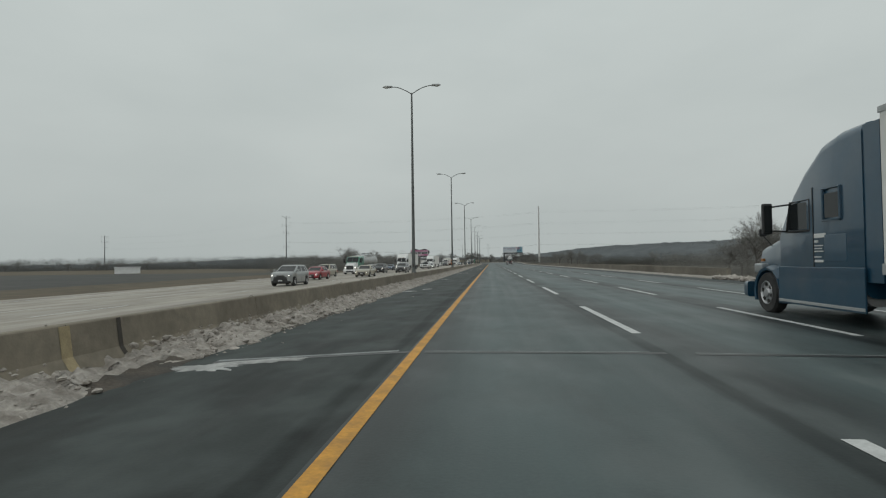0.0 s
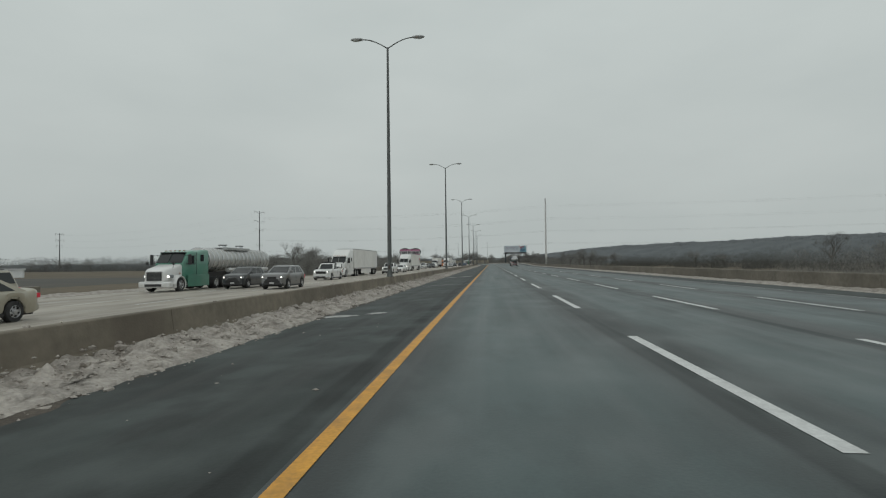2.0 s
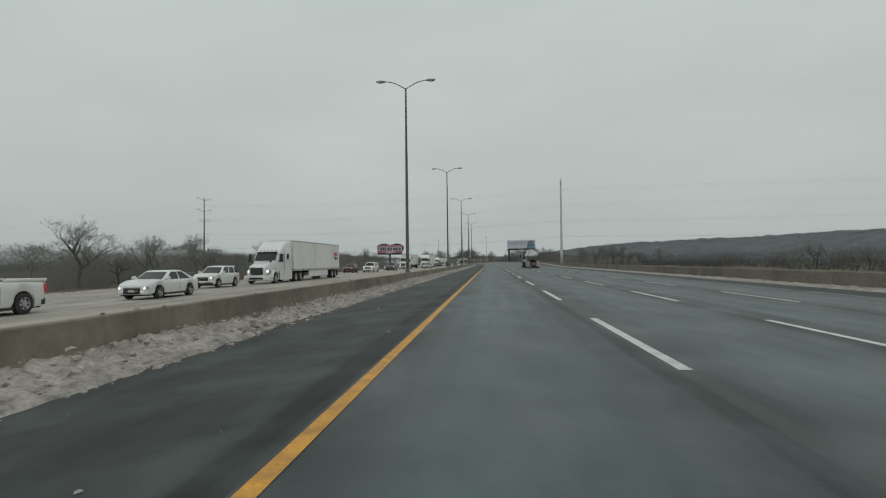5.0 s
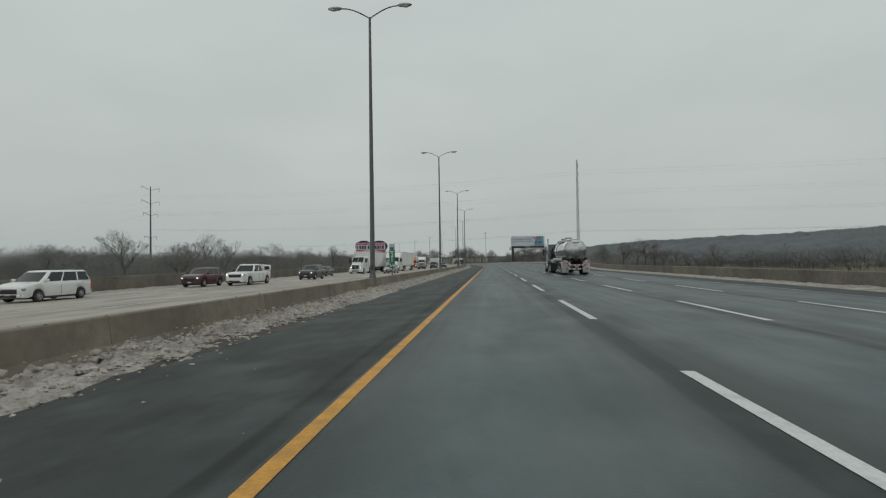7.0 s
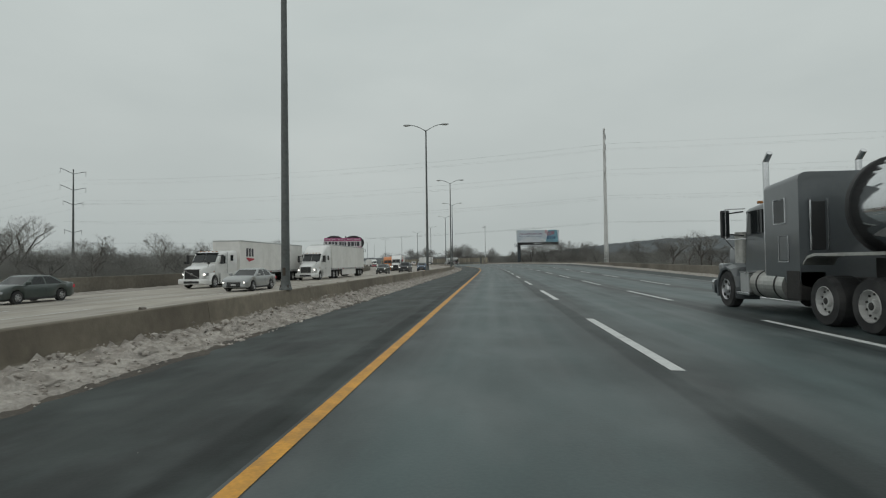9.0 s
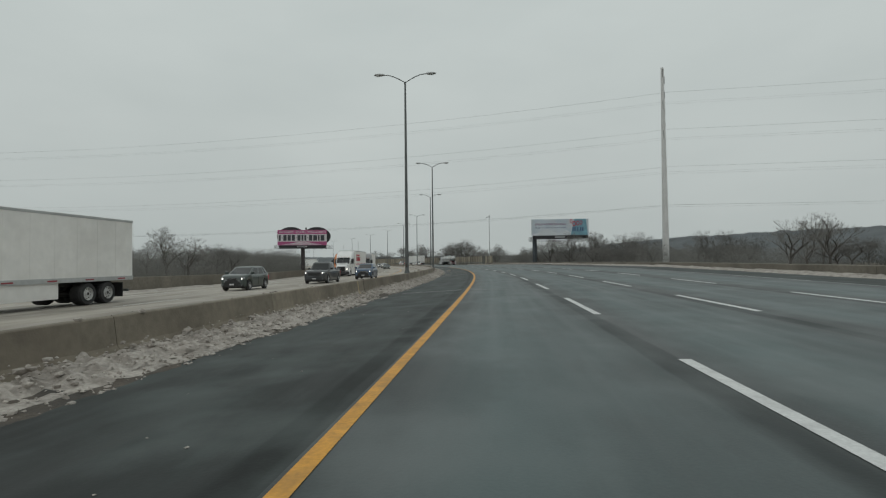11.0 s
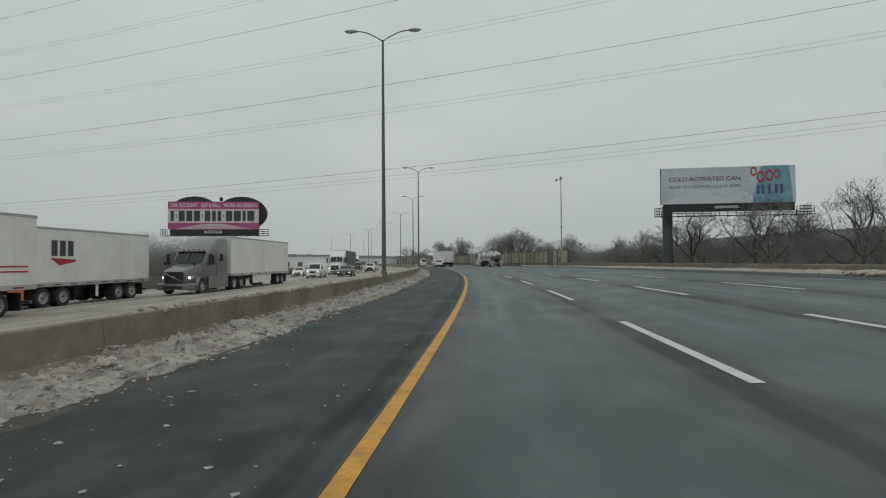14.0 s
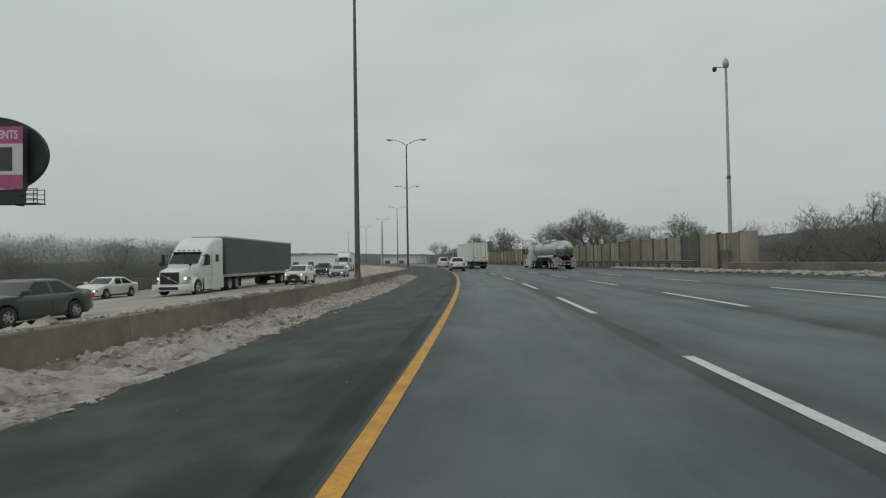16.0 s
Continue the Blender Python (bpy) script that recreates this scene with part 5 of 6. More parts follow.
def build_car(kind, colour, label, lights=True, category="car", cap=False, roof_bar=False, dark_face=False, single=False):
    """A car, nose along +Y, standing on z = 0 round its own centre."""
    c = dict(CARS[kind])
    if single:
        c.update(L=5.5, gf=1.05, gr=-0.5, rf=0.42, rr=-0.36, wb=3.35)
    name = {"sedan": "sedan", "suv": "sport_utility", "crossover": "crossover_car", "minivan": "minivan", "van": "delivery_van", "pickup": "pickup_truck"}[kind]
    ob = thing(name, label, category, "cars in the traffic")
    L, W, hl = c["L"], c["W"] / 2, c["L"] / 2
    yf, yr = c["wb"] / 2 + 0.08, -c["wb"] / 2 + 0.02
    arch = c["r"] + 0.06
    ys = sorted(set([-hl, -hl + 0.03, -hl + 0.08, -hl + 0.16, hl - 0.16, hl - 0.08, hl - 0.03, hl, c["gf"], c["gr"]] + [float(v) for v in np.linspace(-hl + 0.28, hl - 0.28, 16)] + [yw + arch * k for yw in (yf, yr) for k in (-1.0, -0.98, -0.85, -0.6, -0.3, 0, 0.3, 0.6, 0.85, 0.98, 1.0)]))

    def top(y):
        if y > c["gf"]:
            f = (y - c["gf"]) / (hl - c["gf"])
            return c["cowl"] + (c["nose"] - c["cowl"]) * f ** 2.2
        if y < c["gr"]:
            f = (c["gr"] - y) / max(0.05, c["gr"] + hl)
            return c["deck"] + (c["tail"] - c["deck"]) * f ** 1.5
        return c["belt"] + 0.02
    rings = []
    for y in ys:
        e = abs(y) / hl
        w = W * (1 - 0.10 * e ** 5 - 0.12 * e ** 24)
        zb = 0.24 + 0.08 * e ** 10
        for yw in (yf, yr):
            d = abs(y - yw)
            if d <= arch:
                zb = max(zb, c["r"] + math.sqrt(max(0, arch * arch - d * d)))
        zt = top(y)
        lo = min(zb + 0.1, zt - 0.16)
        m1, m2 = lo + (zt - lo) * 0.38, lo + (zt - lo) * 0.72
        half = [(w * 0.94, zb), (w * 0.985, lo), (w * 1.0, m1), (w * 0.995, m2), (w * 0.975, zt - 0.085), (w * 0.945, zt - 0.035), (w * 0.88, zt - 0.008), (w * 0.5, zt + 0.022)]
        near = hl - abs(y)
        pinch = 0.16 if near < 0.015 else 0.07 if near < 0.05 else 0.02 if near < 0.1 else 0.0
        zm = (zb + zt) / 2
        half = [(x * (1 - pinch * 0.35), z + (zm - z) * pinch) for x, z in half]
        rings.append([(x, y, z) for x, z in half] + [(-x, y, z) for x, z in reversed(half)])
    body = part("body", bm_loft(rings), colour, ob, soft=42)
    part("underbody", bm_box(-W * 0.8, W * 0.8, -hl + 0.2, hl - 0.2, 0.2, 0.62), CHASSIS, ob)
    for y in (yf, yr):
        for sx in (-1, 1):
            wheel(ob, sx * (W - 0.12), y, c["r"], 0.22, RIM)
    # cabin: one curved skin, cut into glass and painted pieces
    zb, zt = c["belt"] - 0.01, c["H"]
    wb_, wt = W * 0.925, W * 0.735
    gf, gr, rf, rr = c["gf"], c["gr"], c["rf"], c["rr"]
    cuts = {"sedan": ((0.16, 0.5), (0.54, 0.90)), "suv": ((0.05, 0.24), (0.28, 0.57), (0.61, 0.92)), "crossover": ((0.13, 0.25), (0.28, 0.56), (0.6, 0.92)), "minivan": ((0.05, 0.28), (0.31, 0.6), (0.63, 0.92)), "van": ((0.68, 0.93),), "pickup": ((0.09, 0.46), (0.5, 0.91))}[kind]
    if single:
        cuts = ((0.14, 0.88),)
    half = cabin_outline(cuts)
    outline = half + [(0.0, -0.0, "rear")]
    outline += [(-x, y, half[len(half) - 2 - k][2] if k < len(half) - 1 else "windshield") for k, (x, y, t) in enumerate(reversed(half[1:]))]
    kinds = [p[2] for p in outline]
    # spans on the mirrored half run backwards
    n_half = len(half)
    for k in range(n_half, len(outline)):
        kinds[k] = half[len(outline) - 1 - k][2]
    levels = ((0.0, 0.0), (0.08, 0.07), (0.3, 0.27), (0.55, 0.51), (0.74, 0.71), (0.86, 0.83), (0.93, 0.91), (0.975, 0.965))

    def skin(x, y, f, g):
        hw = wb_ + (wt - wb_) * f ** 1.25
        y1, y0 = gf + (rf - gf) * f, gr + (rr - gr) * f ** 1.1
        if f > 0.9:
            k = (f - 0.9) * 1.3
            hw, y1, y0 = hw * (1 - k * 0.9), y1 - k * 0.7, y0 + k * 0.6
        return Vector((x * hw, y0 + (y1 - y0) * y, zb + (zt - zb) * g))
    n = len(outline)
    pieces = {}
    for i in range(n):
        j = (i + 1) % n
        for r in range(len(levels) - 1):
            glass = kinds[i] in ("windshield", "side", "rear") and 1 <= r <= 4
            key = "paint" if not glass else kinds[i]
            if key == "side":
                key = "side" + str(int(round(outline[i][0] > 0))) + "_" + str(min(range(len(cuts)), key=lambda q: abs((outline[i][1] + outline[j][1]) / 2 - sum(cuts[q]) / 2)))
            pieces.setdefault(key, []).append([skin(*outline[a][:2], *levels[b]) for a, b in ((i, r), (j, r), (j, r + 1), (i, r + 1))])
    roof = [skin(*outline[i][:2], *levels[-1]) for i in range(n)]
    mid = sum(roof, Vector()) / n + Vector((0, 0, 0.018))
    for i in range(n):
        a, b = roof[i], roof[(i + 1) % n]
        a2, b2_ = a.lerp(mid, 0.45) + Vector((0, 0, 0.012)), b.lerp(mid, 0.45) + Vector((0, 0, 0.012))
        pieces["paint"] += [[a, b, b2_, a2], [a2, b2_, mid]]
    for key, polys in pieces.items():
        bm = bmesh.new()
        for p in polys:
            vs = [bm.verts.new(v) for v in p]
            bm.faces.new(vs)
        bmesh.ops.remove_doubles(bm, verts=bm.verts, dist=0.0005)
        bmesh.ops.recalc_face_normals(bm, faces=bm.faces)
        if key == "paint":
            part("cabin", bm, colour, ob, soft=35)
        else:
            part({"windshield": "windshield", "rear": "rear_window"}.get(key, "side_window"), bm, GLASS, ob, soft=60)
    for sx in (-1, 1):
        for lo_, hi_ in cuts:
            y = gr + (gf - gr) * lo_
            part("door_seam", bm_box(sx * W - 0.004, sx * W + 0.004, y - 0.008, y + 0.008, 0.42, zb - 0.16), TRIM, body)
            part("door_handle", bm_box(sx * W * 0.99 - 0.01, sx * W * 0.99 + 0.025, y + 0.1, y + 0.27, zb - 0.2, zb - 0.165, 0.008), TRIM if kind in ("pickup", "van") else colour, body)
        my = gr + (gf - gr) * 0.9
        x0 = sx * (wb_ - 0.02)
        part("mirror", bm_box(min(x0, x0 + sx * 0.24), max(x0, x0 + sx * 0.24), my - 0.09, my + 0.05, zb + 0.04, zb + 0.21, 0.045), TRIM if kind in ("pickup", "van") else colour, ob)
        part("sill", bm_box(sx * W * 0.955 - 0.03, sx * W * 0.955 + 0.03, yr + arch, yf - arch, 0.2, 0.31, 0.01), TRIM, ob)
        zf = c["nose"]
        part("headlight", bm_loft([rounded(hl - 0.5, 0.06, zf - 0.15, zf - 0.05, 0.03), rounded(hl - 0.12, 0.2, zf - 0.21, zf - 0.05, 0.05), rounded(hl - 0.012, 0.17, zf - 0.19, zf - 0.08, 0.05)]), HEAD_OFF, ob, "clear glossy headlight housing", soft=50).location.x = sx * W * 0.70
        if lights:
            part("headlight_bulb", bm_lathe([(0.055, hl - 0.03), (0.055, hl - 0.004), (0.02, hl + 0.006)], 12, (sx * W * 0.72, 0, zf - 0.145), "Y"), HEAD_ON, ob)
        zr = c["tail"]
        tall = 0.14 if kind == "sedan" else 0.30
        part("tail_light", bm_box(sx * W * 0.78 - 0.11, sx * W * 0.78 + 0.11, -hl - 0.004, -hl + 0.3, zr - 0.14 - tall, zr - 0.12, 0.03), TAIL, ob)
        part("fog_light", bm_box(sx * W * 0.66 - 0.09, sx * W * 0.66 + 0.09, hl - 0.14, hl + 0.006, 0.36, 0.45, 0.02), HEAD_OFF if lights else TRIM, ob)
    z = c["nose"]
    gw = W * {"pickup": 0.56, "van": 0.4, "crossover": 0.36}.get(kind, 0.5)
    grille = part("grille", bm_box(-gw, gw, hl - 0.1, hl + 0.012, z - 0.38, z - 0.1, 0.03), TRIM, ob)
    for i in range(3):
        zz = z - 0.33 + i * 0.09
        part("grille_bar", bm_box(-gw * 0.93, gw * 0.93, hl + 0.008, hl + 0.022, zz - 0.011, zz + 0.011), CHROME if i == 2 and not dark_face else CHASSIS, grille)
    if kind == "crossover":
        part("lower_face", bm_loft([rounded(hl - 0.12, W * 0.74, 0.36, 0.76, 0.1), rounded(hl - 0.02, W * 0.66, 0.37, 0.75, 0.1), rounded(hl + 0.016, W * 0.58, 0.4, 0.72, 0.08)]), TRIM, ob, "black lower face", soft=50)
        for sx in (-1, 1):
            part("face_trim", bm_path([(sx * W * 0.36, hl + 0.02, z - 0.22), (sx * W * 0.56, hl + 0.012, z - 0.27), (sx * W * 0.55, hl + 0.016, z - 0.37), (sx * W * 0.66, hl - 0.02, z - 0.4)], 0.018, 6), CHROME, ob)
    intake = part("lower_intake", bm_box(-W * 0.5, W * 0.5, hl - 0.05, hl + 0.03, 0.3, 0.45, 0.02), TRIM, ob)
    part("intake_bar", bm_box(-W * 0.46, W * 0.46, hl + 0.026, hl + 0.036, 0.37, 0.385), CHASSIS, intake)
    low = TRIM if kind in ("suv", "crossover") or dark_face else (CHROME if kind == "pickup" else colour)
    part("bumper", bm_loft([rounded(hl - 0.3, W * 0.93, 0.27, 0.46, 0.06), rounded(hl - 0.06, W * 0.84, 0.27, 0.47, 0.07), rounded(hl + 0.025, W * 0.7, 0.3, 0.45, 0.06)]), low, ob, soft=50)
    part("bumper", bm_loft([rounded(-hl + 0.3, W * 0.93, 0.3, 0.55, 0.06), rounded(-hl + 0.04, W * 0.86, 0.3, 0.57, 0.07), rounded(-hl - 0.045, W * 0.72, 0.34, 0.54, 0.06)]), low, ob, soft=50)
    part("plate", bm_box(-0.16, 0.16, hl + 0.038, hl + 0.046, 0.4, 0.5), PLATE, ob)
    zp = 0.36 if kind == "pickup" else 0.66
    part("plate", bm_box(-0.16, 0.16, -hl - 0.056, -hl - 0.0 if kind != "pickup" else -hl - 0.04, zp, zp + 0.12), PLATE, ob)
    if kind == "pickup":
        if cap:
            part("bed_cap", bm_loft([rounded(gr + 0.02, W * 0.9, 1.15, 1.86, 0.14), rounded(-hl + 0.08, W * 0.9, 1.15, 1.78, 0.14)]), colour, ob, soft=40)
            for sx in (-1, 1):
                q = [(sx * W * 0.905, -hl + 0.5, 1.35), (sx * W * 0.905, gr - 0.3, 1.35), (sx * W * 0.905, gr - 0.3, 1.66), (sx * W * 0.905, -hl + 0.5, 1.66)]
                pane("cap_window", q if sx > 0 else q[::-1], GLASS, ob, 0.012)
        else:
            part("bed_liner", bm_box(-W * 0.8, W * 0.8, -hl + 0.1, gr - 0.08, 1.2, 1.25), CHASSIS, ob)
            for sx in (-1, 1):
                part("bed_rail", bm_box(sx * W * 0.88 - 0.06, sx * W * 0.88 + 0.06, -hl + 0.06, gr - 0.05, 1.2, 1.31, 0.03), colour, ob)
            part("tailgate", bm_box(-W * 0.82, W * 0.82, -hl - 0.01, -hl + 0.06, 0.7, 1.3, 0.03), colour, ob)
    if roof_bar:
        part("roof_bar", bm_box(-0.7, 0.7, rr - 0.2, rf - 0.1 if single else rr + 0.35, c["H"] + 0.0, c["H"] + 0.12, 0.03), TRIM, ob)
        if single:
            part("headache_rack", bm_box(-W * 0.75, W * 0.75, gr - 0.2, gr - 0.14, 1.25, c["H"] + 0.02, 0.015), TRIM, ob)
            for sx in (-1, 1):
                part("rack_post", bm_box(sx * W * 0.86 - 0.03, sx * W * 0.86 + 0.03, -hl + 0.3, -hl + 0.36, 1.25, 1.78), TRIM, ob)
                part("rack_rail", bm_box(sx * W * 0.86 - 0.03, sx * W * 0.86 + 0.03, -hl + 0.3, gr - 0.15, 1.33, 1.39), TRIM, ob)
    elif kind in ("suv", "minivan"):
        for sx in (-1, 1):
            part("roof_rail", bm_tube((sx * wt * 0.82, rr + 0.25, c["H"] + 0.02), (sx * wt * 0.82, rf - 0.25, c["H"] + 0.02), 0.02, 0.02, 6), TRIM, ob)
    return ob


def put(ob, s, l, oncoming=True):
    ob.matrix_world = on_road(s, l, 180 if oncoming else 0)
    return ob


# ---- lorries: origin on the ground under the front axle, nose along +Y ----
def axle(ob, y, r=0.51, dual=True, rim=None):
    for sx in (-1, 1):
        wheel(ob, sx * (0.98 if dual else 1.06), y, r, 0.56 if dual else 0.3, rim or STEEL_RIM, dual)
    part("axle_beam", bm_tube((-0.9, y, r), (0.9, y, r), 0.12, 0.12, 8), CHASSIS, ob)


def tractor(ob, colour, style, lights=True, fairing=True, nose=None, face=""):
    """The pulling unit. face: "black" for a dark grille and bumper, "bar" for a dark grille with a bright diagonal bar."""
    nose = nose or colour
    classic = style == "classic"
    part("frame", bm_box(-0.45, 0.45, -7.1, 0.9, 0.62, 0.95), CHASSIS, ob)
    axle(ob, 0, 0.51, False, RIM)
    axle(ob, -4.65 if classic else -4.9)
    axle(ob, -5.95 if classic else -6.2)
    if classic:
        hood = [rounded(1.15, 0.60, 0.75, 1.72, 0.10), rounded(0.4, 0.66, 0.75, 1.80, 0.12), rounded(-0.75, 0.78, 0.75, 1.92, 0.14)]
        cab = [rounded(-0.75, 1.02, 0.7, 2.72, 0.12, 0.18), rounded(-2.2, 1.05, 0.7, 2.85, 0.14), rounded(-2.25, 1.20, 0.75, 3.15, 0.14), rounded(-3.75, 1.22, 0.75, 3.25, 0.16)]
        wz0, wz1, wy0, wy1, ww = 2.05, 2.6, -0.86, -0.92, 0.93
    else:
        hood = [rounded(1.32, 0.70, 0.72, 1.50, 0.2), rounded(1.05, 0.80, 0.70, 1.68, 0.22), rounded(0.2, 0.88, 0.70, 1.85, 0.22), rounded(-0.5, 1.02, 0.70, 2.0, 0.2)]
        hi = 3.92 if fairing else 3.1
        mid = 3.35 if fairing else 3.0
        cab = [rounded(-0.42, 1.06, 0.6, 2.05, 0.15), rounded(-0.8, 1.10, 0.6, 2.5, 0.16), rounded(-1.15, 1.13, 0.6, 2.9, 0.18), rounded(-1.7, 1.18, 0.6, mid, 0.22), rounded(-2.4, 1.22, 0.6, hi - 0.12, 0.25), rounded(-3.0, 1.24, 0.6, hi, 0.25), rounded(-3.7, 1.24, 0.6, hi, 0.2)]
        wz0, wz1, wy0, wy1, ww = 2.08, 2.82, -0.40, -1.03, 0.98
    part("hood", bm_loft(hood), nose, ob, soft=32)
    part("cab", bm_loft(cab), colour, ob, soft=32)
    for sx in (-1, 1):
        pane("windshield_pane", [(sx * 0.03, wy0 + 0.02, wz0), (sx * ww, wy0 - 0.04, wz0), (sx * ww * 0.96, wy1, wz1), (sx * 0.03, wy1 + 0.06, wz1)][::sx * -1], GLASS, ob, 0.03)
        x = 1.045 if classic else 1.15
        q = [(sx * x, -1.85, 2.02), (sx * x, -1.0, 2.02), (sx * x, -1.15, 2.62), (sx * x, -1.85, 2.62)]
        pane("side_window", q if sx > 0 else q[::-1], GLASS, ob, 0.035)
        x = 1.215 if classic else 1.235
        a, b = (-3.2, -2.75) if classic else (-3.0, -2.55)
        q = [(sx * x, a, 2.2), (sx * x, b, 2.2), (sx * x, b, 2.7), (sx * x, a, 2.7)]
        pane("sleeper_window", q if sx > 0 else q[::-1], GLASS, ob, 0.02)
        part("door_seam", bm_box(sx * (1.07 if classic else 1.2) - 0.01, sx * (1.07 if classic else 1.2) + 0.01, -2.06, -2.03, 0.9, 2.9), TRIM, ob)
        # fender arch over the front wheel
        rings = []
        for k in range(9):
            a = radians(-20 + 27.5 * k)
            rings.append([(sx * xx, math.cos(a) * rr, 0.51 + math.sin(a) * rr) for xx, rr in ((0.62, 0.60), (1.2, 0.58), (1.22, 0.64), (1.05, 0.70), (0.62, 0.72))])
        part("fender", bm_loft(rings), nose, ob)
        part("headlight", bm_box(sx * 0.86 - 0.17, sx * 0.86 + 0.17, 0.62, 1.02 if not classic else 0.95, 1.0, 1.24, 0.05), HEAD_OFF, ob)
        if lights:
            part("headlight_bulb", bm_lathe([(0.085, 0.9), (0.085, 1.03 if not classic else 0.96), (0.03, 1.04 if not classic else 0.97)], 12, (sx * 0.86, 0, 1.12), "Y"), HEAD_ON, ob)
        mirror = part("mirror", bm_box(sx * 1.48 - 0.11, sx * 1.48 + 0.11, -0.72, -0.6, 1.95, 2.7, 0.04), TRIM, ob)
        part("mirror_arm", bm_path([(sx * 1.05, -0.8, 2.65), (sx * 1.48, -0.66, 2.6)], 0.02, 6), TRIM, mirror)
        part("mirror_arm", bm_path([(sx * 1.05, -0.8, 2.0), (sx * 1.48, -0.66, 2.05)], 0.02, 6), TRIM, mirror)
        hm = part("hood_mirror", bm_box(sx * 0.98 - 0.09, sx * 0.98 + 0.09, 0.55, 0.63, 1.95, 2.15, 0.03), CHROME if classic else TRIM, ob)
        part("mirror_arm", bm_tube((sx * 0.8, 0.4, 1.65), (sx * 0.98, 0.58, 1.97), 0.015, 0.015, 6), TRIM, hm)
        ta, tb, tr = (-3.1, -1.55, 0.35) if classic else (-3.6, -1.5, 0.31)
        tank = part("fuel_tank", bm_tube((sx * 0.93, ta, 0.74), (sx * 0.93, tb, 0.74), tr, tr, 24), DULL_ALLOY if classic else STEEL_RIM, ob, smooth=False)
        for y in (-1.9, -2.75 if classic else -3.2):
            part("tank_strap", bm_tube((sx * 0.93, y - 0.03, 0.74), (sx * 0.93, y + 0.03, 0.74), tr + 0.01, tr + 0.01, 24), CHASSIS, tank)
        part("step", bm_box(sx * 1.1 - 0.16, sx * 1.1 + 0.16, -1.45, -0.75, 0.42, 0.5, 0.015), CHROME, ob)
        if classic:
            part("exhaust_stack", bm_path([(sx * 1.08, -2.12, 0.9), (sx * 1.08, -2.12, 3.75), (sx * 1.08, -2.32, 3.95)], 0.075, 10), CHROME, ob)
            part("air_cleaner", bm_tube((sx * 0.98, -0.55, 1.25), (sx * 0.98, -0.55, 2.1), 0.19, 0.19, 14), DULL_ALLOY, ob)
            part("tool_box", bm_box(sx * 0.95 - 0.28, sx * 0.95 + 0.28, -3.75, -3.2, 0.45, 1.1, 0.03), CHASSIS, ob)
            part("rear_fender", bm_loft([[(sx * 0.68, y, z), (sx * 1.3, y, z), (sx * 1.3, y - 0.01, z + 0.06), (sx * 0.68, y - 0.01, z + 0.06)] for y, z in ((-4.0, 1.22), (-4.15, 1.36), (-4.4, 1.41), (-6.5, 1.41), (-6.8, 1.34), (-7.0, 1.12))]), DULL_ALLOY, ob)
        else:
            part("side_skirt", bm_box(sx * 1.265 - 0.02, sx * 1.265 + 0.02, -3.75, -0.75, 0.32, 1.18, 0.015), colour, ob)
            part("marker_light", bm_box(sx * 1.2 - 0.03, sx * 1.2 + 0.03, 0.1, 0.2, 1.3, 1.37), AMBER, ob)
        part("mudflap", bm_box(sx * 0.98 - 0.3, sx * 0.98 + 0.3, -7.0, -6.97, 0.25, 0.95), TRIM, ob)
        part("mirror_glass", bm_box(sx * 1.48 - 0.085, sx * 1.48 + 0.085, -0.73, -0.72, 2.0, 2.64), GLASS, mirror)
        if classic:
            part("window_frame", bm_path([(sx * 1.225, -3.22, 2.17), (sx * 1.225, -2.73, 2.17), (sx * 1.225, -2.73, 2.73), (sx * 1.225, -3.22, 2.73), (sx * 1.225, -3.22, 2.17)], 0.022, 6), CHROME, ob)
            part("sleeper_hatch", bm_box(sx * 1.215 - 0.012, sx * 1.215 + 0.012, -3.3, -2.95, 1.32, 1.85, 0.01), P_STEELGREY, ob)
            part("hatch_frame", bm_path([(sx * 1.23, -3.33, 1.29), (sx * 1.23, -2.92, 1.29), (sx * 1.23, -2.92, 1.88), (sx * 1.23, -3.33, 1.88), (sx * 1.23, -3.33, 1.29)], 0.014, 6), CHROME, ob)
            part("rear_panel", bm_box(min(sx * 0.68, sx * 1.0), max(sx * 0.68, sx * 1.0), -3.775, -3.74, 1.55, 2.6, 0.01), TRIM, ob)
            for x in (0.66, 1.02):
                part("grab_rail", bm_path([(sx * x, -3.75, 1.5), (sx * x, -3.83, 1.54), (sx * x, -3.83, 2.62), (sx * x, -3.75, 2.66)], 0.018, 6), CHROME, ob)
            box = part("battery_box", bm_box(sx * 0.98 - 0.26, sx * 0.98 + 0.26, -1.42, -0.95, 0.5, 1.0, 0.02), GALV_LIGHT, ob)
            part("box_lid", bm_box(sx * 0.98 - 0.28, sx * 0.98 + 0.28, -1.44, -0.93, 1.0, 1.03, 0.01), CHROME, box)
            part("mirror_bracket", bm_path([(sx * 1.05, -0.9, 2.72), (sx * 1.5, -0.75, 2.72), (sx * 1.5, -0.75, 1.9), (sx * 1.05, -0.9, 1.9)], 0.018, 6), CHROME, mirror)
        else:
            part("cab_step", bm_box(sx * 1.17 - 0.04, sx * 1.17 + 0.04, -1.5, -0.85, 0.72, 0.78, 0.01), CHASSIS, ob)
            part("door_handle", bm_box(sx * 1.16 - 0.015, sx * 1.16 + 0.03, -1.95, -1.75, 1.72, 1.77, 0.01), TRIM, ob)
            part("window_frame", bm_path([(sx * 1.175, -1.9, 1.98), (sx * 1.175, -0.95, 1.98), (sx * 1.175, -1.12, 2.66), (sx * 1.175, -1.9, 2.66), (sx * 1.175, -1.9, 1.98)], 0.03, 6), TRIM, ob)
    yg = 1.16 if classic else 1.34
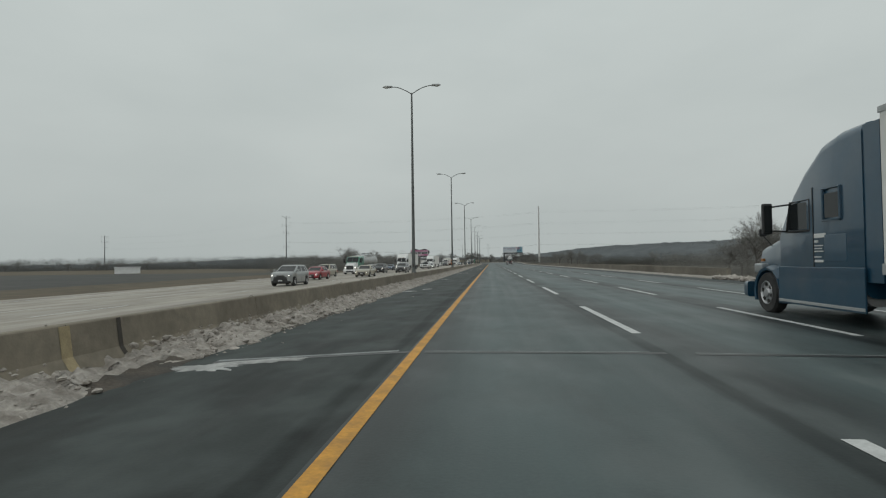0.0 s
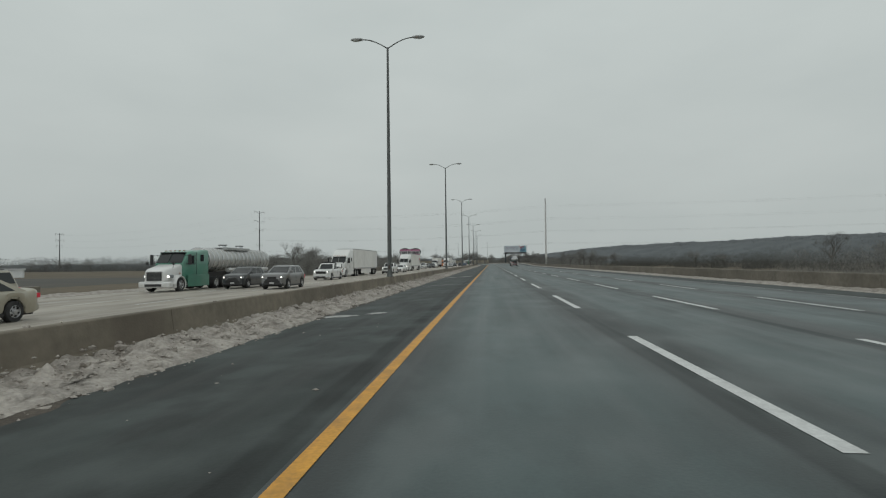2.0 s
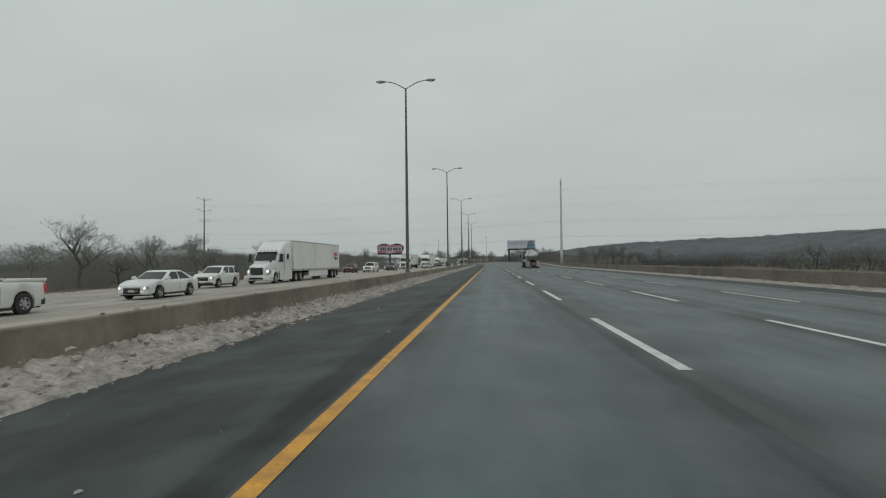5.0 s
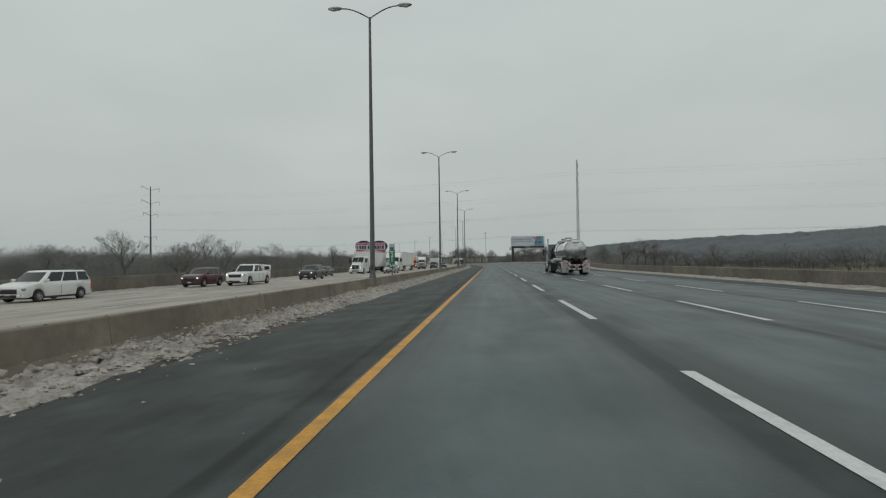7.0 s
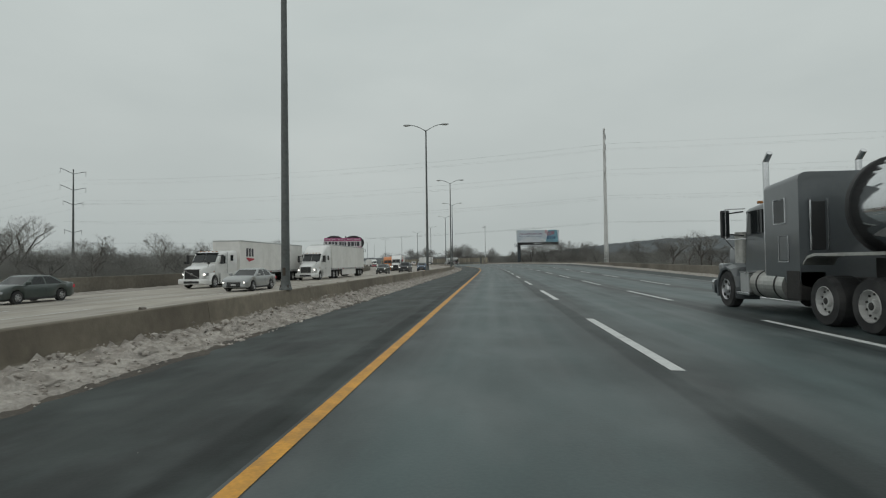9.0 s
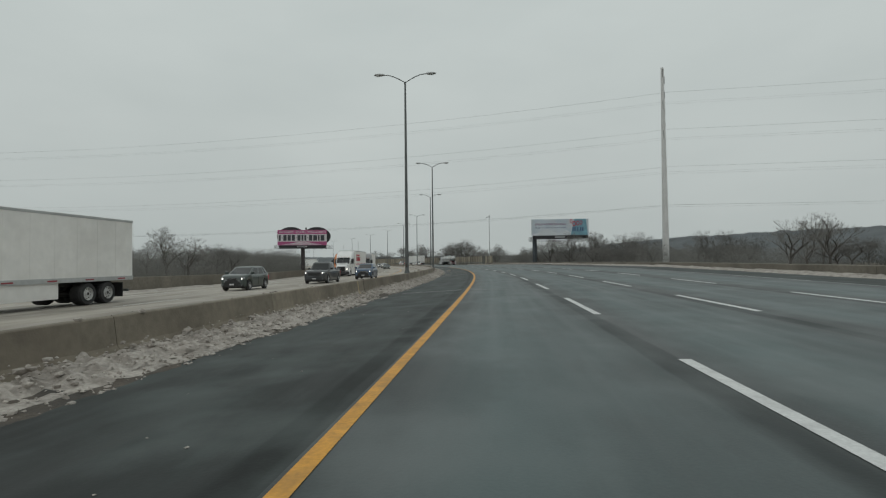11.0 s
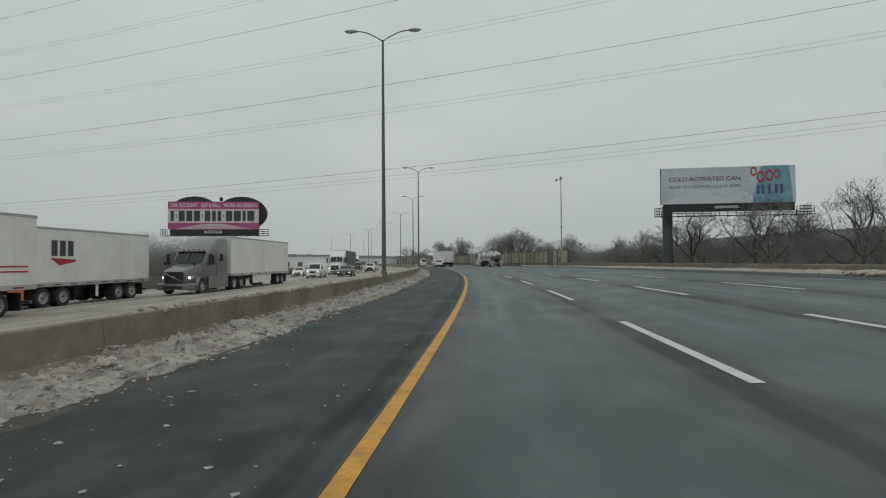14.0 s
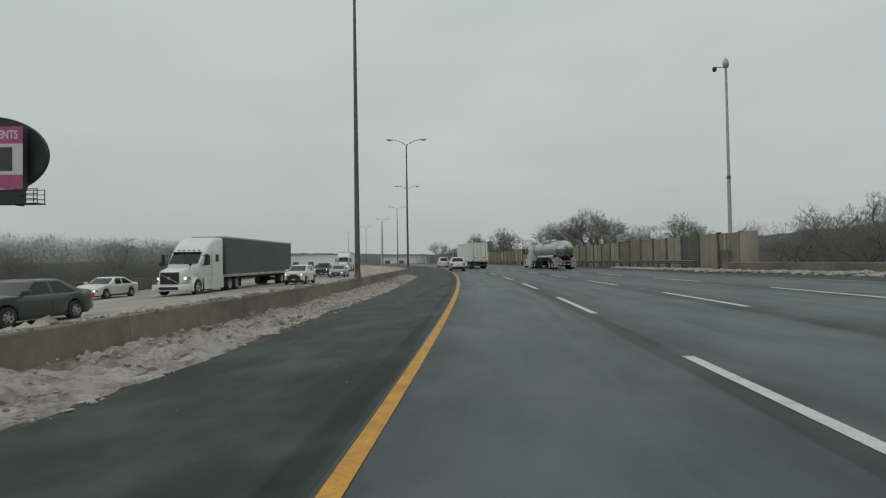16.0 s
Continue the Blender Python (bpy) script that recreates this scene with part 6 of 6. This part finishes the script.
    gw, gz0, gz1 = (0.5, 0.85, 1.66) if classic else (0.6, 0.78, 1.5) if face else (0.55, 0.82, 1.42)
    grille = part("grille", bm_box(-gw, gw, yg - 0.06, yg + 0.02, gz0, gz1, 0.02), TRIM, ob)
    for i in range(6):
        z = gz0 + 0.07 + i * (gz1 - gz0 - 0.14) / 5
        part("grille_bar", bm_box(-gw * 0.94, gw * 0.94, yg + 0.018, yg + 0.035, z - 0.014, z + 0.014), CHROME if classic else CHASSIS if face else GALV, grille)
    part("grille_surround", bm_box(-gw - 0.06, gw + 0.06, yg - 0.07, yg + 0.012, gz1, gz1 + 0.05, 0.01), CHROME, grille)
    if face == "bar":
        part("diagonal_bar", bm_loft([[(-gw, yg + 0.03, gz0 + 0.04), (-gw, yg + 0.05, gz0 + 0.04), (-gw, yg + 0.05, gz0 + 0.1), (-gw, yg + 0.03, gz0 + 0.1)], [(gw, yg + 0.03, gz1 - 0.1), (gw, yg + 0.05, gz1 - 0.1), (gw, yg + 0.05, gz1 - 0.04), (gw, yg + 0.03, gz1 - 0.04)]]), CHROME, grille)
        part("emblem_plate", bm_lathe([(0.09, yg + 0.04), (0.09, yg + 0.065), (0.06, yg + 0.07)], 16, (0, 0, (gz0 + gz1) / 2), "Y"), CHROME, grille)
    part("bumper", bm_loft([rounded(yg - 0.3, 1.2, 0.34, 0.76, 0.07), rounded(yg - 0.02, 1.16, 0.34, 0.76, 0.09), rounded(yg + 0.12, 0.92, 0.37, 0.72, 0.09)]), CHROME if classic else TRIM if face == "black" else nose, ob, soft=40)
    part("bumper_intake", bm_box(-0.62, 0.62, yg + 0.10, yg + 0.135, 0.42, 0.6, 0.01), TRIM, ob)
    for i in range(5):
        x = -0.7 + 0.35 * i
        zt, yy = (2.84, -0.98) if classic else (2.95, -1.2)
        part("roof_marker", bm_box(x - 0.06, x + 0.06, yy - 0.06, yy + 0.04, zt, zt + 0.07, 0.01), AMBER, ob)
    part("visor", bm_box(-0.95, 0.95, (-0.98 if classic else -1.12), (-0.72 if classic else -0.86), wz1 - 0.02, wz1 + 0.06, 0.02), TRIM, ob)
    part("fifth_wheel", bm_box(-0.45, 0.45, -5.9, -5.1, 0.95, 1.12, 0.03), CHASSIS, ob)


def box_trailer(ob, wall, front=-4.25, length=15.8, emblem=None, skirt=True, ribs=True):
    y1, y0 = front, front - length
    z0, z1, hw = 1.12, 4.06, 1.29
    box = part("trailer_box", bm_box(-hw, hw, y0, y1, z0, z1, 0.04), wall, ob)
    part("roof_rail", bm_box(-hw - 0.02, hw + 0.02, y0 - 0.01, y1 + 0.01, z1 - 0.13, z1 - 0.02, 0.01), GALV_LIGHT, box)
    part("bottom_rail", bm_box(-hw - 0.02, hw + 0.02, y0 - 0.01, y1 + 0.01, z0 - 0.06, z0 + 0.14, 0.01), GALV_LIGHT, box)
    for sx in (-1, 1):
        if ribs:
            bm = None
            for i in range(1, 13):
                y = y0 + length * i / 13
                bm = bm_box(sx * hw - 0.008, sx * hw + 0.008, y - 0.02, y + 0.02, z0 + 0.15, z1 - 0.14, 0, bm)
            part("panel_seams", bm, wall, box)
        for i in range(8):
            y = y0 + 0.6 + i * (length - 1.2) / 7
            part("reflective_tape", bm_box(sx * (hw + 0.02) - 0.006, sx * (hw + 0.02) + 0.006, y, y + 0.5, z0 + 0.0, z0 + 0.06), RED_TAPE, box)
        if skirt:
            part("side_skirt", bm_box(sx * 1.2 - 0.02, sx * 1.2 + 0.02, y0 + 4.6, y1 - 4.4, 0.38, z0, 0.01), wall, ob)
        part("landing_leg", bm_box(sx * 0.7 - 0.06, sx * 0.7 + 0.06, y1 - 3.1, y1 - 2.98, 0.35, z0), GALV, ob)
        part("mudflap", bm_box(sx * 0.98 - 0.3, sx * 0.98 + 0.3, y0 + 0.7, y0 + 0.73, 0.25, 0.95), TRIM, ob)
        part("tail_light", bm_box(sx * 1.05 - 0.12, sx * 1.05 + 0.12, y0 - 0.04, y0, z0 - 0.05, z0 + 0.05, 0.01), TAIL, ob)
    part("underframe", bm_box(-0.5, 0.5, y0 + 0.5, y1 - 0.3, 0.85, z0), CHASSIS, ob)
    for y in (y0 + 1.7, y0 + 2.95):
        axle(ob, y)
    for sx in (-1, 1):
        door = part("rear_door", bm_box(sx * 0.64 - 0.61, sx * 0.64 + 0.61, y0 - 0.03, y0, z0 + 0.16, z1 - 0.12, 0.01), wall, box)
        for x in (sx * 0.25, sx * 0.95):
            part("lock_rod", bm_tube((x, y0 - 0.06, z0 + 0.15), (x, y0 - 0.06, z1 - 0.14), 0.02, 0.02, 6), GALV, door)
        part("door_bar", bm_box(sx * 0.64 - 0.2, sx * 0.64 + 0.2, y0 - 0.05, y0 - 0.03, z0 + 0.5, z0 + 0.62), RED_TAPE, door)
    part("under_ride_guard", bm_box(-1.1, 1.1, y0 - 0.02, y0 + 0.08, 0.48, 0.6, 0.01), GALV, ob)
    if emblem:
        emblem(ob, hw + 0.012, y0, y1)
    return y0


def emblem_bars(dark, bright, at, tall):
    """A company mark on the trailer's sides as plain shapes."""
    def draw(ob, x, y0, y1):
        yc = y1 + (y0 - y1) * at
        for sx in (-1, 1):
            for k in range(3):
                part("mark_bar", bm_box(sx * x - 0.005, sx * x + 0.005, yc - 0.75 + k * 0.55, yc - 0.37 + k * 0.55, 2.6, 2.6 + tall), dark, ob)
            part("mark_stripe", bm_loft([[(sx * x - 0.005, yc - 0.9, 2.42), (sx * x + 0.005, yc - 0.9, 2.42), (sx * x + 0.005, yc + 0.8, 2.5), (sx * x - 0.005, yc + 0.8, 2.5)], [(sx * x - 0.005, yc - 0.9, 2.3), (sx * x + 0.005, yc - 0.9, 2.3), (sx * x + 0.005, yc + 0.2, 2.12), (sx * x - 0.005, yc + 0.2, 2.12)]]), bright, ob)
    return draw


def emblem_word(dark):
    def draw(ob, x, y0, y1):
        yc = y1 - 3.2
        for sx in (-1, 1):
            for k in range(7):
                part("mark_bar", bm_box(sx * x - 0.005, sx * x + 0.005, yc - 2.0 + k * 0.6, yc - 1.55 + k * 0.6, 2.35, 3.05), dark, ob)
            part("mark_bar", bm_box(sx * x - 0.005, sx * x + 0.005, yc - 1.6, yc + 2.0, 3.2, 3.42), dark, ob)
            for z in (1.75, 1.95):
                part("side_stripe", bm_box(sx * x - 0.005, sx * x + 0.005, y0 + 0.4, y1 - 0.5, z, z + 0.06), dark, ob)
    return draw


def tank_trailer(ob, shell, front=-4.0, length=12.6, placards=False, ribbed=False, fender_mat=None):
    y1, y0 = front, front - length
    zc, rx = 2.34, 0.98
    prof = [(0.05, y1 + 0.0), (rx * 0.55, y1 - 0.04), (rx * 0.85, y1 - 0.16), (rx, y1 - 0.42), (rx, y0 + 0.42)]
    tank = part("tank", bm_lathe(prof, 36, (0, 0, zc), "Y"), shell, ob, smooth=True)
    part("rear_head", bm_lathe([(rx, y0 + 0.42), (rx * 0.985, y0 + 0.34), (rx * 0.94, y0 + 0.24), (rx * 0.84, y0 + 0.14), (rx * 0.66, y0 + 0.06), (rx * 0.4, y0 + 0.015), (0.05, y0)], 36, (0, 0, zc), "Y", True), TANK_HEAD, tank, "road-grimed rounded tank end", smooth=True)
    rings = [y1 - 0.5, y1 - length * 0.42, y0 + 0.55] if not ribbed else [y1 - 0.4 - k * 0.75 for k in range(int(length / 0.75))]
    for y in rings:
        part("tank_band", bm_lathe([(rx + 0.03, y - 0.06), (rx + 0.035, y), (rx + 0.03, y + 0.06)], 36, (0, 0, zc), "Y"), CHROME if ribbed else TRIM, tank)
    part("walkway", bm_box(-0.3, 0.3, y0 + 3.5, y1 - 3.0, zc + rx - 0.02, zc + rx + 0.04), GALV, tank)
    for y in (y1 - length * 0.35, y1 - length * 0.6):
        dome = part("hatch", bm_tube((0, y, zc + rx - 0.05), (0, y, zc + rx + 0.28), 0.33, 0.3, 16), CHROME, tank)
        part("hatch_lid", bm_tube((0, y, zc + rx + 0.28), (0, y, zc + rx + 0.36), 0.36, 0.36, 16), GALV, dome)
    part("spill_box", bm_box(-0.7, 0.7, y1 - length * 0.66, y1 - length * 0.3, zc + rx - 0.12, zc + rx + 0.1, 0.03), GALV_LIGHT, tank)
    for sx in (-1, 1):
        part("hose_tube", bm_tube((sx * 1.02, y0 + 1.2, 1.47), (sx * 1.02, y1 - 3.2, 1.47), 0.17, 0.17, 18), STEEL_RIM, ob, soft=40)
        part("tube_cap", bm_tube((sx * 1.02, y0 + 1.14, 1.47), (sx * 1.02, y0 + 1.22, 1.47), 0.185, 0.185, 18), CHASSIS, ob)
        part("subframe_rail", bm_box(sx * 0.5 - 0.07, sx * 0.5 + 0.07, y0 + 0.1, y1 - 0.6, 0.98, 1.36), CHASSIS, ob)
        part("landing_leg", bm_box(sx * 0.7 - 0.07, sx * 0.7 + 0.07, y1 - 4.0, y1 - 3.86, 0.3, 1.2), GALV, ob)
        rings_ = []
        for k in range(11):
            a = radians(10 + 16 * k)
            rings_.append([(sx * xx, y0 + 1.95 + math.cos(a) * 1.35 * rr, 0.5 + math.sin(a) * 0.72 * rr) for xx, rr in ((0.66, 1.0), (1.3, 1.0), (1.3, 1.05), (0.66, 1.05))])
        part("rear_fender", bm_loft(rings_), fender_mat or STEEL_RIM, ob)
        part("mudflap", bm_box(sx * 0.98 - 0.32, sx * 0.98 + 0.32, y0 + 0.45, y0 + 0.48, 0.22, 1.15), STEEL_RIM, ob)
        part("light_box", bm_box(sx * 1.05 - 0.22, sx * 1.05 + 0.22, y0 + 0.28, y0 + 0.4, 1.15, 1.4, 0.02), STEEL_RIM, ob)
        part("tail_light", bm_tube((sx * 1.17, y0 + 0.22, 1.29), (sx * 1.17, y0 + 0.29, 1.29), 0.07, 0.07, 14), TAIL, ob)
        part("tail_light", bm_tube((sx * 0.6, y0 + 0.22, 1.29), (sx * 0.6, y0 + 0.29, 1.29), 0.07, 0.07, 14), TAIL, ob)
    for y in (y0 + 1.35, y0 + 2.6):
        axle(ob, y)
    for z, w in ((0.58, 1.15), (0.93, 0.95)):
        bar = part("rear_bumper", bm_box(-w, w, y0 - 0.35, y0 - 0.22, z - 0.07, z + 0.07, 0.015), GALV_LIGHT, ob)
        for k in range(5):
            x = -w + (2 * k + 0.4) * w / 5
            part("red_tape", bm_box(x, x + w / 5.2, y0 - 0.358, y0 - 0.35, z - 0.05, z + 0.05), RED_TAPE, bar)
    part("bumper_mount", bm_box(-0.75, -0.6, y0 - 0.25, y0 + 0.6, 0.5, 1.2), GALV_LIGHT, ob)
    part("bumper_mount", bm_box(0.6, 0.75, y0 - 0.25, y0 + 0.6, 0.5, 1.2), GALV_LIGHT, ob)
    part("rear_valve", bm_tube((0, y0 - 0.1, 1.5), (0, y0 + 0.3, 1.5), 0.13, 0.13, 12), CHASSIS, ob)
    part("plate", bm_box(-0.95, -0.75, y0 + 0.24, y0 + 0.27, 1.2, 1.3), PLATE, ob)
    if placards:
        for sx in (-1, 1):
            m = Matrix.Translation((sx * (rx + 0.02), y0 + 1.38, zc - 0.12)) @ Matrix.Rotation(radians(90 * sx), 4, "Z")
            bm = bm_quad([(0.25, 0, 0), (0, 0, 0.25), (-0.25, 0, 0), (0, 0, -0.25)])
            bm.transform(m)
            pl_ = part("placard", bm, RED_TAPE, ob)
            t = text_mesh("numeral", "1866", 0.15, POSTER_WHITE, pl_, 0, 0, -0.004, 0.003)
            t.data.transform(m)
            m2 = Matrix.Translation((sx * (rx * 0.94 + 0.025), y0 + 0.8, zc + rx * 0.36)) @ Matrix.Rotation(radians(90 * sx), 4, "Z") @ Matrix.Rotation(radians(-21), 4, "X")
            bm = bm_quad([(0.3, 0, 0.06), (0.12, 0, 0.1), (-0.12, 0, 0.1), (-0.3, 0, 0.06), (0, 0, -0.2)])
            bm.transform(m2)
            ht = part("hot_label", bm, WHITE_TAPE, ob, "white label lettered HOT")
            t = text_mesh("lettering", "HOT", 0.17, INK, ht, 0, 0.0, -0.006, 0.005)
            t.data.transform(m2)
            for k in range(5):
                bm = bm_box(-0.3 + 0.13 * k, -0.22 + 0.13 * k, -0.01, 0, 0, 0.12)
                bm.transform(Matrix.Translation((0, y0 + 0.04, zc + 0.62)))
                part("number_bar", bm, SIGN_BLUE, ob) if sx > 0 else bm.free()
    return y0


def build_semi(label, colour, style="aero", trailer="box", wall=None, lights=True, fairing=True, nose=None, face="", **kw):
    ob = thing("tank_truck" if trailer == "tank" else "semi_truck", label, "truck", "lorries in the traffic")
    tractor(ob, colour, style, lights, fairing, nose, face)
    if trailer == "tank":
        tank_trailer(ob, wall, **kw)
    else:
        box_trailer(ob, wall, **kw)
    return ob


WHITE_WALL = material("trailer_white", (0.76, 0.75, 0.725), 0.5, var=0.06, scale=0.3, dirt=(0.45, 0.43, 0.40), dirt_amount=0.4, dirt_scale=0.4)
GREY_WALL = material("trailer_grey_tarp", (0.10, 0.105, 0.105), 0.7, var=0.12, scale=0.4)
POLISHED = material("polished_tank", (0.66, 0.67, 0.68), 0.07, 1.0, var=0.06, scale=0.5, bump=0.02, bump_scale=1.2, dirt=(0.40, 0.39, 0.37), dirt_amount=0.2, dirt_scale=0.7)
TANK_HEAD = material("grimy_tank_head", (0.50, 0.50, 0.495), 0.2, 1.0, var=0.14, scale=0.8, dirt=(0.2, 0.19, 0.175), dirt_amount=0.6, dirt_scale=0.9)
DULL_TANK = material("dull_tank", (0.50, 0.50, 0.49), 0.38, 0.6, var=0.12, scale=0.5, dirt=(0.3, 0.28, 0.25), dirt_amount=0.5, dirt_scale=0.5)
P_WHITE, P_SILVER, P_DARK = paint("white", (0.72, 0.72, 0.71)), paint("silver", (0.30, 0.31, 0.31)), paint("charcoal", (0.035, 0.038, 0.042))
P_BEIGE, P_RED, P_BLUE = paint("beige", (0.36, 0.33, 0.26)), paint("red", (0.32, 0.016, 0.032)), paint("blue", (0.024, 0.062, 0.122))
P_GREEN, P_ORANGE = paint("dark_green", (0.04, 0.055, 0.05)), paint("orange", (0.55, 0.17, 0.03))
P_TRUCKBLUE, P_GREY, P_MINT = paint("truck_blue", (0.014, 0.060, 0.105)), paint("grey", (0.16, 0.16, 0.16)), paint("mint", (0.09, 0.26, 0.19))
P_STEELGREY, P_MAROON = paint("steel_grey", (0.100, 0.112, 0.119)), paint("maroon", (0.075, 0.014, 0.022))

# traffic in the lanes beside the camera's
blue_truck = put(build_semi("dark blue aerodynamic semi truck hauling a white trailer", P_TRUCKBLUE, wall=WHITE_WALL, lights=False, fairing=True), 14.4, 9.35, False)
for sx in (-1, 1):
    for k, (w, h, z) in enumerate(((0.4, 0.09, 1.8), (0.12, 0.05, 1.7), (0.3, 0.025, 1.62), (0.26, 0.025, 1.56), (0.3, 0.025, 1.5), (0.22, 0.025, 1.38), (0.3, 0.05, 1.28))):
        part("mark_bar", bm_box(sx * 1.225 - 0.01, sx * 1.225 + 0.01, -2.12 - w, -2.12, z, z + h), WHITE_TAPE, blue_truck)
    part("sill_strip", bm_box(sx * 1.285 - 0.012, sx * 1.285 + 0.012, -3.74, -0.76, 0.36, 0.42, 0.005), GALV_LIGHT, blue_truck)
    part("side_extender", bm_box(sx * 1.2 - 0.02, sx * 1.2 + 0.02, -4.15, -3.7, 0.9, 3.85, 0.01), P_TRUCKBLUE, blue_truck)
    part("window_frame", bm_path([(sx * 1.25, -3.05, 2.15), (sx * 1.25, -2.5, 2.15), (sx * 1.25, -2.5, 2.8), (sx * 1.25, -3.05, 2.8), (sx * 1.25, -3.05, 2.15)], 0.035, 6), P_TRUCKBLUE, blue_truck)
    part("locker_door", bm_box(sx * 1.235 - 0.012, sx * 1.235 + 0.012, -3.2, -2.5, 1.3, 1.85, 0.01), P_TRUCKBLUE, blue_truck)
put(build_semi("dark grey long-nose truck with a polished tank trailer", P_STEELGREY, "classic", "tank", POLISHED, False, placards=True, length=12.0, front=-4.5), 249.5, 9.45, False)
put(build_semi("white truck with a dull pale tank trailer seen from behind", P_WHITE, "aero", "tank", DULL_TANK, False, False), 497.0, 12.9, False)
put(build_semi("white semi truck with a plain white box trailer", P_WHITE, wall=WHITE_WALL, lights=False), 523.0, 5.5, False)
put(build_car("crossover", P_WHITE, "white crossover car seen from behind in the inner lane", False), 486.0, 1.0, False)
put(build_car("van", P_WHITE, "white delivery van in the inner lane", False), 524.0, 1.9, False)

# oncoming traffic
put(build_car("crossover", P_SILVER, "silver crossover car in the oncoming lanes"), 42.6, -15.0)
put(build_car("sedan", P_BEIGE, "pale beige older sedan in the oncoming lanes"), 66.5, -14.4)
put(build_car("sedan", P_RED, "bright red sedan with its headlights on"), 59.6, -18.4)
put(build_car("minivan", P_BEIGE, "pale beige minivan in the oncoming lanes"), 73.3, -21.6)
put(build_semi("mint green and white semi truck pulling a ribbed tank trailer", P_MINT, "aero", "tank", DULL_TANK, True, False, nose=P_WHITE, ribbed=True), 89.5, -22.2)
put(build_car("crossover", P_DARK, "dark grey crossover car with headlights on"), 93.6, -18.1)
put(build_car("crossover", P_GREY, "grey crossover car in the oncoming lanes", dark_face=True), 90.4, -13.7)
put(build_car("sedan", P_DARK, "black sedan with its headlights on"), 109.6, -24.6)
put(build_car("pickup", P_WHITE, "white single-cab pickup truck with a dark cargo rack", roof_bar=True, single=True), 112.7, -17.2)
put(build_car("sedan", P_BLUE, "dark blue compact car in the oncoming lanes"), 133.0, -23.7)
put(build_semi("white aerodynamic semi truck with a long white box trailer", P_WHITE, wall=WHITE_WALL), 125.5, -19.8)
put(build_car("pickup", P_WHITE, "white pickup truck with a black grille", dark_face=True, roof_bar=True), 146.5, -16.4)
put(build_car("sedan", P_WHITE, "white sedan in the oncoming lanes"), 158, -16.4)
put(build_car("suv", P_WHITE, "white sport utility car in the oncoming lanes"), 171.5, -20.3)
put(build_semi("white semi truck with a plain box trailer and red mark", P_WHITE, wall=WHITE_WALL, emblem=emblem_bars(POSTER_RED, INK, 0.9, 0.5)), 177.0, -18.9)
put(build_car("minivan", P_WHITE, "white minivan in the outer oncoming lane", False), 211.0, -24.2)
put(build_car("suv", P_MAROON, "dark maroon boxy sport utility car"), 228.5, -24.4)
put(build_car("pickup", P_WHITE, "white pickup truck with a white bed cap", cap=True), 230.5, -21.0)
put(build_car("suv", P_DARK, "dark boxy sport utility car with headlights on"), 243.5, -19.4)
put(build_car("sedan", P_GREEN, "dark green sedan in the oncoming lanes"), 260.2, -23.2)
put(build_car("sedan", P_SILVER, "silver-grey sedan with bright headlights"), 268.5, -14.6)
put(build_semi("white low-roofed semi truck and trailer with a dark and red mark", P_WHITE, wall=WHITE_WALL, fairing=False, face="bar", skirt=False, emblem=emblem_bars(INK, POSTER_RED, 0.12, 0.75)), 275.5, -22.0)
put(build_semi("white semi truck with a pale ribbed box trailer", P_WHITE, wall=WHITE_WALL), 291.5, -18.4)
put(build_car("crossover", P_GREEN, "dark green crossover car with its headlights on"), 323.3, -16.2)
put(build_car("pickup", P_DARK, "black pickup truck with bright headlights", dark_face=True), 334.8, -13.8)
put(build_car("crossover", P_BLUE, "deep blue compact crossover car"), 343.2, -11.3)
put(build_semi("white semi truck hauling a white trailer with a dark red mark", P_WHITE, wall=WHITE_WALL, face="black", skirt=False, length=13.0, emblem=emblem_word(POSTER_RED)), 368.6, -18.8)
put(build_semi("orange semi truck hauling a white trailer with a mark", P_ORANGE, wall=WHITE_WALL, length=9.2, emblem=emblem_bars(INK, POSTER_RED, 0.2, 0.8)), 386.0, -22.0)
put(build_semi("grey aerodynamic semi truck with a plain white trailer", P_GREY, wall=WHITE_WALL, face="bar", length=13.2), 401.0, -18.7)
put(build_car("crossover", P_DARK, "dark crossover car in the outer oncoming lane"), 415, -23.3)
put(build_car("van", P_WHITE, "white compact delivery van in the oncoming lanes"), 436.2, -18.0)
put(build_car("sedan", P_GREEN, "dark grey-green sedan close to the median"), 436.7, -14.2)
put(build_car("sedan", P_WHITE, "white coupe in the outer oncoming lane"), 457.0, -24.4)
put(build_semi("white semi truck with a dark tarpaulin-sided trailer", P_WHITE, wall=GREY_WALL, ribs=False, face="bar", skirt=False), 455.0, -18.3)
put(build_car("crossover", P_WHITE, "white crossover car following close to the median"), 466.5, -13.4)
put(build_car("sedan", P_SILVER, "silver sedan further along the oncoming lanes"), 485.0, -13.2)
put(build_car("pickup", P_DARK, "dark pickup truck further along the oncoming lanes"), 497.0, -17.0)
put(build_car("suv", P_RED, "red crossover car far along the oncoming lanes"), 516.0, -20.5)
put(build_semi("white semi truck far along the oncoming lanes", P_WHITE, wall=WHITE_WALL), 530.0, -17.5)
